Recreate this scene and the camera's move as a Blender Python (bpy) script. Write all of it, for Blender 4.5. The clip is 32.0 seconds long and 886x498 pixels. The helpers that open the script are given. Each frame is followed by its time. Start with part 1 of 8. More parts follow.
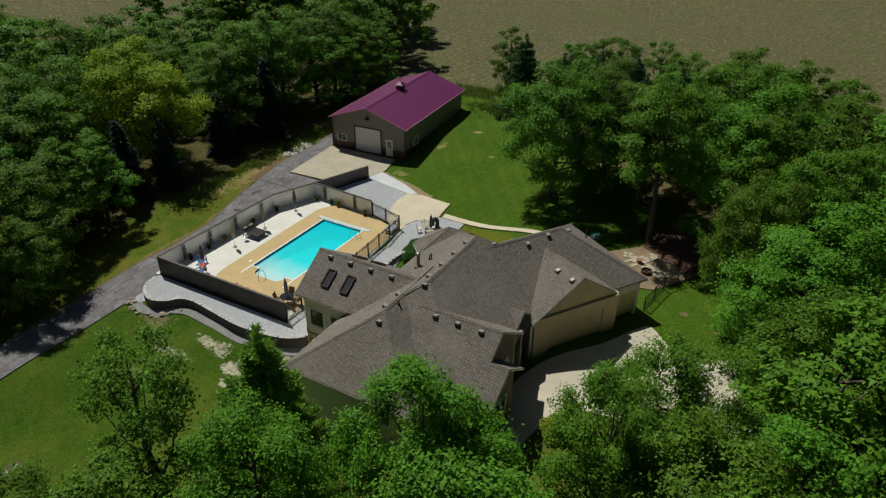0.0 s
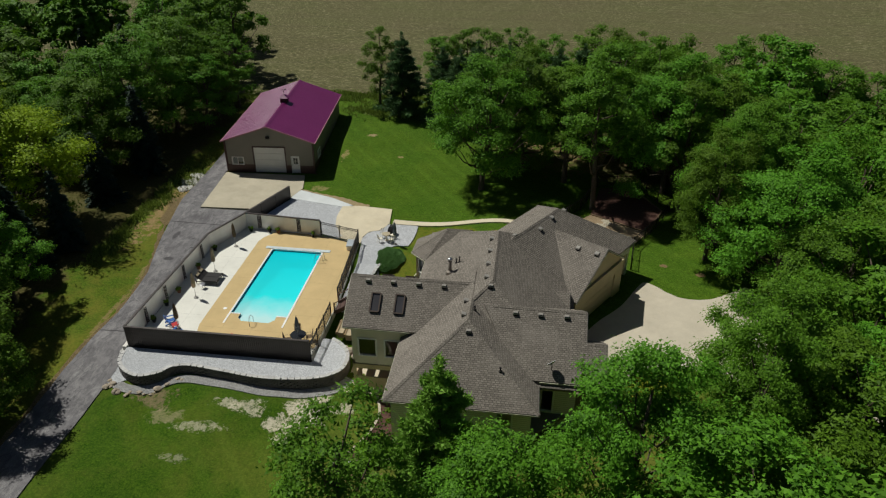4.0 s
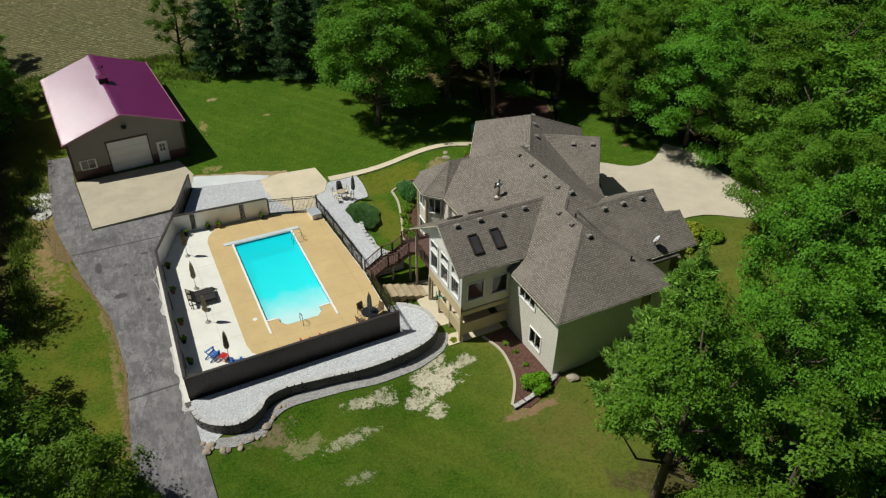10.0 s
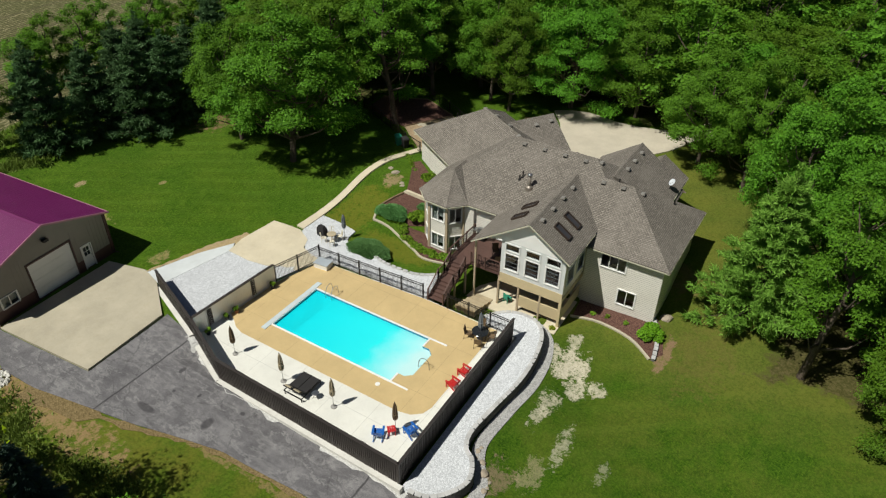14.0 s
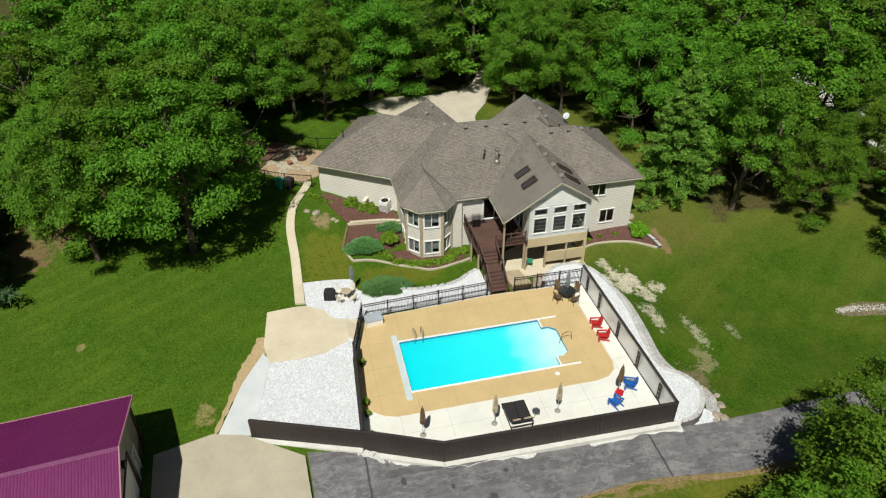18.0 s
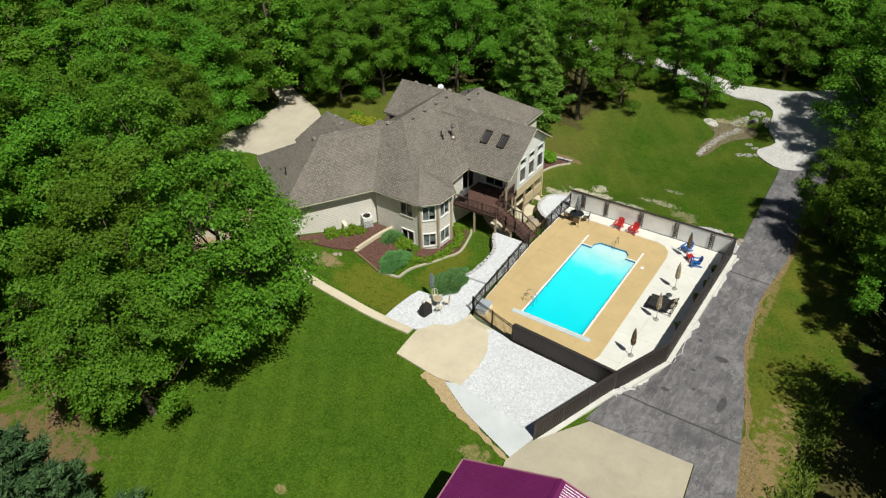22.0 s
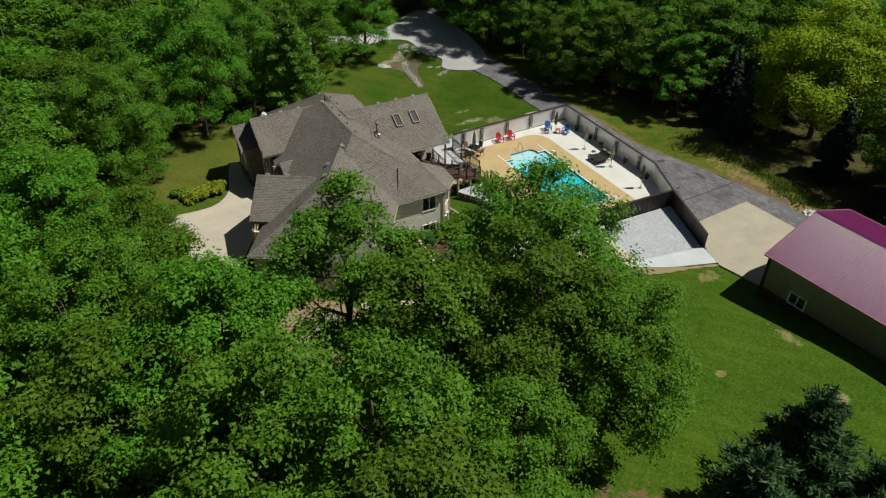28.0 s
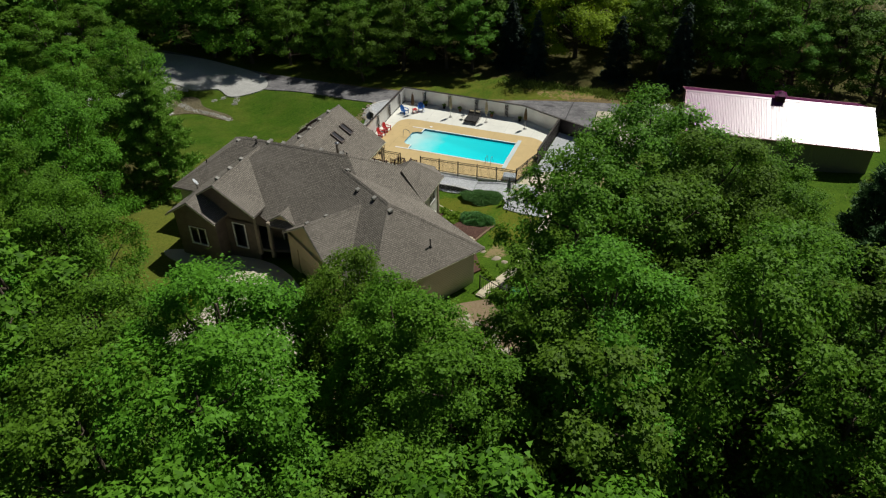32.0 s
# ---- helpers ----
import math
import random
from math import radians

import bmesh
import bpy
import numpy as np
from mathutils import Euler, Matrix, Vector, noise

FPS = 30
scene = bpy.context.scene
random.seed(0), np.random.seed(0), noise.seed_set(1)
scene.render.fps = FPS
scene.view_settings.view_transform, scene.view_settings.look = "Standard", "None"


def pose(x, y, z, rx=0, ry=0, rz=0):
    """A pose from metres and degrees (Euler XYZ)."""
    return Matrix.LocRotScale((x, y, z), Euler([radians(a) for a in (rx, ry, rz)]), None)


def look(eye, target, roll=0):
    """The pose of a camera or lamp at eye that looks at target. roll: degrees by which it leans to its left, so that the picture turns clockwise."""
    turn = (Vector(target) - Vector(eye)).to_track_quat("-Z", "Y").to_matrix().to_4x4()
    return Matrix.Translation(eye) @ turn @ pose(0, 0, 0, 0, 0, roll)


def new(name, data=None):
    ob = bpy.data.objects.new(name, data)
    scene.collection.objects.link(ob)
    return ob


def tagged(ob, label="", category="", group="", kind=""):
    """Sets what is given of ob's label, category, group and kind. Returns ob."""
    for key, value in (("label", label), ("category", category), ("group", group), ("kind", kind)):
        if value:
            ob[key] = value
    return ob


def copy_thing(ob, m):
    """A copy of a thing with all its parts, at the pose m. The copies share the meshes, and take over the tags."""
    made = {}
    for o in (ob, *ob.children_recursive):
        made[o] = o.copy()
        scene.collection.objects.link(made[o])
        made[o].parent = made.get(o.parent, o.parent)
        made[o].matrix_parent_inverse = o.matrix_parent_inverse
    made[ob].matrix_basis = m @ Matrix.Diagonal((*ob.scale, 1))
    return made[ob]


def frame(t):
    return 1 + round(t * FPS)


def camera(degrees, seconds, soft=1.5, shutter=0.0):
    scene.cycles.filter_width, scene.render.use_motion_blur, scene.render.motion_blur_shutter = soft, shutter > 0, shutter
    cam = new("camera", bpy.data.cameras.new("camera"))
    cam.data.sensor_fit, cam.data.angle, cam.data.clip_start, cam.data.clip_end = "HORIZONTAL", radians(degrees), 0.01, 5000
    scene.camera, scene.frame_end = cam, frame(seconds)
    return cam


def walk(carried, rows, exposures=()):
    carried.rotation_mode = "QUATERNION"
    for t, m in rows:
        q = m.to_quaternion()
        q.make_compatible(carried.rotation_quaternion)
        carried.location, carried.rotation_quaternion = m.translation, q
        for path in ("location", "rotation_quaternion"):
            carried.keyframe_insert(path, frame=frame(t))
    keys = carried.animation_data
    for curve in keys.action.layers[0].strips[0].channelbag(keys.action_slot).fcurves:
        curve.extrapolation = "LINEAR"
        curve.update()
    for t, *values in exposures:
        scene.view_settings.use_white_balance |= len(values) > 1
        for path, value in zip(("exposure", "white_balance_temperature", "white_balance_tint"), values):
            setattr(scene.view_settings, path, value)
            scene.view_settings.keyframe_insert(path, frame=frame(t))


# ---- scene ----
cam = camera(64.6, 32.0, soft=1.25)
PATH = [
    (0, (39.819, -43.960, 34.172), (22.790, -14.021, 13.834), 0.40),
    (0.5, (37.541, -45.155, 34.301), (22.034, -14.426, 13.923), 0.40),
    (1, (35.344, -46.187, 34.336), (21.301, -14.771, 13.945), 0.39),
    (1.5, (33.038, -47.125, 34.403), (20.547, -15.074, 13.989), 0.37),
    (2, (30.717, -47.936, 34.458), (19.810, -15.316, 14.040), 0.39),
    (2.5, (28.347, -48.612, 34.435), (19.048, -15.489, 14.029), 0.38),
    (3, (25.965, -49.174, 34.444), (18.274, -15.647, 14.028), 0.40),
    (3.5, (23.492, -49.621, 34.410), (17.493, -15.750, 13.994), 0.42),
    (5.5, (13.654, -50.360, 34.674), (14.366, -15.997, 14.212), 0.39),
    (6, (11.246, -50.131, 34.651), (13.566, -16.007, 13.910), 0.40),
    (6.5, (8.664, -49.830, 34.582), (12.661, -16.099, 13.457), 0.43),
    (7, (6.173, -49.377, 34.513), (11.772, -16.102, 13.033), 0.49),
    (7.5, (3.655, -48.849, 34.447), (10.882, -16.139, 12.587), 0.52),
    (8, (1.213, -48.204, 34.338), (10.001, -16.122, 12.123), 0.62),
    (8.5, (-1.260, -47.435, 34.205), (9.085, -16.074, 11.633), 0.71),
    (9, (-3.628, -46.572, 34.107), (8.174, -15.991, 11.183), 0.80),
    (9.5, (-6.018, -45.552, 34.000), (7.244, -15.844, 10.729), 0.89),
    (10, (-8.160, -44.510, 33.909), (6.460, -15.558, 10.500), 0.93),
    (10.5, (-10.211, -43.363, 33.860), (5.738, -15.111, 10.462), 1.00),
    (11, (-12.463, -41.928, 33.806), (5.012, -14.562, 10.445), 1.23),
    (11.5, (-14.775, -40.296, 33.807), (4.242, -13.943, 10.486), 1.44),
    (12, (-17.691, -38.015, 33.797), (3.181, -13.044, 10.542), 1.61),
    (12.5, (-20.514, -35.504, 33.842), (2.163, -12.112, 10.635), 1.65),
    (13, (-23.601, -32.287, 33.865), (1.023, -10.906, 10.703), 1.60),
    (13.5, (-26.391, -28.805, 34.130), (-0.061, -9.602, 10.935), 1.34),
    (15.5, (-33.592, -12.288, 34.387), (-2.287, -3.141, 11.229), 0.10),
    (16, (-34.478, -7.699, 34.363), (-2.472, -1.432, 11.203), -0.02),
    (16.5, (-34.975, -3.295, 34.431), (-2.537, -0.191, 11.233), -0.08),
    (17, (-35.141, 1.319, 34.462), (-2.564, 0.719, 11.260), -0.21),
    (17.5, (-34.800, 5.920, 34.528), (-2.505, 1.886, 11.273), -0.16),
    (18, (-34.165, 10.579, 34.622), (-2.509, 3.204, 11.308), -0.23),
    (18.5, (-33.100, 14.995, 34.642), (-2.289, 4.730, 11.290), -0.26),
    (19, (-31.561, 19.577, 34.773), (-1.970, 6.296, 11.363), -0.20),
    (19.5, (-29.863, 23.706, 34.850), (-1.619, 7.772, 11.431), -0.46),
    (20, (-27.752, 27.787, 34.826), (-1.012, 9.380, 11.456), -0.81),
    (20.5, (-25.260, 31.539, 34.947), (-0.269, 10.844, 11.555), -1.03),
    (21, (-22.312, 35.215, 34.831), (0.698, 12.281, 11.495), -1.20),
    (21.5, (-19.063, 38.447, 34.889), (1.802, 13.611, 11.483), -1.23),
    (22, (-15.329, 41.490, 34.890), (3.048, 14.847, 11.386), -1.11),
    (22.5, (-11.503, 44.032, 34.756), (4.338, 15.854, 11.197), -1.05),
    (23, (-7.197, 46.366, 34.852), (5.856, 16.876, 11.189), -0.90),
    (23.5, (-2.851, 48.147, 34.799), (7.443, 17.599, 11.116), -0.87),
    (24, (1.865, 49.559, 34.861), (9.173, 18.195, 11.135), -0.82),
    (24.5, (6.038, 50.576, 34.871), (10.622, 18.707, 11.136), -0.80),
    (26.5, (24.561, 50.757, 35.025), (17.426, 19.402, 11.235), -0.20),
    (27, (28.885, 49.783, 35.072), (19.015, 19.183, 11.277), -0.22),
    (27.5, (33.321, 48.485, 35.116), (20.739, 18.900, 11.317), -0.17),
    (28, (37.843, 46.671, 35.216), (22.490, 18.443, 11.394), -0.00),
    (28.5, (41.731, 44.504, 35.246), (23.940, 17.760, 11.409), 0.07),
    (29, (45.554, 41.830, 35.182), (25.355, 16.850, 11.349), 0.15),
    (29.5, (48.986, 38.963, 35.137), (26.643, 15.851, 11.333), 0.26),
    (30, (52.337, 35.822, 35.288), (28.004, 14.846, 11.458), 0.20),
    (30.5, (55.414, 32.619, 35.230), (29.341, 13.793, 11.443), 0.09),
    (31, (58.392, 29.063, 35.225), (30.691, 12.651, 11.492), -0.09),
    (31.5, (60.924, 25.445, 35.136), (31.876, 11.427, 11.479), -0.36),
    (32, (63.168, 21.489, 35.168), (32.931, 10.148, 11.565), -0.60),
]
EXPOSURES = [(0, -0.22), (6, -0.14), (9, -0.04), (16, 0.14), (20, 0.22), (24, 0.08), (28, -0.06), (32, -0.05)]
walk(cam, [(t, look(eye, target, roll)) for t, eye, target, roll in PATH], EXPOSURES)

# ---- light ----
SUN_TO = Vector((-2.17, 1.10, 3.83)).normalized()
SUN_ELEV = math.asin(SUN_TO.z)
SUN_AZ = math.atan2(SUN_TO.x, SUN_TO.y)
world = bpy.data.worlds.new("sky")
scene.world = world
world.use_nodes = True
wn = world.node_tree.nodes
sky = wn.new("ShaderNodeTexSky")
sky.sky_type = "NISHITA"
sky.sun_disc = False
sky.sun_elevation = SUN_ELEV
sky.sun_rotation = SUN_AZ
world.node_tree.links.new(sky.outputs[0], wn["Background"].inputs[0])
wn["Background"].inputs[1].default_value = 0.0255
sun = new("sun", bpy.data.lights.new("sun", "SUN"))
sun.data.energy = 4.3
sun.data.angle = radians(0.55)
sun.data.color = (0.965, 0.957, 0.87)
sun.matrix_world = look(SUN_TO * 80, (0, 0, 0))


# ---- materials ----
class Nodes:
    """A small helper round one material's node tree."""

    def __init__(self, name, rough=0.8, metal=0.0, spec=0.5):
        self.mat = bpy.data.materials.new(name)
        self.mat.use_nodes = True
        self.tree = self.mat.node_tree
        self.bsdf = self.tree.nodes["Principled BSDF"]
        self.bsdf.inputs["Roughness"].default_value = rough
        self.bsdf.inputs["Metallic"].default_value = metal
        self.bsdf.inputs["Specular IOR Level"].default_value = spec

    def node(self, kind, **values):
        n = self.tree.nodes.new(kind)
        for key, v in values.items():
            n.inputs[key.replace("_", " ")].default_value = v
        return n

    def link(self, a, b):
        self.tree.links.new(a, b)

    def coord(self, which="Object"):
        return self.node("ShaderNodeTexCoord").outputs[which]

    def position(self):
        return self.node("ShaderNodeNewGeometry").outputs["Position"]

    def noise(self, vec, scale, detail=4.0, rough=0.6):
        n = self.node("ShaderNodeTexNoise", Scale=scale, Detail=detail, Roughness=rough)
        self.link(vec, n.inputs["Vector"])
        return n.outputs[0]

    def ramp(self, fac, stops):
        n = self.tree.nodes.new("ShaderNodeValToRGB")
        r = n.color_ramp
        while len(r.elements) < len(stops):
            r.elements.new(0.5)
        for e, (p, c) in zip(r.elements, stops):
            e.position = p
            e.color = (*c, 1) if len(c) == 3 else c
        self.link(fac, n.inputs[0])
        return n.outputs[0]

    def grey(self, fac, a, b):
        return self.ramp(fac, [(a, (0, 0, 0)), (b, (1, 1, 1))])

    def mix(self, fac, a, b, how="MIX"):
        n = self.tree.nodes.new("ShaderNodeMix")
        n.data_type = "RGBA"
        n.blend_type = how
        for sock, v in ((n.inputs[0], fac), (n.inputs[6], a), (n.inputs[7], b)):
            if isinstance(v, (int, float)):
                sock.default_value = v
            elif isinstance(v, tuple):
                sock.default_value = (*v, 1)
            else:
                self.link(v, sock)
        return n.outputs[2]

    def math(self, op, a, b=0.0):
        n = self.tree.nodes.new("ShaderNodeMath")
        n.operation = op
        for sock, v in ((n.inputs[0], a), (n.inputs[1], b)):
            if isinstance(v, (int, float)):
                sock.default_value = v
            else:
                self.link(v, sock)
        return n.outputs[0]

    def colour(self, c):
        if isinstance(c, tuple):
            self.bsdf.inputs["Base Color"].default_value = (*c, 1)
        else:
            self.link(c, self.bsdf.inputs["Base Color"])

    def bump(self, height, strength=0.4, distance=0.02):
        n = self.node("ShaderNodeBump", Strength=strength, Distance=distance)
        self.link(height, n.inputs["Height"])
        self.link(n.outputs[0], self.bsdf.inputs["Normal"])


def plain(name, colour, rough=0.6, metal=0.0, var=0.18, scale=3.0, bump=0.0, spec=0.5):
    """A painted or moulded surface with soft stains and fine grain."""
    m = Nodes(name, rough, metal, spec)
    p = m.position()
    big = m.noise(p, scale * 0.3, 5)
    fine = m.noise(p, scale * 9, 3)
    dark = tuple(c * (1 - var) for c in colour)
    light = tuple(min(1, c * (1 + var * 0.6)) for c in colour)
    c = m.ramp(big, [(0.3, dark), (0.7, light)])
    m.colour(m.mix(0.25, c, m.ramp(fine, [(0.3, dark), (0.7, light)])))
    if bump:
        m.bump(fine, bump)
    return m.mat


def shingle_material():
    m = Nodes("roof_shingles", 0.93, spec=0.15)
    uv = m.coord("UV")
    b = m.node("ShaderNodeTexBrick", Color1=(0.285, 0.255, 0.220, 1), Color2=(0.150, 0.133, 0.115, 1), Mortar=(0.075, 0.066, 0.057, 1), Scale=1.0,
               Mortar_Size=0.022, Brick_Width=0.24, Row_Height=0.135, Bias=0.0)
    b.offset = 0.37
    m.link(uv, b.inputs["Vector"])
    patch = m.noise(m.position(), 0.35, 5)
    grain = m.noise(m.position(), 26, 2)
    blend = m.noise(m.position(), 5.0, 3)
    c = m.mix(m.grey(blend, 0.45, 0.8), b.outputs[0], (0.215, 0.191, 0.165))
    c = m.mix(0.35, b.outputs[0], c)
    c = m.mix(m.grey(patch, 0.45, 0.75), c, m.mix(0.5, c, (0.28, 0.25, 0.218)))
    c = m.mix(0.22, c, m.ramp(grain, [(0.36, (0.10, 0.088, 0.076)), (0.64, (0.31, 0.275, 0.235))]))
    m.colour(c)
    m.bump(m.math("ADD", b.outputs[1], m.math("MULTIPLY", grain, -0.4)), -0.5, 0.02)
    return m.mat


def siding_material():
    m = Nodes("lap_siding", 0.62, spec=0.3)
    p = m.position()
    sep = m.node("ShaderNodeSeparateXYZ")
    m.link(p, sep.inputs[0])
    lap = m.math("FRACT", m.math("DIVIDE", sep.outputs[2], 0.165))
    # lap shadow lines go into the colour: each board darkens toward its lower edge
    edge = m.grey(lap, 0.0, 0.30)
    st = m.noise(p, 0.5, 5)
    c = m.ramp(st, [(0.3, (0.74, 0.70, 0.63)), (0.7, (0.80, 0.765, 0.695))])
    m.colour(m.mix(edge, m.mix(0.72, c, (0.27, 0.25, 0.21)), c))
    m.bump(lap, 0.5, 0.012)
    return m.mat


def grass_material():
    m = Nodes("grass_ground", 0.95, spec=0.1)
    p = m.position()
    sep = m.node("ShaderNodeSeparateXYZ")
    m.link(p, sep.inputs[0])
    x, y = sep.outputs[0], sep.outputs[1]
    fine = m.noise(p, 7.5, 4, 0.8)
    mid = m.noise(p, 1.3, 5, 0.65)
    big = m.noise(p, 0.11, 5, 0.6)
    c = m.ramp(fine, [(0.34, (0.012, 0.040, 0.002)), (0.5, (0.044, 0.102, 0.005)), (0.66, (0.094, 0.170, 0.012))])
    c = m.mix(m.grey(mid, 0.35, 0.75), c, m.mix(0.55, c, (0.085, 0.150, 0.014)))
    # mowing stripes across the north lawn
    diag = m.math("ADD", m.math("MULTIPLY", x, 0.80), m.math("MULTIPLY", y, 0.60))
    stripe = m.math("SINE", m.math("MULTIPLY", diag, 3.3))
    c = m.mix(m.math("MULTIPLY", m.math("MULTIPLY", m.grey(stripe, 0.3, 0.7), m.grey(big, 0.35, 0.6)), 0.32), c, (0.085, 0.172, 0.015))
    # dry, thin turf in the south yard
    south = m.math("MAXIMUM", m.grey(m.math("MULTIPLY", m.math("ADD", y, 8.0), -0.2), 0.0, 1.0), m.grey(m.math("MULTIPLY", m.math("ADD", x, 10.0), -0.5), 0.0, 1.0))
    patchy = m.noise(p, 0.42, 7, 0.7)
    dry = m.math("MULTIPLY", m.grey(m.math("ADD", m.math("MULTIPLY", big, 0.55), m.math("MULTIPLY", patchy, 0.45)), 0.43, 0.57), m.math("ADD", m.math("MULTIPLY", south, 0.50), 0.14))
    c = m.mix(dry, c, m.mix(0.60, c, (0.155, 0.158, 0.030)))
    east = m.grey(m.math("MULTIPLY", m.math("SUBTRACT", x, 7.0), 0.2), 0.0, 1.0)
    c = m.mix(m.math("MULTIPLY", m.math("MULTIPLY", south, east), 0.50), c, (0.140, 0.132, 0.030))
    c = m.mix(m.math("MULTIPLY", m.math("MULTIPLY", m.math("MULTIPLY", south, m.grey(m.math("ADD", x, 9.5), 0.0, 1.0)), m.math("SUBTRACT", 1.0, east)), 0.36), c, m.mix(1.0, c, (0.42, 0.48, 0.40), "MULTIPLY"))
    west = m.grey(m.math("MULTIPLY", m.math("ADD", x, 10.5), -0.5), 0.0, 1.0)
    c = m.mix(m.math("MULTIPLY", m.math("MULTIPLY", west, m.grey(patchy, 0.30, 0.62)), 0.62), c, (0.150, 0.135, 0.022))
    tuft = m.noise(p, 4.5, 4, 0.75)
    c = m.mix(m.math("MULTIPLY", m.grey(tuft, 0.46, 0.60), 0.6), c, m.mix(0.6, c, (0.020, 0.055, 0.004)))

    wide = m.noise(p, 0.22, 4, 0.6)
    c = m.mix(m.math("MULTIPLY", m.grey(wide, 0.40, 0.60), 0.35), c, m.mix(1.0, c, (1.35, 1.22, 1.0), "MULTIPLY"))
    # leaf litter and weeds on the woods' floor, with crown shade in the colour
    wood = m.math("MAXIMUM", m.math("SUBTRACT", -18.5, x), m.math("SUBTRACT", x, 43.0))
    wood = m.math("MAXIMUM", wood, m.math("MINIMUM", m.math("SUBTRACT", x, 12.5), m.math("SUBTRACT", -25.5, y)))
    wood = m.math("MAXIMUM", wood, m.math("MINIMUM", m.math("SUBTRACT", x, 28.5), m.math("SUBTRACT", y, 21.5)))
    wood = m.math("MAXIMUM", wood, m.math("MINIMUM", m.math("SUBTRACT", x, 12.0), m.math("SUBTRACT", y, 37.5)))
    wood = m.math("ADD", wood, m.math("MULTIPLY", m.math("SUBTRACT", patchy, 0.5), 9.0))
    litter_shade = m.ramp(tuft, [(0.36, (0.022, 0.016, 0.009)), (0.5, (0.062, 0.046, 0.024)), (0.64, (0.13, 0.095, 0.05))])
    c = m.mix(m.math("MULTIPLY", m.grey(wood, 0.0, 1.0), 0.72), c, litter_shade)

    # bare, pale soil: soft ellipses broken up by noise
    def spot(cx, cy, rx, ry, hard, col, amount=1.0):
        nonlocal c
        dx = m.math("DIVIDE", m.math("SUBTRACT", x, cx), rx)
        dy = m.math("DIVIDE", m.math("SUBTRACT", y, cy), ry)
        d = m.math("ADD", m.math("MULTIPLY", dx, dx), m.math("MULTIPLY", dy, dy))
        v = m.math("ADD", m.math("SUBTRACT", 1.0, d), m.math("MULTIPLY", m.math("SUBTRACT", torn, 0.5), hard * 0.55))
        f = m.math("MULTIPLY", m.math("MULTIPLY", m.grey(v, 0.25, 0.60), speck), amount)
        c = m.mix(f, c, m.mix(m.grey(fine, 0.3, 0.7), tuple(k * 0.72 for k in col), tuple(min(1, k * 1.15) for k in col)))

    torn = m.grey(m.noise(p, 1.0, 9, 0.84), 0.36, 0.64)
    speck = m.grey(m.noise(p, 2.6, 8, 0.85), 0.38, 0.49)
    pale, tan, soil = (0.56, 0.51, 0.39), (0.36, 0.27, 0.13), (0.20, 0.135, 0.07)
    for cx, cy, rx, ry, hard, amount in ((6.7, -14.4, 1.9, 1.5, 4.2, 1.0), (5.3, -15.4, 1.4, 1.0, 4.8, 0.9), (5.6, -16.6, 0.9, 0.8, 4.6, 0.8), (2.7, -14.5, 1.3, 0.7, 5.4, 0.75), (7.3, -12.9, 1.0, 0.6, 4.4, 0.85),
                                         (9.0, -13.6, 1.0, 0.6, 5.0, 0.7), (-0.4, -16.8, 2.0, 0.5, 7.0, 0.5), (-0.7, -19.6, 0.9, 0.4, 6.4, 0.3), (0.8, -14.4, 1.1, 0.45, 6.4, 0.6)):
        spot(cx, cy, rx, ry, hard, pale, amount)
    spot(12.5, -22.0, 4.5, 2.2, 6.0, (0.15, 0.12, 0.035), 0.4)
    spot(11.0, -19.7, 2.6, 0.55, 2.5, (0.26, 0.165, 0.10), 0.9)
    spot(-4.6, -14.4, 1.9, 1.0, 4.2, (0.22, 0.165, 0.10), 0.8)
    spot(-3.2, -16.0, 1.5, 0.75, 5.2, (0.30, 0.26, 0.15), 0.55)
    for cx, cy, rx, ry in ((27.6, 28.2, 0.9, 0.45), (25.4, 29.2, 1.1, 0.45), (23.2, 30.2, 1.1, 0.45), (21.4, 31.2, 0.9, 0.5)):
        spot(cx, cy, rx, ry, 2.5, (0.27, 0.19, 0.11), 0.9)
    spot(1.4, 32.4, 0.75, 0.55, 3.0, (0.34, 0.26, 0.14))
    spot(6.1, 27.0, 0.5, 0.35, 2.5, tan, 0.7)
    spot(-0.6, 26.5, 0.5, 1.6, 3.0, tan, 0.7)
    spot(-1.5, 18.5, 1.2, 0.7, 4.0, tan, 0.6)
    spot(18.2, 9.3, 1.3, 0.9, 3.5, (0.30, 0.22, 0.12), 0.9)
    spot(12.6, 9.4, 5.5, 2.6, 1.6, (0.150, 0.150, 0.018), 0.75)
    spot(10.6, 3.6, 1.6, 4.2, 1.6, (0.150, 0.150, 0.018), 0.75)
    spot(34.0, 5.5, 0.5, 0.4, 2.0, soil)
    spot(37.0, 4.2, 0.5, 0.4, 2.0, soil)
    spot(27.5, 28.0, 6.5, 5.0, 5.0, (0.17, 0.115, 0.06), 0.9)
    spot(20.0, 33.0, 5.0, 3.0, 3.5, (0.20, 0.125, 0.07), 0.9)
    spot(-16.2, 13.0, 1.6, 9.0, 4.5, (0.30, 0.20, 0.10), 0.9)
    spot(-12.9, 2.5, 0.35, 4.5, 4.5, (0.27, 0.19, 0.09), 0.8)
    spot(-12.7, -5.0, 0.3, 5.0, 4.5, (0.27, 0.19, 0.09), 0.7)
    spot(-1.2, -38.0, 2.6, 2.4, 3.0, (0.34, 0.29, 0.19), 0.9)
    spot(19.0, -16.0, 2.5, 4.0, 3.0, (0.20, 0.13, 0.07), 0.7)
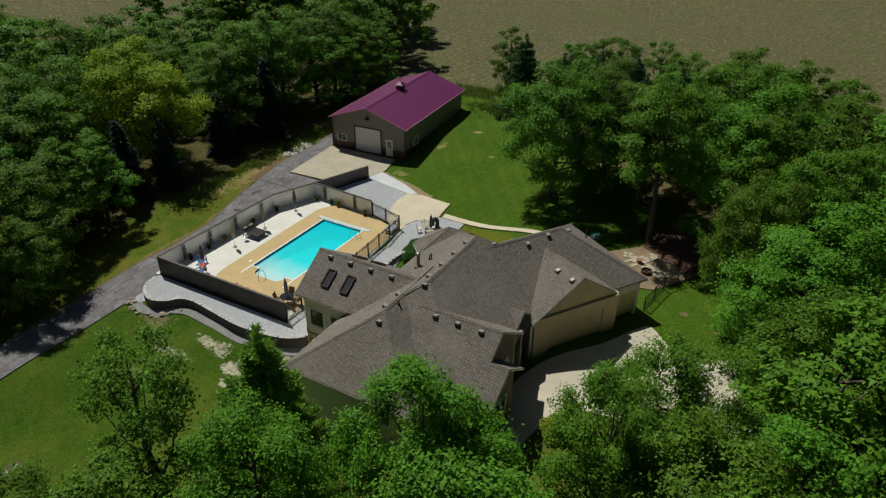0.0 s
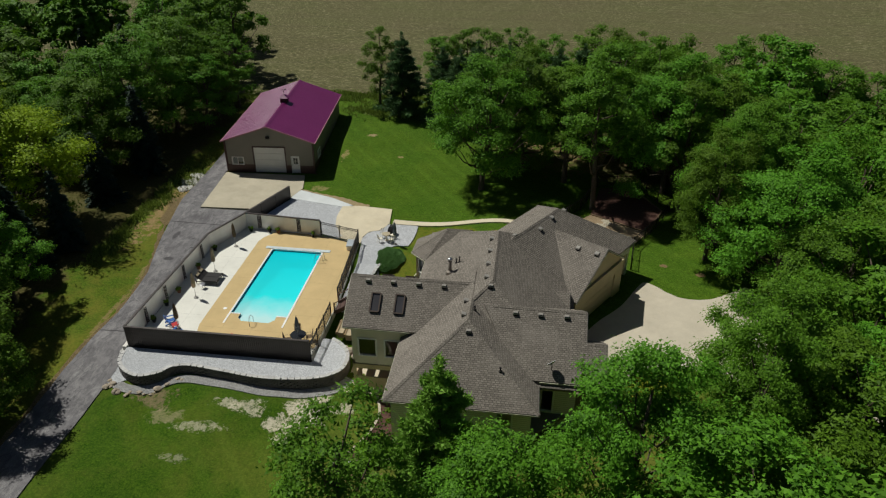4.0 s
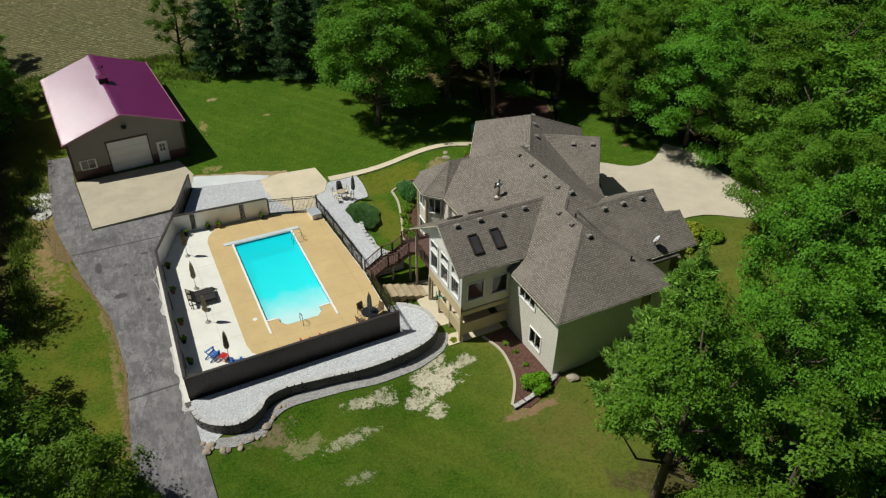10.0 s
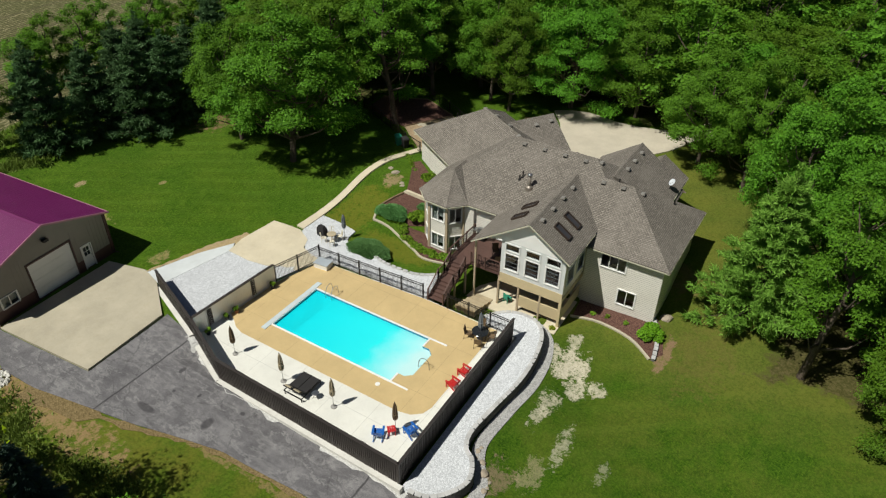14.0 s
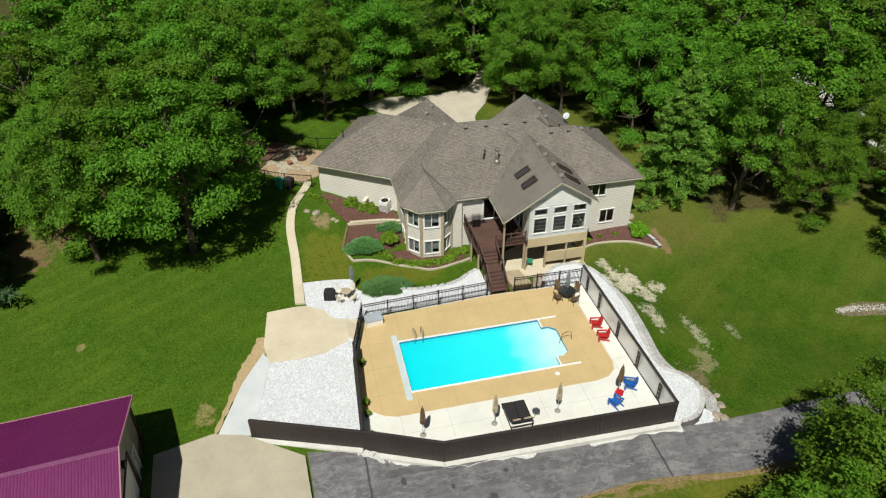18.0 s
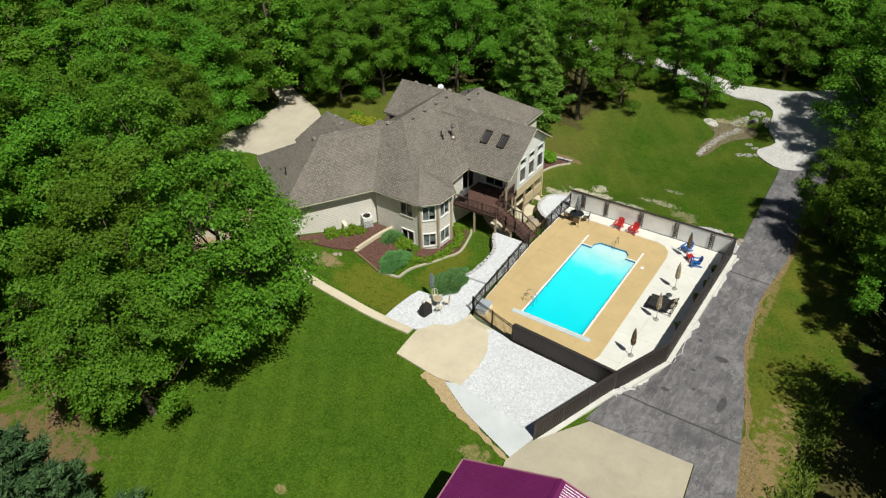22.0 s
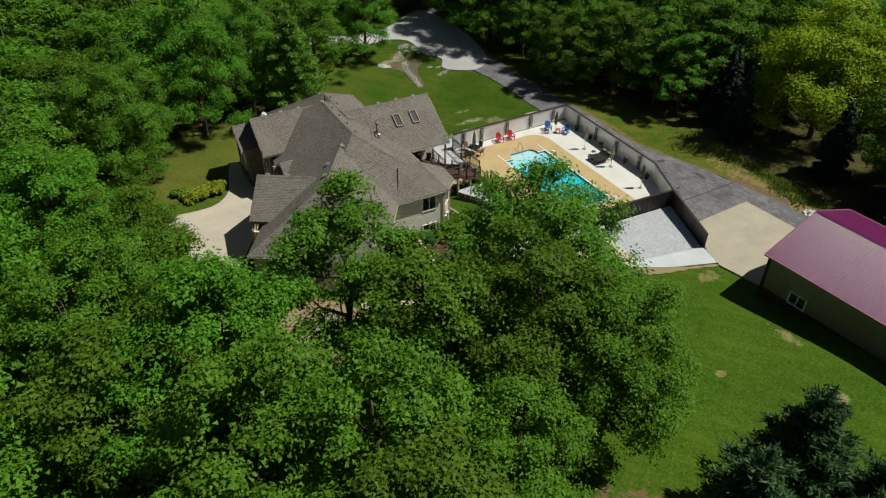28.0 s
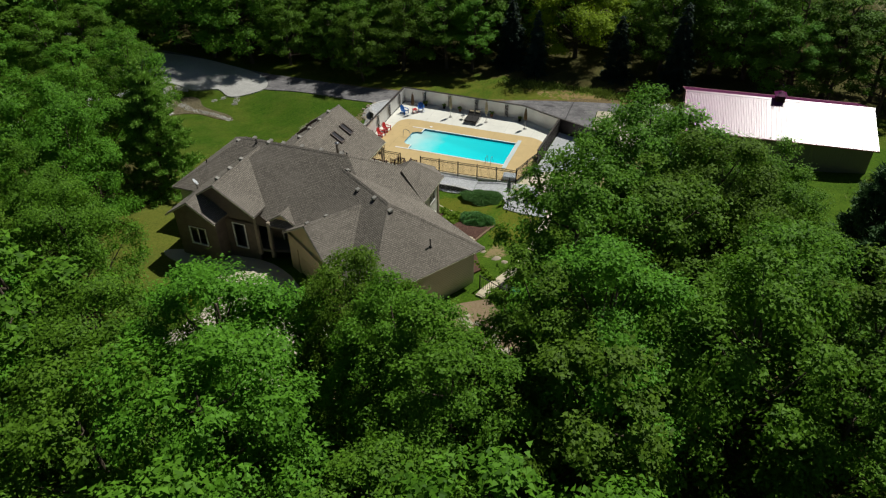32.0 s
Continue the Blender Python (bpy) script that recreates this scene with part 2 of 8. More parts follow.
    # ploughed field beyond the northern edge
    edge = m.math("SUBTRACT", m.math("SUBTRACT", y, 46.5), m.math("MULTIPLY", m.math("MINIMUM", m.math("MAXIMUM", x, 0.0), 28.0), 0.36))
    edge = m.math("ADD", edge, m.math("MULTIPLY", m.math("SUBTRACT", mid, 0.5), 2.2))
    across = m.math("ADD", m.math("SUBTRACT", y, m.math("MULTIPLY", x, 0.09)), m.math("MULTIPLY", m.math("SUBTRACT", mid, 0.5), 0.22))
    row = m.math("SINE", m.math("MULTIPLY", across, 8.3))
    pass_ = m.math("SINE", m.math("MULTIPLY", across, 0.69))
    along = m.node("ShaderNodeMapping", Scale=(0.55, 1.9, 1.0))
    along.inputs["Rotation"].default_value = (0, 0, -0.09)
    m.link(p, along.inputs[0])
    straw = m.noise(along.outputs[0], 2.6, 3, 0.75)
    broad = m.noise(p, 0.06, 5, 0.65)
    earth = m.mix(m.grey(row, -0.7, 0.9), (0.062, 0.060, 0.024), (0.158, 0.142, 0.072))
    earth = m.mix(m.math("MULTIPLY", m.grey(broad, 0.36, 0.64), 0.55), earth, (0.085, 0.098, 0.032))
    earth = m.mix(m.math("MULTIPLY", m.grey(pass_, 0.90, 0.99), 0.45), earth, (0.070, 0.062, 0.034))
    crop = m.mix(m.math("MULTIPLY", m.grey(straw, 0.53, 0.66), m.math("ADD", 0.45, m.math("MULTIPLY", m.grey(row, -1.0, 0.6), 0.4))), earth, (0.44, 0.38, 0.235))
    crop = m.mix(m.math("MULTIPLY", m.grey(m.math("SUBTRACT", 1.0, straw), 0.54, 0.64), 0.5), crop, (0.040, 0.042, 0.016))
    c = m.mix(m.grey(edge, 0.0, 0.6), c, crop)
    m.colour(c)
    m.bump(fine, 0.6, 0.05)
    return m.mat


def asphalt_material():
    m = Nodes("asphalt", 0.9, spec=0.25)
    p = m.position()
    stretch = m.node("ShaderNodeMapping", Scale=(2.6, 0.34, 1.0))
    m.link(p, stretch.inputs[0])
    streak = m.noise(stretch.outputs[0], 1.1, 6, 0.7)
    grain = m.noise(p, 30, 3)
    stain = m.noise(p, 0.35, 5)
    crack = m.node("ShaderNodeTexVoronoi", Scale=0.3)
    crack.feature = "DISTANCE_TO_EDGE"
    warp = m.mix(0.8, p, m.noise(p, 1.4, 4), "ADD")
    m.link(warp, crack.inputs["Vector"])
    blot = m.noise(p, 0.55, 8, 0.72)
    c = m.ramp(blot, [(0.36, (0.088, 0.084, 0.090)), (0.5, (0.150, 0.143, 0.150)), (0.64, (0.235, 0.225, 0.23))])
    c = m.mix(m.math("MULTIPLY", m.grey(streak, 0.50, 0.64), 0.38), c, (0.30, 0.29, 0.29))
    # thin pale wisps of worn binder, running with the drive
    wispy = m.node("ShaderNodeMapping", Scale=(1.5, 0.5, 1.0))
    wispy.inputs["Rotation"].default_value = (0, 0, 0.12)
    m.link(m.mix(0.9, p, m.noise(p, 0.9, 6, 0.75), "ADD"), wispy.inputs[0])
    w = m.noise(wispy.outputs[0], 0.75, 7, 0.68)
    wisp = m.math("SUBTRACT", 1.0, m.grey(m.math("ABSOLUTE", m.math("SUBTRACT", w, 0.5)), 0.003, 0.026))
    c = m.mix(m.math("MULTIPLY", m.math("MULTIPLY", wisp, m.grey(stain, 0.38, 0.54)), 0.62), c, (0.40, 0.39, 0.38))
    dark = m.math("SUBTRACT", 1.0, m.grey(m.math("ABSOLUTE", m.math("SUBTRACT", w, 0.43)), 0.004, 0.022))
    c = m.mix(m.math("MULTIPLY", m.math("MULTIPLY", dark, m.grey(blot, 0.40, 0.58)), 0.55), c, (0.060, 0.057, 0.062))
    c = m.mix(m.math("MULTIPLY", m.grey(stain, 0.53, 0.62), 0.42), c, (0.080, 0.076, 0.082))
    c = m.mix(0.30, c, m.ramp(grain, [(0.36, (0.05, 0.047, 0.049)), (0.64, (0.24, 0.23, 0.235))]))
    c = m.mix(m.math("MULTIPLY", m.math("SUBTRACT", 1.0, m.grey(crack.outputs[0], 0.0, 0.010)), 0.45), c, (0.05, 0.047, 0.048))
    xyz = m.node("ShaderNodeSeparateXYZ")
    m.link(m.mix(0.16, p, m.noise(p, 2.5, 4, 0.7), "ADD"), xyz.inputs[0])
    u, v = xyz.outputs[0], xyz.outputs[1]
    # oil stains, and the tarred joint where the drive was patched
    for cx, cy, rx, ry in ((-9.1, 7.2, 0.34, 0.20), (-10.1, 4.5, 0.20, 0.13), (-11.4, 2.4, 0.55, 0.35), (-9.6, 1.2, 0.16, 0.2), (-10.7, 6.2, 0.14, 0.14), (-12.6, 6.6, 0.3, 0.9)):
        du, dv = m.math("DIVIDE", m.math("SUBTRACT", u, cx), rx), m.math("DIVIDE", m.math("SUBTRACT", v, cy), ry)
        d2 = m.math("ADD", m.math("MULTIPLY", du, du), m.math("MULTIPLY", dv, dv))
        c = m.mix(m.math("MULTIPLY", m.math("SUBTRACT", 1.0, m.grey(d2, 0.45, 1.2)), 0.75), c, (0.045, 0.042, 0.046))
    for joint in (-8.3, 9.15):
        c = m.mix(m.math("MULTIPLY", m.math("SUBTRACT", 1.0, m.grey(m.math("ABSOLUTE", m.math("SUBTRACT", v, joint)), 0.03, 0.10)), 0.8), c, (0.040, 0.037, 0.040))
    sep = m.node("ShaderNodeSeparateXYZ")
    m.link(p, sep.inputs[0])
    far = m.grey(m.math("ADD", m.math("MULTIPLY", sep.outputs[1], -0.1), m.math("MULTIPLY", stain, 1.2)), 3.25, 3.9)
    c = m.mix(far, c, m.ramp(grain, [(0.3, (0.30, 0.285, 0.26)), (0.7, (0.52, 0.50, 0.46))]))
    m.colour(c)
    m.bump(grain, 0.4, 0.01)
    return m.mat


def gravel_material(name, lo, hi, size):
    m = Nodes(name, 0.9, spec=0.2)
    m.bsdf.inputs["Diffuse Roughness"].default_value = 0.6
    p = m.position()
    v = m.node("ShaderNodeTexVoronoi", Scale=1 / size)
    m.link(p, v.inputs["Vector"])
    sep = m.node("ShaderNodeSeparateColor")
    m.link(v.outputs["Color"], sep.inputs[0])
    c = m.ramp(sep.outputs[0], [(0.0, lo), (1.0, hi)])
    c = m.mix(m.math("MULTIPLY", m.grey(v.outputs["Distance"], 0.5, 0.9), 0.5), c, tuple(k * 0.5 for k in lo))
    big = m.noise(p, 0.7, 5)
    c = m.mix(m.grey(big, 0.4, 0.75), c, m.mix(0.35, c, tuple(k * 0.6 for k in hi)))
    m.colour(c)
    m.bump(v.outputs["Distance"], -0.35, size * 0.6)
    return m.mat


def concrete_material(name, colour, var=0.16, joint=0.0, stain=(0.3, 0.24, 0.16)):
    m = Nodes(name, 0.85, spec=0.25)
    p = m.position()
    big = m.noise(p, 0.45, 6, 0.65)
    mid = m.noise(p, 2.2, 5, 0.7)
    fine = m.noise(p, 22, 3)
    d = tuple(c * (1 - var) for c in colour)
    h = tuple(min(1, c * (1 + var * 0.5)) for c in colour)
    c = m.ramp(big, [(0.3, d), (0.68, h)])
    c = m.mix(m.math("MULTIPLY", m.grey(mid, 0.5, 0.8), 0.35), c, stain)
    c = m.mix(0.22, c, m.ramp(fine, [(0.3, tuple(k * 0.7 for k in d)), (0.7, h)]))
    if joint:
        sep = m.node("ShaderNodeSeparateXYZ")
        m.link(p, sep.inputs[0])
        for s in (0, 1):
            f = m.math("ABSOLUTE", m.math("SUBTRACT", m.math("FRACT", m.math("DIVIDE", m.math("ADD", sep.outputs[s], 100.3), joint)), 0.5))
            c = m.mix(m.math("MULTIPLY", m.grey(f, 0.493, 0.499), 0.5), c, tuple(k * 0.45 for k in d))
    m.colour(c)
    m.bump(fine, 0.25, 0.01)
    return m.mat


def leaf_material(name, dark, light, back, spread=0.5):
    m = Nodes(name, 0.6, spec=0.15)
    geo = m.node("ShaderNodeNewGeometry")
    info = m.node("ShaderNodeObjectInfo")
    c = m.ramp(geo.outputs["Random Per Island"], [(0.0, dark), (0.6, light), (1.0, tuple(k * 1.25 for k in light))])
    big = m.noise(geo.outputs["Position"], 0.09, 3)
    c = m.mix(m.grey(big, 0.4, 0.65), c, m.mix(0.35, c, tuple(k * 1.25 for k in light)))
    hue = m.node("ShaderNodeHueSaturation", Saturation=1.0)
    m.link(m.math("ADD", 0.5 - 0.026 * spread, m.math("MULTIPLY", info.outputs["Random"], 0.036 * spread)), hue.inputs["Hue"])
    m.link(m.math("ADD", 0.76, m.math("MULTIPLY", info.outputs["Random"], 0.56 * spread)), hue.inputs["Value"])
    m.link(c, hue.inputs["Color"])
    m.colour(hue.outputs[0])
    out = m.tree.nodes["Material Output"]
    tr = m.node("ShaderNodeBsdfTranslucent")
    m.link(m.mix(0.65, hue.outputs[0], back), tr.inputs[0])
    sh = m.node("ShaderNodeMixShader")
    sh.inputs[0].default_value = 0.21
    m.link(m.bsdf.outputs[0], sh.inputs[1])
    m.link(tr.outputs[0], sh.inputs[2])
    m.link(sh.outputs[0], out.inputs[0])
    return m.mat


def bark_material():
    m = Nodes("bark", 0.9, spec=0.2)
    n = m.node("ShaderNodeMapping", Scale=(5.0, 5.0, 0.9))
    m.link(m.position(), n.inputs[0])
    f = m.noise(n.outputs[0], 2.0, 5, 0.7)
    m.colour(m.ramp(f, [(0.3, (0.045, 0.034, 0.025)), (0.7, (0.16, 0.125, 0.095))]))
    m.bump(f, 0.6, 0.03)
    return m.mat


def metal_roof_material():
    m = Nodes("painted_metal_roof", 0.5, 0.0, 0.7)
    m.bsdf.inputs["IOR"].default_value = 1.58
    p = m.position()
    f = m.noise(p, 0.5, 5)
    g = m.noise(p, 7, 4)
    c = m.ramp(f, [(0.3, (0.128, 0.009, 0.078)), (0.7, (0.160, 0.014, 0.100))])
    m.colour(m.mix(0.2, c, m.ramp(g, [(0.3, (0.10, 0.01, 0.06)), (0.7, (0.20, 0.03, 0.13))])))
    m.link(m.ramp(g, [(0.2, (0.27, 0.27, 0.27)), (0.8, (0.35, 0.35, 0.35))]), m.bsdf.inputs["Roughness"])
    m.bump(g, 0.08, 0.02)
    return m.mat


def glass_material():
    m = Nodes("window_glass", 0.03, 0.0, 0.5)
    out = m.tree.nodes["Material Output"]
    tr = m.node("ShaderNodeBsdfTransparent", Color=(0.62, 0.70, 0.72, 1))
    gl = m.node("ShaderNodeBsdfGlossy", Roughness=0.03)
    fr = m.node("ShaderNodeFresnel", IOR=1.5)
    sh = m.tree.nodes.new("ShaderNodeMixShader")
    m.link(m.math("ADD", m.math("MULTIPLY", fr.outputs[0], 1.2), 0.03), sh.inputs[0])
    m.link(tr.outputs[0], sh.inputs[1])
    m.link(gl.outputs[0], sh.inputs[2])
    m.link(sh.outputs[0], out.inputs[0])
    return m.mat


def water_material():
    m = Nodes("pool_water", 0.03, 0.0, 0.5)
    p = m.position()
    sep = m.node("ShaderNodeSeparateXYZ")
    m.link(p, sep.inputs[0])
    wob = m.noise(p, 0.5, 3)
    depth = m.math("ADD", m.math("MULTIPLY", m.math("ADD", sep.outputs[1], 5.4), 0.093), m.math("MULTIPLY", m.math("SUBTRACT", wob, 0.5), 0.25))
    tint = m.ramp(depth, [(0.0, (0.92, 1.0, 1.0)), (0.13, (0.58, 0.98, 0.98)), (0.34, (0.06, 0.97, 0.99)), (1.0, (0.015, 0.94, 0.99))])
    out = m.tree.nodes["Material Output"]
    tr = m.node("ShaderNodeBsdfTransparent")
    m.link(tint, tr.inputs[0])
    gl = m.node("ShaderNodeBsdfGlossy", Roughness=0.04)
    bump = m.node("ShaderNodeBump", Strength=0.12, Distance=0.05)
    m.link(m.noise(p, 3.0, 2), bump.inputs["Height"])
    m.link(bump.outputs[0], gl.inputs["Normal"])
    body = m.node("ShaderNodeBsdfDiffuse")
    m.link(m.ramp(depth, [(0.0, (0.60, 0.95, 0.97)), (0.3, (0.04, 0.90, 0.95)), (1.0, (0.006, 0.80, 0.92))]), body.inputs[0])
    cloudy = m.tree.nodes.new("ShaderNodeMixShader")
    cloudy.inputs[0].default_value = 0.68
    m.link(tr.outputs[0], cloudy.inputs[1])
    m.link(body.outputs[0], cloudy.inputs[2])
    fr = m.node("ShaderNodeFresnel", IOR=1.33)
    sh = m.tree.nodes.new("ShaderNodeMixShader")
    m.link(fr.outputs[0], sh.inputs[0])
    m.link(cloudy.outputs[0], sh.inputs[1])
    m.link(gl.outputs[0], sh.inputs[2])
    m.link(sh.outputs[0], out.inputs[0])
    return m.mat


SHINGLE = shingle_material()
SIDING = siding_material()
GRASS = grass_material()
ASPHALT = asphalt_material()
METAL_ROOF = metal_roof_material()
GLASS = glass_material()
WATER = water_material()
BARK = bark_material()
GRAVEL = gravel_material("white_gravel", (0.46, 0.47, 0.49), (0.76, 0.77, 0.79), 0.06)
MULCH = gravel_material("bark_mulch", (0.070, 0.034, 0.026), (0.180, 0.095, 0.072), 0.07)
TAN_DECK = concrete_material("tan_concrete", (0.58, 0.43, 0.215), 0.14, 2.45, (0.50, 0.33, 0.15))
WHITE_DECK = concrete_material("pale_concrete", (0.74, 0.725, 0.66), 0.12, 3.05, (0.5, 0.47, 0.4))
SLAB = concrete_material("weathered_concrete", (0.47, 0.42, 0.32), 0.2, 0.0, (0.36, 0.30, 0.19))
SLAB_LIGHT = concrete_material("buff_concrete", (0.65, 0.57, 0.42), 0.15, 0.0, (0.44, 0.34, 0.19))
DRIVE = concrete_material("drive_concrete", (0.55, 0.49, 0.39), 0.16, 0.0, (0.42, 0.35, 0.24))
EDGING = concrete_material("blue_white_concrete", (0.62, 0.645, 0.65), 0.16, 0.0, (0.48, 0.48, 0.45))
KERB = concrete_material("lime_concrete", (0.70, 0.68, 0.63), 0.2)
LINER = plain("pool_liner", (0.88, 0.95, 0.97), 0.5, 0, 0.05)
WHITE = plain("white_paint", (0.80, 0.79, 0.76), 0.5, 0, 0.08)
CREAM = plain("cream_trim", (0.72, 0.66, 0.53), 0.6, 0, 0.1)
GUTTER = plain("gutter_paint", (0.52, 0.50, 0.38), 0.5, 0, 0.12)
BEIGE_BOARD = plain("beige_board", (0.58, 0.47, 0.28), 0.65, 0, 0.12)
CORNER = plain("taupe_trim", (0.44, 0.35, 0.24), 0.65, 0, 0.12)
FENCE_DARK = plain("dark_brown_steel", (0.060, 0.050, 0.046), 0.45, 0.3, 0.25, 1.2)
FENCE_LIGHT = plain("pale_grey_steel", (0.74, 0.735, 0.72), 0.32, 0.15, 0.22, 1.6)
IRON = plain("black_iron", (0.018, 0.017, 0.017), 0.45, 0.5, 0.2)
DECKWOOD = plain("brown_decking", (0.105, 0.055, 0.043), 0.7, 0, 0.3, 2.0, 0.2)
SHED_WALL = plain("grey_tan_steel", (0.235, 0.215, 0.185), 0.5, 0.1, 0.08)
SHED_BASE = plain("maroon_steel", (0.085, 0.040, 0.036), 0.5, 0.1, 0.2)
TRIM_RED = plain("rose_trim", (0.42, 0.20, 0.25), 0.4, 0.1, 0.1)
STONE = plain("field_stone", (0.36, 0.30, 0.23), 0.85, 0, 0.4, 3.0, 0.5)
CAPSTONE = plain("cap_stone", (0.50, 0.49, 0.48), 0.9, 0, 0.3, 4.0, 0.4)
BLOCK_DARK = plain("dark_wall_block", (0.13, 0.12, 0.115), 0.9, 0, 0.35, 4.0, 0.5)
# front wing walls: the shade they stand in is put into this brown
SHADED_FRONT = plain("shaded_brown_front", (0.17, 0.135, 0.105), 0.85, 0, 0.3, 5.0, 0.3)
TIMBER = plain("landscape_timber", (0.20, 0.13, 0.075), 0.85, 0, 0.35, 3.0, 0.4)
DARKWALL = plain("interior_wall", (0.20, 0.18, 0.15), 0.8, 0, 0.1)
RED = plain("red_plastic", (0.50, 0.022, 0.022), 0.4, 0, 0.1)
BLUE = plain("blue_plastic", (0.015, 0.115, 0.42), 0.4, 0, 0.1)
BLACK = plain("black_fabric", (0.020, 0.018, 0.018), 0.85, 0, 0.25)
BROWN_CLOTH = plain("brown_canvas", (0.16, 0.105, 0.055), 0.85, 0, 0.3, 6)
BEIGE_CLOTH = plain("beige_canvas", (0.44, 0.37, 0.25), 0.85, 0, 0.25, 6)
GREY_CLOTH = plain("grey_canvas", (0.20, 0.22, 0.24), 0.85, 0, 0.25, 6)
PANEL = plain("pale_grey_panel", (0.66, 0.67, 0.65), 0.6, 0, 0.1)
TEAL = plain("teal_plastic", (0.025, 0.26, 0.17), 0.5, 0, 0.15)
STEEL = plain("steel", (0.45, 0.45, 0.46), 0.3, 0.9, 0.15)
POT = plain("clay_pot", (0.30, 0.13, 0.06), 0.8, 0, 0.2)
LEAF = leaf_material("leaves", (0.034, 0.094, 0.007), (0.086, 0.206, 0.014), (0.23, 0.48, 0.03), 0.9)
LEAF_YELLOW = leaf_material("yellow_green_leaves", (0.125, 0.215, 0.004), (0.235, 0.370, 0.008), (0.40, 0.58, 0.02))
NEEDLE = leaf_material("pine_needles", (0.095, 0.215, 0.028), (0.190, 0.370, 0.055), (0.34, 0.62, 0.07))
SPRUCE = leaf_material("spruce_needles", (0.018, 0.038, 0.024), (0.050, 0.085, 0.060), (0.05, 0.10, 0.05))
FIR = leaf_material("fir_needles", (0.030, 0.078, 0.028), (0.085, 0.165, 0.062), (0.10, 0.20, 0.06))
SHRUB = leaf_material("shrub_leaves", (0.075, 0.155, 0.010), (0.165, 0.290, 0.022), (0.2, 0.34, 0.03))
BRIGHT_SHRUB = leaf_material("bright_shrub", (0.07, 0.20, 0.010), (0.16, 0.40, 0.02), (0.3, 0.6, 0.03))
BLIND = plain("blind_cloth", (0.50, 0.515, 0.485), 0.9, 0, 0.1)
JUNIPER = leaf_material("juniper", (0.085, 0.225, 0.070), (0.150, 0.330, 0.105), (0.20, 0.38, 0.11))
GOLD_SHRUB = leaf_material("golden_shrub", (0.16, 0.20, 0.012), (0.30, 0.36, 0.03), (0.4, 0.45, 0.03))
WEED = leaf_material("tall_grass", (0.075, 0.13, 0.018), (0.17, 0.23, 0.045), (0.25, 0.33, 0.05))


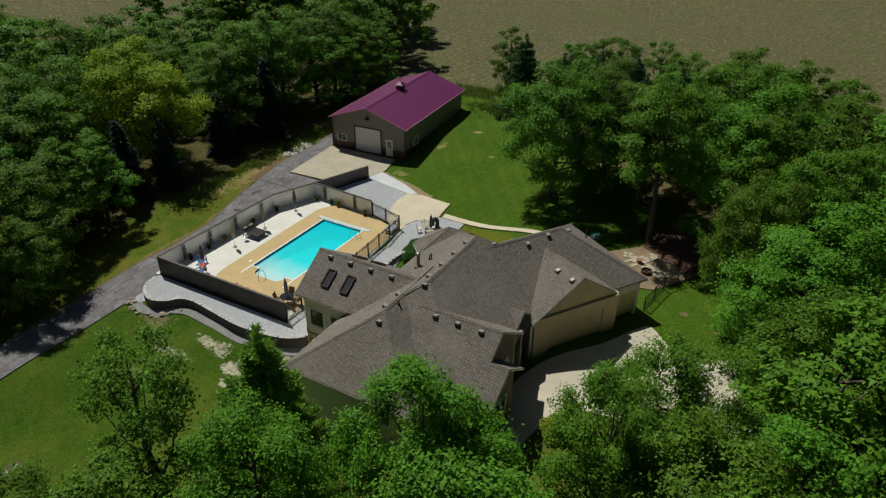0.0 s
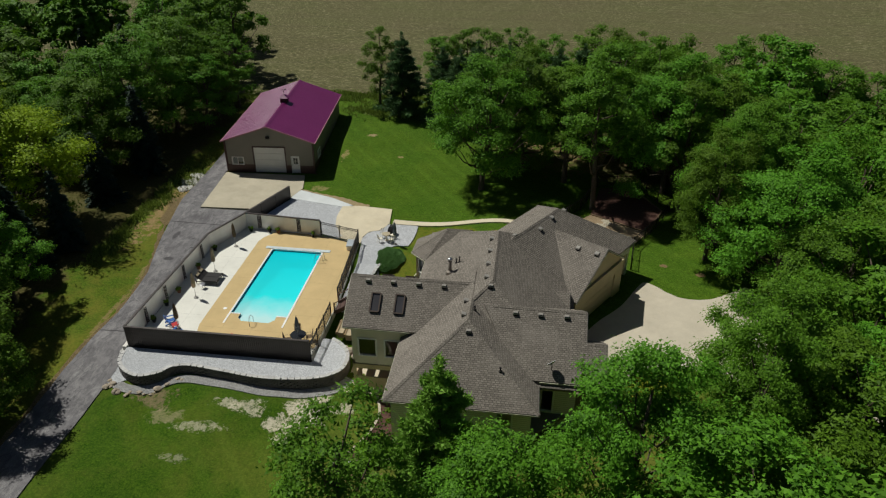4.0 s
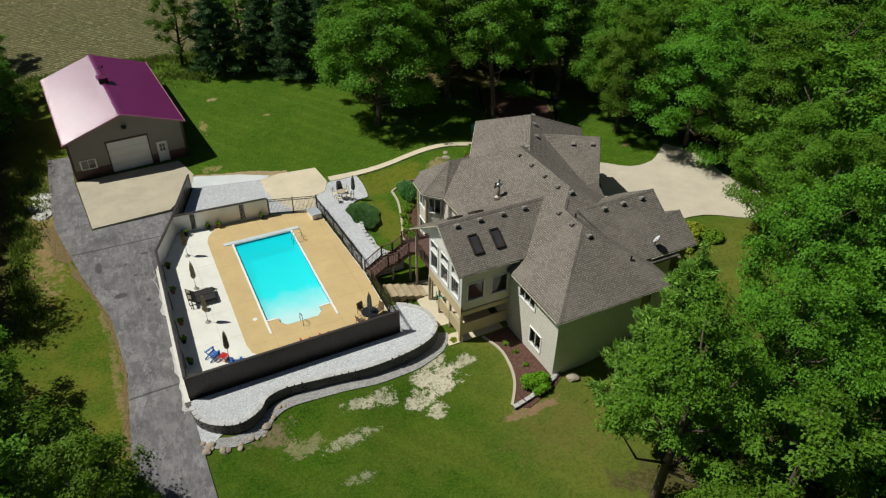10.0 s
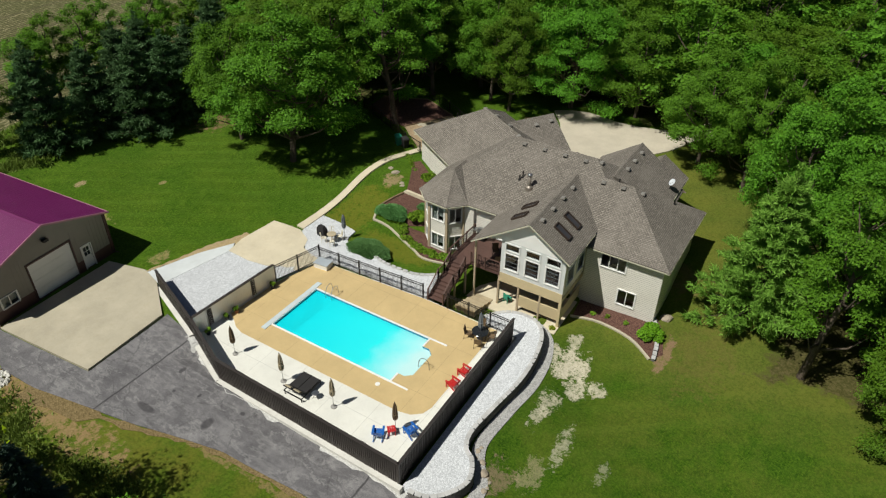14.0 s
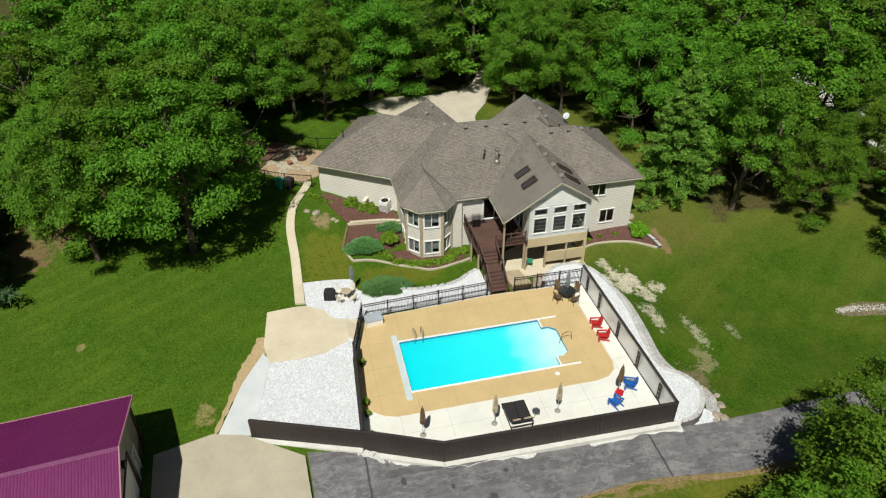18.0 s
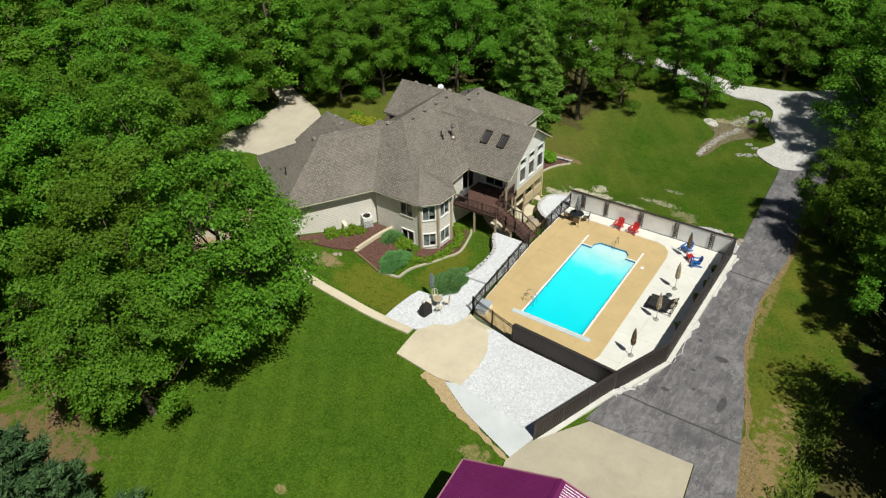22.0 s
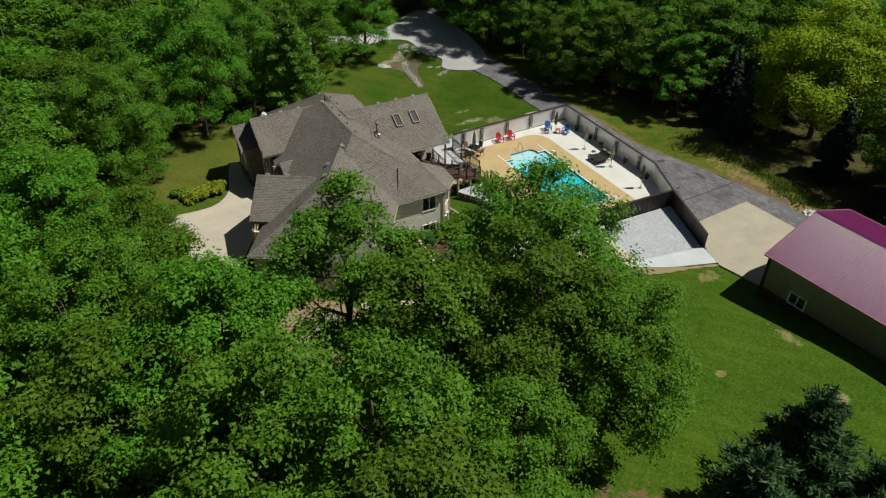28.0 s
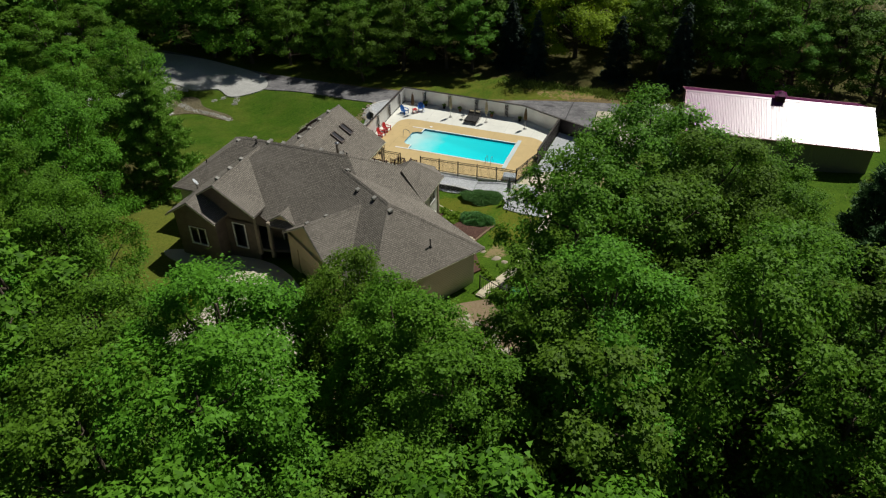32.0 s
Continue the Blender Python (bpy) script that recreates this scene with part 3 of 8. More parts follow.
# ---- mesh helpers ----
class Shape:
    """Collects faces for one mesh."""

    def __init__(self):
        self.v, self.f = [], []

    def add(self, verts, faces):
        n = len(self.v)
        self.v += [tuple(p) for p in verts]
        self.f += [tuple(n + i for i in f) for f in faces]
        return self

    def box(self, x0, y0, z0, x1, y1, z1, m=None):
        p = [(x, y, z) for z in (z0, z1) for x, y in ((x0, y0), (x1, y0), (x1, y1), (x0, y1))]
        if m is not None:
            p = [m @ Vector(q) for q in p]
        return self.add(p, [(3, 2, 1, 0), (4, 5, 6, 7), (0, 1, 5, 4), (1, 2, 6, 5), (2, 3, 7, 6), (3, 0, 4, 7)])

    def prism(self, poly, z0, z1):
        n = len(poly)
        if sum(poly[i][0] * poly[(i + 1) % n][1] - poly[(i + 1) % n][0] * poly[i][1] for i in range(n)) < 0:
            poly = poly[::-1]
        p = [(x, y, z0) for x, y in poly] + [(x, y, z1) for x, y in poly]
        return self.add(p, [tuple(range(n))[::-1], tuple(range(n, 2 * n))] + [(i, (i + 1) % n, n + (i + 1) % n, n + i) for i in range(n)])

    def slab(self, poly, thick):
        """A flat polygon in space, with its thickness below it."""
        a = [Vector(p) for p in poly]
        n = len(a)
        nrm = sum((a[i].cross(a[(i + 1) % n]) for i in range(n)), Vector())
        if nrm.z < 0:
            a = a[::-1]
        low = [p - Vector((0, 0, thick)) for p in a]
        return self.add(a + low, [tuple(range(n)), tuple(range(n, 2 * n))[::-1]] + [(i, n + i, n + (i + 1) % n, (i + 1) % n) for i in range(n)])

    def beam(self, a, b, w, h=None, up=(0, 0, 1)):
        """A bar of square section from a to b."""
        a, b = Vector(a), Vector(b)
        h = h or w
        d = (b - a).normalized()
        s = d.cross(Vector(up))
        s = s.normalized() if s.length > 1e-4 else Vector((1, 0, 0))
        u = s.cross(d)
        p = [q + s * i * w / 2 + u * j * h / 2 for q in (a, b) for i, j in ((-1, -1), (1, -1), (1, 1), (-1, 1))]
        return self.add(p, [(0, 1, 2, 3), (7, 6, 5, 4), (0, 4, 5, 1), (1, 5, 6, 2), (2, 6, 7, 3), (3, 7, 4, 0)])

    def tube(self, path, radii, sides=8):
        """A round bar along a path, with a radius at each point."""
        rings = []
        n0 = len(self.v)
        pts = [Vector(p) for p in path]
        for i, p in enumerate(pts):
            d = (pts[min(i + 1, len(pts) - 1)] - pts[max(i - 1, 0)]).normalized()
            s = d.cross(Vector((0.13, 0.97, 0.2))).normalized()
            u = s.cross(d)
            r = radii[i] if isinstance(radii, (list, tuple)) else radii
            rings.append([p + (s * math.cos(k * math.tau / sides) + u * math.sin(k * math.tau / sides)) * r for k in range(sides)])
        self.v += [tuple(q) for ring in rings for q in ring]
        for i in range(len(rings) - 1):
            for k in range(sides):
                a, b = n0 + i * sides + k, n0 + i * sides + (k + 1) % sides
                self.f.append((a, a + sides, b + sides, b))
        self.f.append(tuple(range(n0, n0 + sides)))
        e = n0 + (len(rings) - 1) * sides
        self.f.append(tuple(range(e, e + sides))[::-1])
        return self

    def lathe(self, profile, sides=16, at=(0, 0, 0)):
        """A turned form: profile rows of radius and height."""
        n0 = len(self.v)
        for r, z in profile:
            self.v += [(at[0] + r * math.cos(k * math.tau / sides), at[1] + r * math.sin(k * math.tau / sides), at[2] + z) for k in range(sides)]
        for i in range(len(profile) - 1):
            for k in range(sides):
                a, b = n0 + i * sides + k, n0 + i * sides + (k + 1) % sides
                self.f.append((a, b, b + sides, a + sides))
        self.f.append(tuple(range(n0, n0 + sides))[::-1])
        e = n0 + (len(profile) - 1) * sides
        self.f.append(tuple(range(e, e + sides)))
        return self

    def move(self, m):
        self.v = [tuple(m @ Vector(p)) for p in self.v]
        return self

    def mesh(self, name, material, smooth=False):
        me = bpy.data.meshes.new(name)
        me.from_pydata(self.v, [], self.f)
        me.materials.append(material)
        if smooth:
            me.polygons.foreach_set("use_smooth", [True] * len(me.polygons))
        me.update()
        return me


def part(name, shape, material, parent=None, label="", smooth=False):
    """Links a shape (or a ready mesh) as one object under its thing."""
    me = shape.mesh(name, material, smooth) if isinstance(shape, Shape) else shape
    ob = new(name, me)
    if parent is not None:
        ob.parent = parent
    if label:
        ob["label"] = label
    return ob


def thing(name, label, category, group="", kind="", at=None):
    """An empty at the base of a thing, which parents its parts."""
    ob = tagged(new(name), label, category, group, kind)
    ob.empty_display_size = 0.2
    if at is not None:
        ob.matrix_world = at
    return ob


def setting(name, shape, material, label, category, smooth=False):
    return tagged(part(name, shape, material, None, "", smooth), label, category, "", "structure")


def box(*a):
    return Shape().box(*a)


def slope_uv(me):
    """UVs in metres: u along the level, v up the slope."""
    uv = me.uv_layers.new(name="UVMap")
    for poly in me.polygons:
        n = poly.normal
        s = Vector((-n.y, n.x, 0))
        s = s.normalized() if s.length > 1e-3 else Vector((1, 0, 0))
        u = n.cross(s)
        for li in poly.loop_indices:
            p = me.vertices[me.loops[li].vertex_index].co
            uv.data[li].uv = (p.dot(s), p.dot(u))
    return me


# ---- lie of the land ----
LAND = [(-9, 7, 0.0), (-9, -8, -0.35), (-10, -22, -0.9), (-11, -36, -1.2), (-13, 14, 0.15), (-4, 17, 0.2), (7, 14, 0.25), (8.5, 9, -0.02),
        (6, 27, 0.85), (1, 33, 1.25), (-3, 43, 1.7), (22, 10.5, 1.3), (30, -3, 1.2), (40, 2, 1.3), (36, -11, 1.2), (24, -19.5, 0.7),
        (13, -18.5, -0.9), (8, -13.5, -1.5), (5, -15.5, -1.7), (-4, -15, -1.5), (0, -26, -1.9), (-2, -38, -2.0), (6, -43, -0.5), (13, -30, -0.8),
        (11, 1, -0.55), (9.5, -7, -1.25), (17.5, 6, 0.75), (-22, 5, 0.2), (-22, 30, 0.8), (30, 26, 1.6), (60, -10, 2.0), (-7.0, -14.4, -0.95), (-3.6, -13.0, -0.85), (0.5, -13.1, -0.90), (4.0, -13.3, -0.98), (7.4, -12.6, -1.05), (9.3, -10.6, -1.1), (-3.6, -41.3, -0.5), (-6.4, -41.0, -0.7), (-2.4, -38.2, -2.0)]


def shelf(v, a, b):
    k = min(1.0, max(0.0, (v - a) / (b - a)))
    return k * k * (3 - 2 * k)


def ground(x, y):
    """Height of the ground."""
    top = low = 0.0
    for a, b, c in LAND:
        w = 1 / ((x - a) ** 2 + (y - b) ** 2 + 1.5) ** 1.7
        top += w * c
        low += w
    z = top / low
    # hollow under the pool, and level ground under its deck
    k = shelf(x, -8.9, -8.3) * (1 - shelf(x, 5.2, 5.9)) * shelf(y, -10.3, -9.6) * (1 - shelf(y, 7.6, 8.6))
    z += k * (-0.35 - z)
    if -3.6 < x < 3.6 and -7.2 < y < 6.6:
        z = -3.2
    return z


def drape(poly, dz, step=0.8, skirt=0.15):
    """A sheet that follows the ground inside a polygon, with an edge turned down."""
    from mathutils.geometry import delaunay_2d_cdt
    edge = []
    n = len(poly)
    for i in range(n):
        a, b = Vector(poly[i]), Vector(poly[(i + 1) % n])
        k = max(1, int((b - a).length / step))
        edge += [a.lerp(b, j / k) for j in range(k)]
    pts = list(edge)
    xs, ys = [p.x for p in edge], [p.y for p in edge]
    nx, ny = int((max(xs) - min(xs)) / step), int((max(ys) - min(ys)) / step)

    def inside(q):
        hit = False
        for i in range(len(edge)):
            a, b = edge[i], edge[i - 1]
            if (a.y > q.y) != (b.y > q.y) and q.x < (b.x - a.x) * (q.y - a.y) / (b.y - a.y) + a.x:
                hit = not hit
        return hit

    for i in range(nx):
        for j in range(ny):
            q = Vector((min(xs) + (i + 0.5) * step, min(ys) + (j + 0.5) * step))
            if inside(q) and min((q - e).length for e in edge) > step * 0.45:
                pts.append(q)
    m = len(edge)
    verts, _, faces, *_ = delaunay_2d_cdt(pts, [(i, (i + 1) % m) for i in range(m)], [list(range(m))], 1, 1e-5)
    s = Shape()
    s.add([(p.x, p.y, ground(p.x, p.y) + dz) for p in verts], faces)
    top = [(p.x, p.y, ground(p.x, p.y) + dz) for p in edge]
    low = [(x, y, z - skirt) for x, y, z in top]
    s.add(top + low, [(i, (i + 1) % m, m + (i + 1) % m, m + i) for i in range(m)])
    return s


def curve(points, per=6, closed=False):
    """A smooth line through points in the plane."""
    out = []
    n = len(points)
    pt = (lambda i: Vector(points[i % n])) if closed else (lambda i: Vector(points[min(max(i, 0), n - 1)]))
    for i in range(n if closed else n - 1):
        a, b, c, d = pt(i - 1), pt(i), pt(i + 1), pt(i + 2)
        for k in range(per):
            t = k / per
            out.append(0.5 * (2 * b + (c - a) * t + (2 * a - 5 * b + 4 * c - d) * t * t + (3 * b - a - 3 * c + d) * t ** 3))
    if not closed:
        out.append(Vector(points[-1]))
    return [tuple(p) for p in out]


def band(line, half):
    """The outline of a strip of that half width along a line."""
    left, right = [], []
    for i, p in enumerate(line):
        a, b = Vector(line[max(i - 1, 0)]), Vector(line[min(i + 1, len(line) - 1)])
        d = (b - a).normalized()
        h = half[i] if isinstance(half, list) else half
        left.append((p[0] - d.y * h, p[1] + d.x * h))
        right.append((p[0] + d.y * h, p[1] - d.x * h))
    return left + right[::-1]


# ---- ground, drives, paving ----
def build_ground():
    near_x = [i * 0.9 for i in range(-38, 60)]
    near_y = [i * 0.9 for i in range(-58, 58)]
    far = [6, 14, 26, 42, 64, 95, 140, 220, 360, 600, 1000, 2000]
    xs = [near_x[0] - f for f in far[::-1]] + near_x + [near_x[-1] + f for f in far]
    ys = [near_y[0] - f for f in far[::-1]] + near_y + [near_y[-1] + f for f in far]
    s = Shape()
    s.v = [(x, y, ground(x, y)) for y in ys for x in xs]
    w = len(xs)
    s.f = [(j * w + i, j * w + i + 1, (j + 1) * w + i + 1, (j + 1) * w + i) for j in range(len(ys) - 1) for i in range(w - 1)]
    setting("ground", s, GRASS, "mown green lawn with dry patches and a bare field beyond", "ground", True)


build_ground()

# asphalt drive along the pool, down to the gravel road, with dead grass along its edge
dead_line = curve([(-15.9, 14.2), (-14.3, 6.4), (-13.2, 3.0), (-12.55, 0.0), (-12.15, -6.0), (-12.75, -13.0), (-12.35, -22.0)], 8)
dead_wave = [0.20 + 0.09 * math.sin(i * 1.7) + 0.06 * math.sin(i * 4.1) + (0.55 if i < 6 else 0.0) for i in range(len(dead_line))]
setting("soil_edge_drive", drape(band(dead_line, dead_wave), 0.045, 0.5), gravel_material("dead_grass", (0.12, 0.085, 0.035), (0.34, 0.25, 0.12), 0.05), "dead tan grass and dirt along the drive", "soil")
drive_edge = [(-15.6, 26.0), (-15.7, 19.0), (-15.5, 13.8), (-14.0, 6.2), (-12.4, 0.0), (-12.0, -6.0), (-12.6, -13.0), (-12.2, -22.0), (-13.0, -33.0),
              (-14.5, -43.0), (-16.0, -60.0), (-18.0, -95.0), (-14.0, -95.0), (-11.8, -60.0), (-8.5, -49.2), (-6.0, -44.0), (-8.0, -34.0), (-8.5, -27.0), (-8.6, -18.0), (-8.75, -10.3),
              (-8.55, -2.0), (-8.4, 4.5), (-6.5, 9.2), (-5.9, 12.4), (-12.7, 12.1), (-13.5, 21.0), (-13.6, 26.0)]
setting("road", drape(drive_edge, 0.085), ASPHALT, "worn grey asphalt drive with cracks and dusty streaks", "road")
GRAVEL_ROAD = gravel_material("road_gravel", (0.44, 0.43, 0.41), (0.68, 0.665, 0.64), 0.09)
lane = curve([(-10.5, -46.5), (-4, -46.4), (2, -46.6), (9, -49.0), (16, -50.0), (26, -52.5), (38, -55), (52, -52)], 5)
setting("lane", drape(band(lane, 1.8), 0.13, 0.9), GRAVEL_ROAD, "pale crushed-stone lane between the trees", "lane")
junction = curve([(-6.0, -31.4), (-5.4, -33.2), (-6.6, -35.5), (-5.2, -38.5), (-4.6, -42.0), (-2.2, -44.2), (1.0, -44.6), (0.5, -48.0), (-5.0, -49.5), (-9.0, -52.5), (-13.5, -54.0), (-14.2, -44.0), (-13.2, -36.0), (-11.5, -31.5), (-8.6, -29.6)], 3, True)
setting("gravel_bed_junction", drape(junction, 0.12, 0.7), GRAVEL_ROAD, "pale crushed stone spread where lane and drive meet", "gravel bed")
setting("pavement_shed", Shape().prism([(-13.4, 20.95), (-12.65, 12.2), (-6.25, 12.55), (-3.85, 16.0), (-3.3, 18.0), (-4.1, 21.35)], -0.1, 0.34), SLAB,
        "weathered concrete apron before the metal barn", "pavement")
gravel_yard = [(-6.3, 9.17), (1.4, 8.75), (3.4, 8.2), (3.7, 8.6), (3.2, 9.6), (2.6, 10.6), (2.2, 12.3), (2.3, 14.35), (-3.75, 15.6)]
setting("gravel_bed_yard", drape(gravel_yard, 0.10, 0.7), GRAVEL, "white crushed gravel beside the pool fence", "gravel bed")
setting("pavement_strip", drape([(3.2, 14.75), (0.6, 16.2), (-3.75, 17.75), (-3.9, 15.5), (2.3, 14.3)], 0.12, 0.7), EDGING, "pale concrete edging strip by the gravel", "pavement")
setting("pavement_pad", drape([(7.5, 14.35), (7.78, 11.55), (7.1, 10.2), (6.0, 9.7), (5.65, 8.6), (5.6, 7.68), (3.35, 8.27), (3.05, 9.4), (2.4, 10.5), (2.08, 12.2), (2.15, 14.4), (3.9, 14.7)], 0.13, 0.7), SLAB_LIGHT,
        "buff concrete pad leading to the pool gate", "pavement")
SAND = gravel_material("tan_sand", (0.36, 0.26, 0.13), (0.52, 0.41, 0.24), 0.05)
sand_line = curve([(4.9, 14.85), (3.3, 15.1), (1.9, 15.75), (0.4, 16.5), (-1.6, 17.25), (-3.5, 17.9)], 5)
wave = [0.14 + 0.50 * math.sin(math.pi * min(1, 0.16 + i / 24)) ** 2 + 0.07 * math.sin(i * 2.3) for i in range(len(sand_line))]
setting("sand_edge", drape(band(sand_line, wave), 0.06, 0.5), SAND, "bare tan soil along the concrete strip", "soil")
patio = curve([(5.5, 8.9), (6.9, 10.4), (7.75, 11.4), (9.2, 11.5), (10.55, 11.5), (10.72, 11.3), (10.7, 9.5), (10.45, 7.9), (10.2, 7.6), (9.0, 7.4), (8.2, 6.0), (8.3, 3.6), (8.6, 1.8), (8.3, 0.2), (7.9, -1.2), (6.3, -1.6), (6.2, 3.0), (5.75, 7.6)], 3, True)
setting("gravel_bed_patio", drape(patio, 0.10, 0.7), GRAVEL, "white gravel patio and strip outside the pool fence", "gravel bed")
path_line = curve([(8.1, 11.9), (10.9, 11.9), (14.0, 11.9), (17.5, 12.0), (20.2, 11.6), (22.0, 10.9), (23.6, 10.2), (24.6, 9.9)], 5)
setting("path", drape(band(path_line, 0.36), 0.14, 0.5), SLAB_LIGHT, "narrow concrete garden path across the lawn", "path")
front = curve([(25.4, -8.6), (27.0, -4.8), (29.6, -1.6), (31.2, 1.4), (32.2, 2.4), (34.4, 0.4), (37.0, 0.3), (39.6, 2.0), (40.6, 2.3), (42.0, -1.0), (41.6, -4.5), (42.2, -8.0), (43.4, -10.7), (47.0, -12.8), (58.0, -18.0), (70.0, -22.5), (69.0, -25.5),
               (57.0, -20.8), (45.5, -14.8), (40.8, -12.5), (38.0, -11.3), (34.8, -9.2), (31.0, -9.0), (29.0, -11.0), (28.2, -14.0), (27.4, -16.6), (26.6, -16.4), (25.6, -13.0)], 3, True)
setting("pavement_front", drape(front, 0.10, 0.9), DRIVE, "sunlit concrete forecourt before the garage", "pavement")

# pale grit washed out from under the fence onto the drive
grit_line = curve([(-8.9, -10.8), (-8.8, -6.0), (-8.7, 0.0), (-8.5, 4.6), (-7.5, 7.2), (-6.55, 9.4)], 14)
wash = [0.26 + 0.13 * math.sin(i * 0.9) * math.sin(i * 0.37 + 1) + 0.06 * math.sin(i * 1.9) for i in range(len(grit_line))]
GRIT = gravel_material("white_grit", (0.48, 0.475, 0.46), (0.70, 0.69, 0.67), 0.05)
setting("grit_edge", drape(band(grit_line, wash), 0.091, 0.5, 0.012), GRIT, "white grit washed out along the foot of the fence", "gravel")
setting("gravel_bed_corner", drape([(-8.5, -10.3), (-9.25, -10.4), (-9.3, -13.0), (-8.2, -13.8), (-7.4, -13.2), (-8.0, -12.2)], 0.075, 0.5), GRAVEL, "white gravel at the rounded end of the terrace wall", "gravel bed")

# gravel terrace south of the pool, held by a curved block wall
terrace_line = curve([(-8.7, -10.6), (-8.5, -11.9), (-7.6, -12.9), (-6.3, -13.4), (-5.0, -12.9), (-4.3, -12.1), (-3.0, -11.75), (-0.5, -12.0), (2.5, -12.35), (5.2, -12.2), (7.2, -11.7), (8.35, -10.8), (8.6, -9.6), (8.3, -8.5), (7.6, -7.7), (7.0, -7.3)], 5)
TERRACE_Z = -0.12
terrace = [p for p in terrace_line] + [(6.1, -7.3), (6.1, -10.25), (-8.7, -10.4)]
setting("gravel_bed_terrace", Shape().prism(terrace, -1.9, TERRACE_Z), GRAVEL, "white gravel terrace behind a curved retaining wall", "gravel bed")
outer = band(terrace_line, 0.75)[:len(terrace_line)]
skirt_line = curve([(-9.0, -11.2), (-8.8, -13.0), (-7.2, -14.0), (-5.6, -13.9), (-4.2, -12.9), (-2.6, -12.45), (0.5, -12.7), (3.5, -12.95), (6.2, -12.6), (8.2, -11.8), (9.0, -10.6)], 4)
GREY_GRAVEL = gravel_material("grey_gravel", (0.26, 0.255, 0.25), (0.50, 0.49, 0.48), 0.07)
setting("gravel_bed_skirt", drape(band(skirt_line, 0.42), 0.06, 0.6), GREY_GRAVEL, "white gravel drip strip at the foot of the wall", "gravel bed")

# pool deck: white slab, tan surface on it, with the pool cut out
DECK_OUT = [(-8.55, -10.05), (5.85, -9.9), (6.05, -2.8), (5.5, 7.5), (1.4, 8.6), (-6.3, 9.05), (-8.3, 4.55)]
POOL = (-2.4, -5.12, 2.42, 5.36)
x0, y0, x1, y1 = POOL


def holed(outer_poly, hole, z0, z1):
    """A slab with a hole, both given as outlines in the plane."""
    from mathutils.geometry import delaunay_2d_cdt
    pts = [Vector(p) for p in outer_poly] + [Vector(p) for p in hole]
    n, k = len(outer_poly), len(hole)
    edges = [(i, (i + 1) % n) for i in range(n)] + [(n + i, n + (i + 1) % k) for i in range(k)]
    verts, _, faces, *_ = delaunay_2d_cdt(pts, edges, [], 1, 1e-5)
    hx, hy = [p[0] for p in hole], [p[1] for p in hole]

    def in_hole(f):
        c = sum((verts[i] for i in f), Vector((0, 0))) / len(f)
        hit = False
        for i in range(k):
            a, b = Vector(hole[i]), Vector(hole[i - 1])
            if (a.y > c.y) != (b.y > c.y) and c.x < (b.x - a.x) * (c.y - a.y) / (b.y - a.y) + a.x:
                hit = not hit
        return hit

    s = Shape()
    s.add([(p.x, p.y, z1) for p in verts], [f for f in faces if not in_hole(f)])
    for ring in (outer_poly, hole):
        m = len(ring)
        s.add([(*p, z1) for p in ring] + [(*p, z0) for p in ring], [(i, (i + 1) % m, m + (i + 1) % m, m + i) for i in range(m)])
    return s


step_hole = [(x0, y0), (-1.55, y0), (-1.55, y0 - 0.55), (-1.15, y0 - 1.0), (1.15, y0 - 1.0), (1.55, y0 - 0.55), (1.55, y0), (x1, y0), (x1, y1), (x0, y1)]
setting("pavement_pool", holed(DECK_OUT, step_hole, -0.4, 0.0), WHITE_DECK, "pale concrete pool deck with saw-cut joints", "pavement")
tan_edge = [(5.80, -8.75), (6.0, -2.8), (5.45, 7.45), (1.4, 8.5), (-3.2, 8.75), (-3.55, 8.1), (-4.05, 7.4), (-4.3, 6.6), (-4.3, -7.0), (-4.1, -7.9), (-3.6, -8.5), (-2.9, -8.72)]
setting("pavement_pool_tan", holed(tan_edge, step_hole, 0.0005, 0.012), TAN_DECK, "tan coated concrete round the pool", "pavement")

# soil cliffs under the deck, so that nothing floats where the land falls away
setting("foundation", Shape().prism([(-8.5, -10.0), (5.8, -9.85), (6.0, -2.8), (5.45, 7.4), (4.2, 7.4), (4.2, -7.6), (-4.2, -7.6), (-4.2, 8.6), (-6.2, 8.9), (-8.25, 4.5)], -2.0, -0.01), KERB,
        "concrete footing under the pool deck", "foundation")

# pool shell, steps, water, coping
pool = thing("swimming_pool", "rectangular pool with bright turquoise water and white coping", "pool")
shell = Shape()
fl = -0.85
shell.add([(x0, y0, 0), (x1, y0, 0), (x1, y1, 0), (x0, y1, 0), (x0, y0, fl), (x1, y0, fl), (x1, -1.5, fl - 0.1), (x0, -1.5, fl - 0.1), (x1, 3.2, -1.6), (x0, 3.2, -1.6), (x1, y1, -1.7), (x0, y1, -1.7)],
          [(4, 5, 6, 7), (7, 6, 8, 9), (9, 8, 10, 11), (2, 3, 11, 10), (0, 3, 11, 9, 7, 4), (1, 5, 6, 8, 10, 2)])
shell.add([(x0, y0, 0), (-1.55, y0, 0), (-1.55, y0, fl), (x0, y0, fl), (1.55, y0, 0), (x1, y0, 0), (x1, y0, fl), (1.55, y0, fl)], [(0, 1, 2, 3), (4, 5, 6, 7)])
part("pool_basin", shell, LINER, pool)
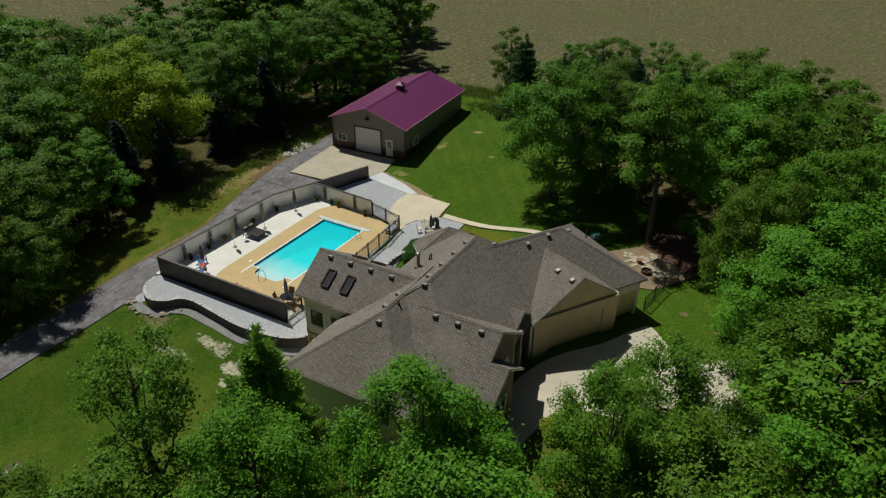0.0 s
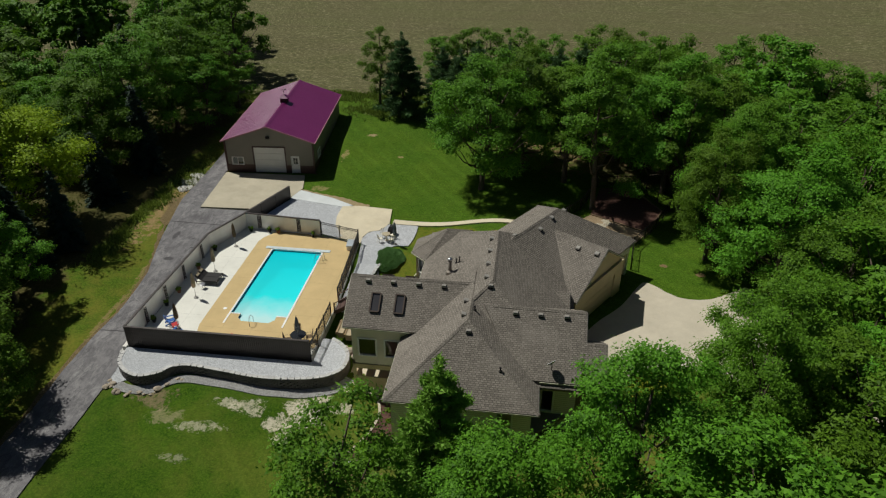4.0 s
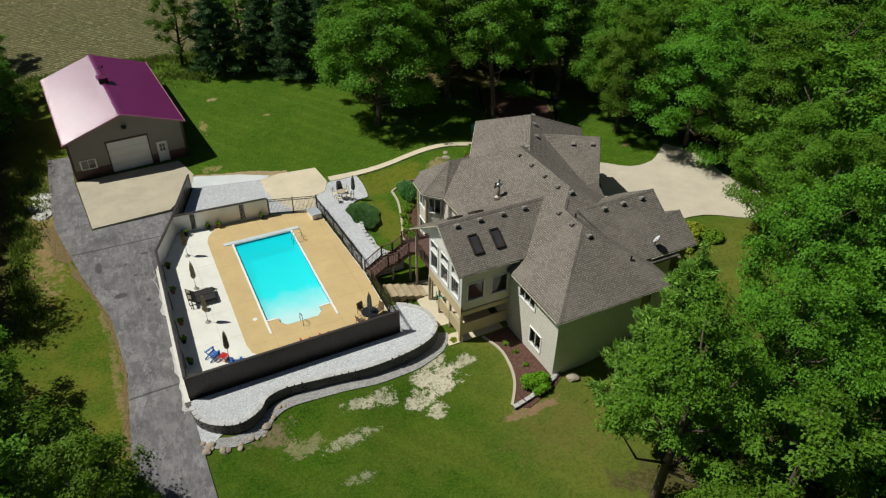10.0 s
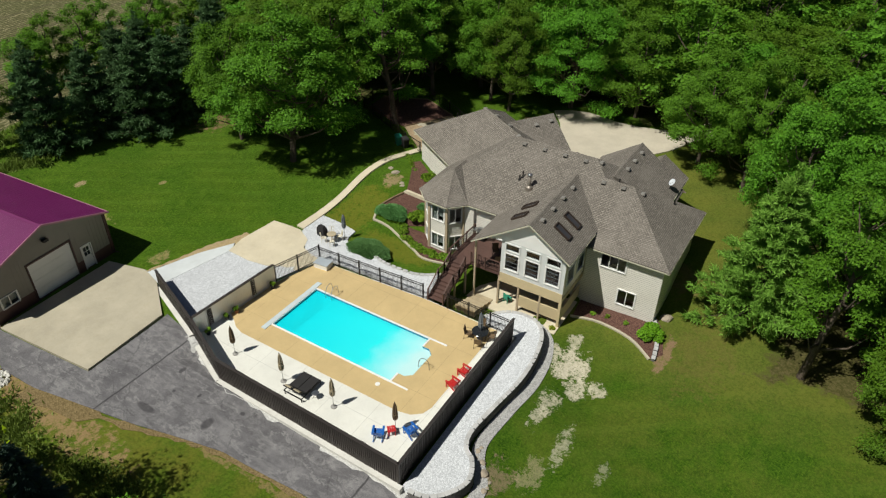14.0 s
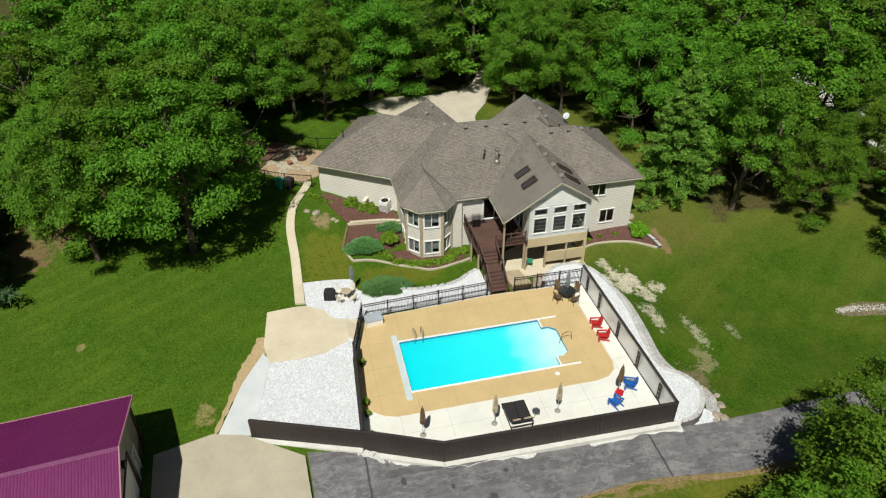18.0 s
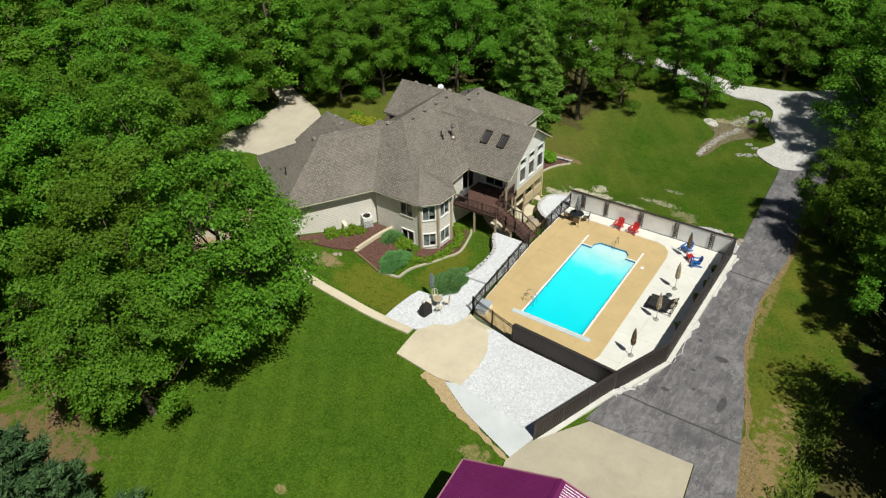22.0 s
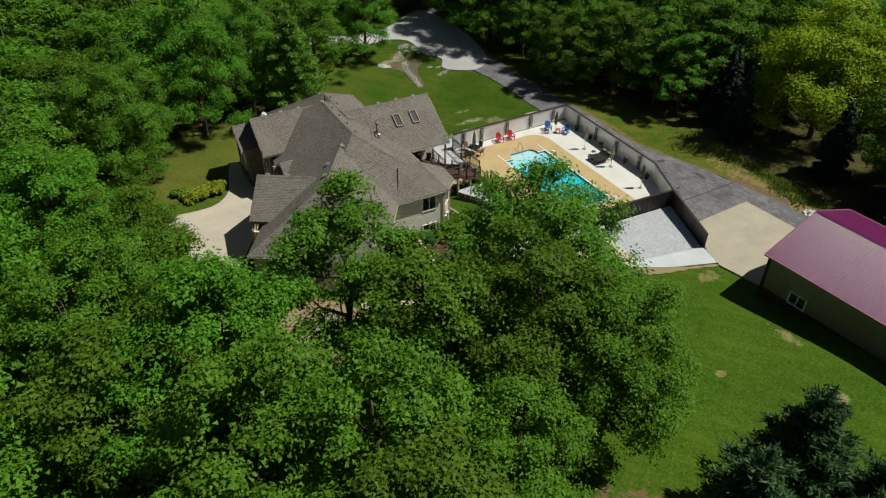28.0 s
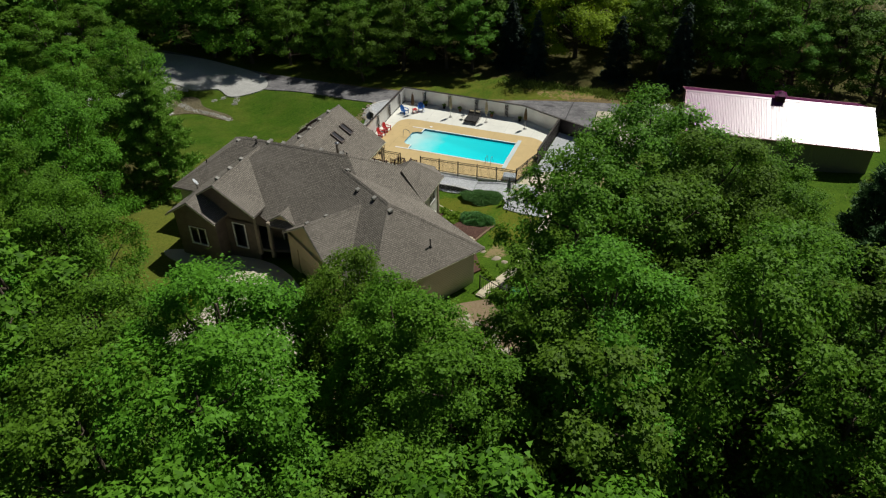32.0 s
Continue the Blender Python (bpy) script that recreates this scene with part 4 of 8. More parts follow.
for i, (dy, z) in enumerate(((0.0, -0.22), (0.32, -0.46))):
    st = [(-1.55, y0 + 0.02), (-1.55, y0 - 0.55), (-1.15, y0 - 1.0), (1.15, y0 - 1.0), (1.55, y0 - 0.55), (1.55, y0 + 0.02)]
    part("pool_step", Shape().prism([(x, max(y, y0 - 1.0) - 0.0 + (0.30 * i if y > y0 - 0.2 else 0)) for x, y in st], fl - 0.1, z - 0.001 * i), WHITE, pool)
water = Shape().add([(x, y, -0.17) for x, y in step_hole], [tuple(range(len(step_hole)))])
band_s = Shape()
for p, q in zip(step_hole, step_hole[1:] + step_hole[:1]):
    n = Vector((-(Vector(q) - Vector(p)).y, (Vector(q) - Vector(p)).x)).normalized() * 0.006
    band_s.add([(p[0] + n.x, p[1] + n.y, -0.24), (q[0] + n.x, q[1] + n.y, -0.24), (q[0] + n.x, q[1] + n.y, -0.015), (p[0] + n.x, p[1] + n.y, -0.015)], [(0, 1, 2, 3)])
part("waterline_tile", band_s, plain("blue_tile", (0.03, 0.22, 0.36), 0.3, 0, 0.3, 8.0), pool, "blue waterline tile band")
wob = part("water", water, WATER, pool, "clear turquoise water")
for xa, xb in ((x0 - 0.14, x0 + 0.01), (x1 - 0.01, x1 + 0.14)):
    part("cover_track", box(xa, y0 - 1.45, 0.0, xb, y1 + 0.02, 0.035), WHITE, pool, "white pool cover track")
for xa, xb in ((x0, -1.55), (1.55, x1)):
    part("coping", box(xa, y0 - 0.10, 0.0, xb, y0 + 0.02, 0.032), WHITE, pool)
part("cover_housing", box(x0 - 0.75, y1 + 0.02, 0.0, x1 + 0.75, y1 + 0.42, 0.06), plain("pale_blue_lid", (0.55, 0.62, 0.64), 0.5), pool, "pale lid of the pool cover roller")
part("coping", box(x0 - 0.1, y1 - 0.03, -0.08, x1 + 0.1, y1 + 0.02, 0.034), WHITE, pool)
part("skimmer_lid", Shape().lathe([(0.17, 0.012), (0.17, 0.03), (0.13, 0.035)], 12, (-3.1, -4.6, 0)), WHITE, pool)


def handrail(x, y, turn, parent, span=0.5):
    """A bent steel rail, two hoops side by side."""
    m = pose(x, y, 0, 0, 0, turn)
    for k in (-span / 2, span / 2):
        pts = [m @ Vector(p) for p in ((-0.55, k, -0.35), (-0.5, k, 0.35), (-0.32, k, 0.72), (0.0, k, 0.84), (0.25, k, 0.72), (0.33, k, 0.4), (0.34, k, 0.0))]
        part("handrail", Shape().tube(pts, 0.024, 6), STEEL, parent, "bent steel handrail", True)


handrail(x1 + 0.28, 3.9, 0, pool, 0.55)
handrail(-0.15, y0 - 1.3, -90, pool, 0.0)


# ---- house ----
house = thing("house", "beige sided house with brown shingle roof and walkout level", "house")
PITCH = 0.667
EAVE = 4.35
ROOF_T = 0.17


def ridge_shape(p, q):
    """Ridge or hip caps: small overlapping shingles folded over the edge."""
    p, q = Vector(p), Vector(q)
    n = max(2, int((q - p).length / 0.30))
    flat = abs(q.z - p.z) < 0.05
    s = Shape()
    side = (q - p).cross(Vector((0, 0, 1))).normalized() * 0.16
    drop = Vector((0, 0, 0.16 * PITCH * (1.0 if flat else 0.707)))
    for i in range(2 * n):
        a = p.lerp(q, (i // 2 + (i % 2) * 0.98) / n)
        up = Vector((0, 0, 0.030 if i % 2 == 0 else 0.016))
        s.v += [tuple(a + side - drop + up), tuple(a + up + Vector((0, 0, 0.006))), tuple(a - side - drop + up)]
    for i in range(2 * n - 1):
        k = 3 * i
        s.f += [(k, k + 3, k + 4, k + 1), (k + 1, k + 4, k + 5, k + 2)]
    return s


def roof_part(name, faces, label=""):
    s = Shape()
    for poly in faces:
        s.slab(poly, ROOF_T)
    return part(name, slope_uv(s.mesh(name, SHINGLE)), SHINGLE, roof, label)


roof = part("roof", ridge_shape((19.4, -9.9, 8.3), (19.4, -2.95, 8.3)), SHINGLE, house, "brown-grey asphalt shingle roof")
slope_uv(roof.data)
# main hip roof, ridge north-south
RX, RZ, RN, RS = 19.4, 8.3, -2.95, -9.9
E0, E1, N0, S0 = 13.45, 25.35, 3.0, -15.8
roof_part("roof_slope", [[(E0, S0, EAVE), (E0, N0, EAVE), (RX, RN, RZ), (RX, RS, RZ)]])
roof_part("roof_slope", [[(E1, S0, EAVE), (E1, N0, EAVE), (RX, RN, RZ), (RX, RS, RZ)]])
roof_part("roof_slope", [[(E0, N0, EAVE), (E1, N0, EAVE), (RX, RN, RZ)]])
roof_part("roof_slope", [[(E0, S0, EAVE), (E1, S0, EAVE), (RX, RS, RZ)]])
# bay turret
bay = [(18.2, 2.98), (13.6, 2.98), (12.3, 1.7), (12.15, -0.45), (13.45, -1.72), (16.0, -1.72)]
apex = (15.05, 0.6, 6.22)
tip = (17.0, 0.6, 6.22)
ring = [(*p, EAVE - 0.004) for p in bay]
for k in (1, 2, 3):
    roof_part("roof_slope", [[ring[k], ring[k + 1], apex]])
roof_part("roof_slope", [[ring[0], ring[1], apex, tip]])
roof_part("roof_slope", [[ring[4], ring[5], tip, apex]])
# south wing, hipped
WX, WZ, WY = 18.1, 7.53, -13.45
a, b, c = 13.28, 22.92, -18.3
roof_part("roof_slope", [[(a, c, EAVE), (a, -12.0, EAVE), (WX, -7.2, WZ), (WX, WY, WZ)]])
roof_part("roof_slope", [[(b, c, EAVE), (b, -9.5, EAVE), (WX, -9.5, WZ), (WX, WY, WZ)]])
roof_part("roof_slope", [[(a, c, EAVE), (b, c, EAVE), (WX, WY, WZ)]])
# sun room gable, ridge east-west
SY, SZ, SX = -9.0, 7.38, 9.3
sn, ss = -4.42, -12.32
roof_part("roof_slope", [[(SX, SY, SZ), (17.95, SY, SZ), (13.46, sn, SZ - (SY - sn) * -PITCH), (SX, sn, SZ - (sn - SY) * PITCH)]])
roof_part("roof_slope", [[(SX, SY, SZ), (17.95, SY, SZ), (14.6, ss, SZ - (SY - ss) * PITCH), (SX, ss, SZ - (SY - ss) * PITCH)]])
# garage wing, turned
U, V = Vector((0.541, 0.841)), Vector((0.841, -0.541))
GO = Vector((26.72, 6.83))
GZ = EAVE + 5.05 * PITCH


def gar(along, across, z):
    p = GO - U * along + V * across
    return (p.x, p.y, z)


roof_part("roof_slope", [[gar(0, -5.05, EAVE), gar(13.0, -5.05, EAVE), gar(13.0, 0, GZ), gar(5.05, 0, GZ)]])
roof_part("roof_slope", [[gar(0, 5.05, EAVE), gar(12.0, 5.05, EAVE), gar(12.0, 0, GZ), gar(5.05, 0, GZ)]])
roof_part("roof_slope", [[gar(0, -5.05, EAVE), gar(0, 5.05, EAVE), gar(5.05, 0, GZ)]])
# garage gable
GA, GB, GP = 7.15, 5.95, 7.02
roof_part("roof_slope", [[gar(GA, GB, GP), gar(GA, 0.6, GP), gar(GA + 4.2, 0.6, GP - 4.2 * PITCH), gar(GA + 4.2, GB, GP - 4.2 * PITCH)]])
roof_part("roof_slope", [[gar(GA, GB, GP), gar(GA, 0.6, GP), gar(GA - 3.3, 0.6, GP - 3.3 * PITCH), gar(GA - 3.3, GB, GP - 3.3 * PITCH)]])
# front wing: large gable with a lower one before it
FY, FZ, FX = -11.53, 7.42, 25.8
roof_part("roof_slope", [[(FX, FY, FZ), (19.0, FY, FZ), (21.5, -15.6, FZ - 4.07 * PITCH), (FX, -15.6, FZ - 4.07 * PITCH)]])
roof_part("roof_slope", [[(FX, FY, FZ), (19.0, FY, FZ), (21.5, -8.2, FZ - 3.33 * PITCH), (FX, -8.2, FZ - 3.33 * PITCH)]])
fy, fz, fx = -13.3, 6.24, 27.1
roof_part("roof_slope", [[(fx, fy, fz + 0.01), (24.5, fy, fz + 0.01), (24.5, -15.62, fz - 2.32 * PITCH + 0.01), (fx, -15.62, fz - 2.32 * PITCH + 0.01)]])
roof_part("roof_slope", [[(fx, fy, fz + 0.01), (24.0, fy, fz + 0.01), (24.0, -11.0, fz - 2.3 * PITCH + 0.01), (fx, -11.0, fz - 2.3 * PITCH + 0.01)]])
# entry gable between garage and front wing
ey, ez, ex = -6.25, 5.40, 25.0
roof_part("roof_slope", [[(ex, ey, ez), (22.0, ey, ez), (22.0, ey - 1.15, ez - 0.77), (ex, ey - 1.15, ez - 0.77)]])
roof_part("roof_slope", [[(ex, ey, ez), (22.0, ey, ez), (22.0, ey + 1.15, ez - 0.77), (ex, ey + 1.15, ez - 0.77)]])


def cap(p, q):
    part("ridge_cap", slope_uv(ridge_shape(p, q).mesh("ridge_cap", SHINGLE)), SHINGLE, roof)


for p, q in (((E0, N0, EAVE), (RX, RN, RZ)), ((RX, RS, RZ), (17.9, -11.4, 7.35)), ((a, c, EAVE), (WX, WY, WZ)), ((b, c, EAVE), (WX, WY, WZ)), ((WX, WY, WZ), (WX, -11.1, WZ)),
             ((SX, SY, SZ), (17.9, SY, SZ)), (gar(0, -5.05, EAVE), gar(5.05, 0, GZ)), (gar(0, 5.05, EAVE), gar(5.05, 0, GZ)), (gar(5.05, 0, GZ), gar(11.6, 0, GZ)),
             (gar(GA, GB, GP), gar(GA, 1.4, GP)), ((FX, FY, FZ), (19.6, FY, FZ)), ((fx, fy, fz), (FX, fy, fz)), (ring[1], apex), (ring[2], apex), (ring[3], apex), (ring[4], apex)):
    cap(p, q)

# gutters and fascia along the eaves
def fascia(p, q, drop=0.0):
    s = Shape().beam(Vector(p) - Vector((0, 0, 0.11 + drop)), Vector(q) - Vector((0, 0, 0.11 + drop)), 0.075, 0.085)
    part("gutter", s, GUTTER, roof)


for p, q in (((E0, -4.3, EAVE), (E0, -1.72, EAVE)), (ring[0], ring[1]), (ring[1], ring[2]), (ring[2], ring[3]), (ring[3], ring[4]), ((a, c, EAVE), (a, -12.3, EAVE)), ((a, c, EAVE), (b, c, EAVE)),
             ((b, c, EAVE), (b, -15.6, EAVE)), ((SX, ss, 5.165), (14.0, ss, 5.165)), ((SX, sn, 4.325), (13.3, sn, 4.325)), (gar(0, -5.05, EAVE), gar(8.1, -5.05, EAVE)), (gar(0, -5.05, EAVE), gar(0, 5.05, EAVE)),
             (gar(0, 5.05, EAVE), gar(4.0, 5.05, EAVE)), ((22.9, -15.62, 4.70), (fx, -15.62, 4.70)), ((SX, SY, SZ), (SX, ss, 5.17)), ((SX, SY, SZ), (SX, sn, 4.33)),
             (gar(GA, GB, GP), gar(GA + 4.2, GB, GP - 2.80)), (gar(GA, GB, GP), gar(GA - 3.3, GB, GP - 2.2)), ((FX, FY, FZ), (FX, -8.2, 5.2)), ((FX, FY, FZ), (FX, -15.6, 4.71)),
             ((fx, fy, fz), (fx, -15.62, 4.70)), ((fx, fy, fz), (fx, -11.0, 4.71)), ((ex, ey, ez), (ex, ey - 1.15, ez - 0.77)), ((ex, ey, ez), (ex, ey + 1.15, ez - 0.77))):
    fascia(p, q)


def wall(name, p, q, z0, z1, holes=(), material=None, thick=0.2, parent=None, label=""):
    """A wall from p to q (outer face on the right of the way), with holes (along0, along1, z0, z1)."""
    p, q = Vector(p), Vector(q)
    L = (q - p).length
    d = (q - p) / L
    inn = Vector((-d.y, d.x)) * thick
    us = sorted({0.004, L - 0.004, *[h[0] for h in holes], *[h[1] for h in holes]})
    zs = sorted({z0, z1, *[h[2] for h in holes], *[h[3] for h in holes]})
    s = Shape()
    for u0, u1 in zip(us, us[1:]):
        for w0, w1 in zip(zs, zs[1:]):
            if any(h[0] <= u0 and u1 <= h[1] and h[2] <= w0 and w1 <= h[3] for h in holes):
                continue
            c0, c1 = p + d * u0, p + d * u1
            pts = [c0, c1, c1 + inn, c0 + inn]
            s.prism([tuple(t) for t in pts], w0, w1)
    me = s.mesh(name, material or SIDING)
    bm = bmesh.new()
    bm.from_mesh(me)
    bmesh.ops.remove_doubles(bm, verts=bm.verts, dist=0.0005)
    bm.to_mesh(me)
    bm.free()
    return part(name, me, None, parent or house, label)


def window(p, q, u0, u1, z0, z1, parent=None, panes=2, frame_mat=None, rows=1, blind=False):
    """A framed window in a wall from p to q: frame, mullions, panes."""
    p, q = Vector(p), Vector(q)
    d = (q - p).normalized()
    n = Vector((d.y, -d.x))
    P = lambda u, o, z: (p.x + d.x * u + n.x * o, p.y + d.y * u + n.y * o, z)
    f = Shape()
    t = 0.07
    for (ua, za), (ub, zb) in (((u0, z0), (u1, z0)), ((u0, z1), (u1, z1)), ((u0, z0), (u0, z1)), ((u1, z0), (u1, z1))):
        if za == zb:
            f.beam(P(ua - t / 2, 0.015, za), P(ub + t / 2, 0.015, zb), 0.12, t)
        else:
            f.beam(P(ua, 0.013, za + t / 2), P(ub, 0.013, zb - t / 2), 0.12, t, up=(n.x, n.y, 0.001))
    win = part("window", f, frame_mat or WHITE, parent or house, "white framed window")
    for k in range(1, panes):
        u = u0 + (u1 - u0) * k / panes
        part("mullion", Shape().beam(P(u, 0.0, z0 + 0.04), P(u, 0.0, z1 - 0.04), 0.06, 0.07, up=(n.x, n.y, 0.001)), frame_mat or WHITE, win)
    for k in range(1, rows):
        z = z0 + (z1 - z0) * k / rows
        part("mullion", Shape().beam(P(u0, -0.01, z), P(u1, -0.01, z), 0.02, 0.024), GREY_CLOTH, win)
    for k in range(panes):
        ua, ub = u0 + (u1 - u0) * k / panes + 0.03, u0 + (u1 - u0) * (k + 1) / panes - 0.03
        g = Shape().add([P(ua, -0.05, z0 + 0.03), P(ub, -0.05, z0 + 0.03), P(ub, -0.05, z1 - 0.03), P(ua, -0.05, z1 - 0.03)], [(0, 1, 2, 3)])
        pane = part("pane", g, GLASS, win)
        pane.visible_shadow = False
        if rows == 1 and z1 - z0 > 0.75:
            drop = z0 + 0.02 if k % 2 == 0 else z0 + (z1 - z0) * 0.3
            part("blind", Shape().slab([P(ua, -0.11, drop), P(ub, -0.11, drop), P(ub, -0.11, z1), P(ua, -0.11, z1)], 0.012), BLIND, win, "pale window blind")
    return win


def walled(name, p, q, z0, z1, wins, material=None, panes=2, label="", thick=0.2):
    """A wall with its windows: rows of (along0, along1, z0, z1[, panes])."""
    w = wall(name, p, q, z0, z1, [t[:4] for t in wins], material, thick, None, label)
    for t in wins:
        window(p, q, *t[:4], panes=t[4] if len(t) > 4 else panes)
    return w


FLOOR, BASE, TOP = 1.72, -1.9, 4.28
# south wing
sw, se = (13.72, -17.88), (22.48, -17.88)
walled("wall", (13.72, -12.0), sw, BASE, TOP, [(1.15, 3.15, 2.75, 4.0, 3), (2.85, 4.25, -0.15, 1.25, 2)])
walled("wall", sw, se, BASE, TOP, [(6.6, 7.6, 2.5, 3.9, 1)])
walled("wall", se, (22.48, -14.9), BASE, TOP, [])
# sun room: glazed west end over an open lower porch
W0 = 9.78
pn, ps = -6.75, -11.92
cols = [(0.35, 1.50), (2.0, 3.15), (3.65, 4.80)]
sun_w = [(u0, u1, FLOOR + 0.75, FLOOR + 2.25, 1) for u0, u1 in cols]
P0, P1 = (W0, pn), (W0, ps)
wall("wall", P0, P1, FLOOR - 0.1, FLOOR + 3.3, [t[:4] for t in sun_w] + [(u0, u1, FLOOR + 2.46, FLOOR + 3.12) for u0, u1 in cols], PANEL, 0.16, None, "pale grey panelled wall between the windows")
for t in sun_w:
    window(P0, P1, *t[:4], panes=1, rows=4)
for u0, u1 in cols:
    window(P0, P1, u0, u1, FLOOR + 2.46, FLOOR + 3.12, panes=1, frame_mat=PANEL)
part("wall", box(W0 - 0.02, ps, FLOOR - 0.55, W0 + 0.15, pn, FLOOR + 0.30), BEIGE_BOARD, house, "beige panel band under the sun room windows")
# gable triangle over the west windows
gz = lambda y: SZ - ROOF_T - abs(y - SY) * PITCH
tri = Shape()
tri.add([(W0, pn + 1.9, gz(pn + 1.9)), (W0, SY, gz(SY)), (W0, ps, gz(ps)), (W0, ps, FLOOR + 3.3), (W0, pn, FLOOR + 3.3), (W0, pn + 1.9, gz(pn + 1.9) - 0.02),
         (W0 + 0.15, pn + 1.9, gz(pn + 1.9)), (W0 + 0.15, SY, gz(SY)), (W0 + 0.15, ps, gz(ps)), (W0 + 0.15, ps, FLOOR + 3.3), (W0 + 0.15, pn, FLOOR + 3.3), (W0 + 0.15, pn + 1.9, gz(pn + 1.9) - 0.02)],
        [(5, 4, 3, 2, 1, 0), (6, 7, 8, 9, 10, 11), (3, 4, 10, 9), (4, 5, 11, 10)])
part("gable_wall", tri, WHITE, house, "white sided gable triangle")
sun_s = [(0.45, 1.75, FLOOR + 0.75, FLOOR + 2.25, 1), (2.35, 3.65, FLOOR + 0.75, FLOOR + 2.25, 1)]
walled("wall", (W0, ps), (13.9, ps), FLOOR - 0.1, 5.0, sun_s, CREAM)
walled("wall", (13.75, pn), (W0, pn), FLOOR - 0.1, 5.75, [(0.7, 2.6, FLOOR + 0.1, FLOOR + 2.1, 2)], SIDING)
part("wall", box(W0, ps - 0.02, FLOOR - 0.5, 13.7, ps + 0.14, FLOOR - 0.1), BEIGE_BOARD, house)
part("floor", box(W0, ps, FLOOR - 0.25, 13.7, pn, FLOOR - 0.02), DECKWOOD, house)
# lower porch: posts, knee walls, slab, back wall
for y in (-6.7, -8.4, -10.2):
    part("post", box(W0 - 0.02, y - 0.07, -1.4, W0 + 0.13, y + 0.07, FLOOR - 0.5), CORNER, house, "square porch post")
part("post", box(W0 - 0.04, ps - 0.02, -1.6, W0 + 0.17, ps + 0.19, FLOOR - 0.5), BEIGE_BOARD, house)
part("knee_wall", box(W0, ps + 0.2, -0.55, W0 + 0.11, -8.5, 0.45), BEIGE_BOARD, house, "beige panel guard of the lower porch")
part("knee_wall", box(W0 + 0.2, ps, -0.55, 13.6, ps + 0.11, 0.45), BEIGE_BOARD, house)
part("porch_slab", Shape().prism([(8.9, -4.0), (8.9, -12.0), (13.9, -12.0), (13.9, -4.0)], -1.9, -1.12), SLAB_LIGHT, house)
walled("wall", (13.9, -1.9), (13.9, -12.0), BASE, TOP, [(2.2, 4.2, FLOOR + 0.05, FLOOR + 2.1, 2), (5.4, 7.4, -1.05, 1.0, 2)])
# bay
bw = [(18.4, 2.52), (13.8, 2.52), (12.72, 1.5), (12.6, -0.27), (13.62, -1.27), (14.2, -1.9)]
walled("wall", bw[0], bw[1], BASE, TOP, [(2.6, 3.9, 2.55, 3.85, 2), (2.6, 3.9, -0.05, 1.15, 2)])
walled("wall", bw[1], bw[2], BASE, TOP, [(0.18, 1.30, 2.45, 3.85, 2), (0.18, 1.30, -0.15, 1.15, 2)])
walled("wall", bw[2], bw[3], BASE, TOP, [(0.25, 1.52, 2.45, 3.85, 2), (0.25, 1.52, -0.15, 1.15, 2)])
walled("wall", bw[3], bw[4], BASE, TOP, [(0.18, 1.25, 2.45, 3.85, 2), (0.18, 1.25, -0.15, 1.15, 2)])
walled("wall", bw[4], (13.62, -2.2), BASE, TOP, [])
walled("wall", (13.62, -2.2), (13.9, -2.2), BASE, TOP, [])
for p in bw[1:5]:
    part("corner_board", box(p[0] - 0.1, p[1] - 0.1, BASE, p[0] + 0.1, p[1] + 0.1, TOP - 0.02), CORNER, house)
# garage wing walls
g2 = lambda al, ac: gar(al, ac, 0)[:2]
walled("wall", g2(9.0, -4.2), g2(0.45, -4.2), BASE, TOP, [])
wall("wall", g2(0.45, -4.2), g2(0.45, 4.6), BASE, TOP)
wall("wall", g2(0.45, 4.6), g2(3.4, 4.6), BASE, TOP, [(0.3, 2.75, BASE, 3.35)])
wall("wall", g2(3.4, 4.6), g2(3.4, 5.5), BASE, TOP)
wall("wall", g2(3.4, 5.5), g2(11.0, 5.5), BASE, TOP, [(1.3, 6.2, BASE, 3.45)], BEIGE_BOARD)
wall("wall", g2(11.0, 5.5), g2(11.0, 1.0), BASE, TOP)
gt = Shape()
gtp = [gar(GA, 5.5, GP - 0.2), gar(GA - 3.9, 5.5, TOP - 0.02), gar(GA + 3.9, 5.5, TOP - 0.02), gar(GA, 5.3, GP - 0.2), gar(GA - 3.9, 5.3, TOP - 0.02), gar(GA + 3.9, 5.3, TOP - 0.02)]
gt.add(gtp, [(0, 2, 1), (3, 4, 5), (1, 2, 5, 4)])
part("gable_wall", gt, BEIGE_BOARD, house)


def overhead_door(p, q, u0, u1, z0, z1, material, rows=4):
    """A sectional garage door of several leaves."""
    p, q = Vector(p), Vector(q)
    d = (q - p).normalized()
    n = Vector((d.y, -d.x))
    P = lambda u, o, z: (p.x + d.x * u + n.x * o, p.y + d.y * u + n.y * o, z)
    frame_s = Shape()
    frame_s.beam(P(u0 - 0.06, 0.02, z0), P(u0 - 0.06, 0.02, z1 + 0.1), 0.1, 0.14, up=(n.x, n.y, 0.001))
    frame_s.beam(P(u1 + 0.06, 0.02, z0), P(u1 + 0.06, 0.02, z1 + 0.1), 0.1, 0.14, up=(n.x, n.y, 0.001))
    frame_s.beam(P(u0 - 0.13, 0.02, z1 + 0.06), P(u1 + 0.13, 0.02, z1 + 0.06), 0.1, 0.13)
    return frame_s, [Shape().beam(P(u0, -0.08, z0 + (z1 - z0) * (k + 0.5) / rows), P(u1, -0.08, z0 + (z1 - z0) * (k + 0.5) / rows), 0.05, (z1 - z0) / rows - 0.02) for k in range(rows)]


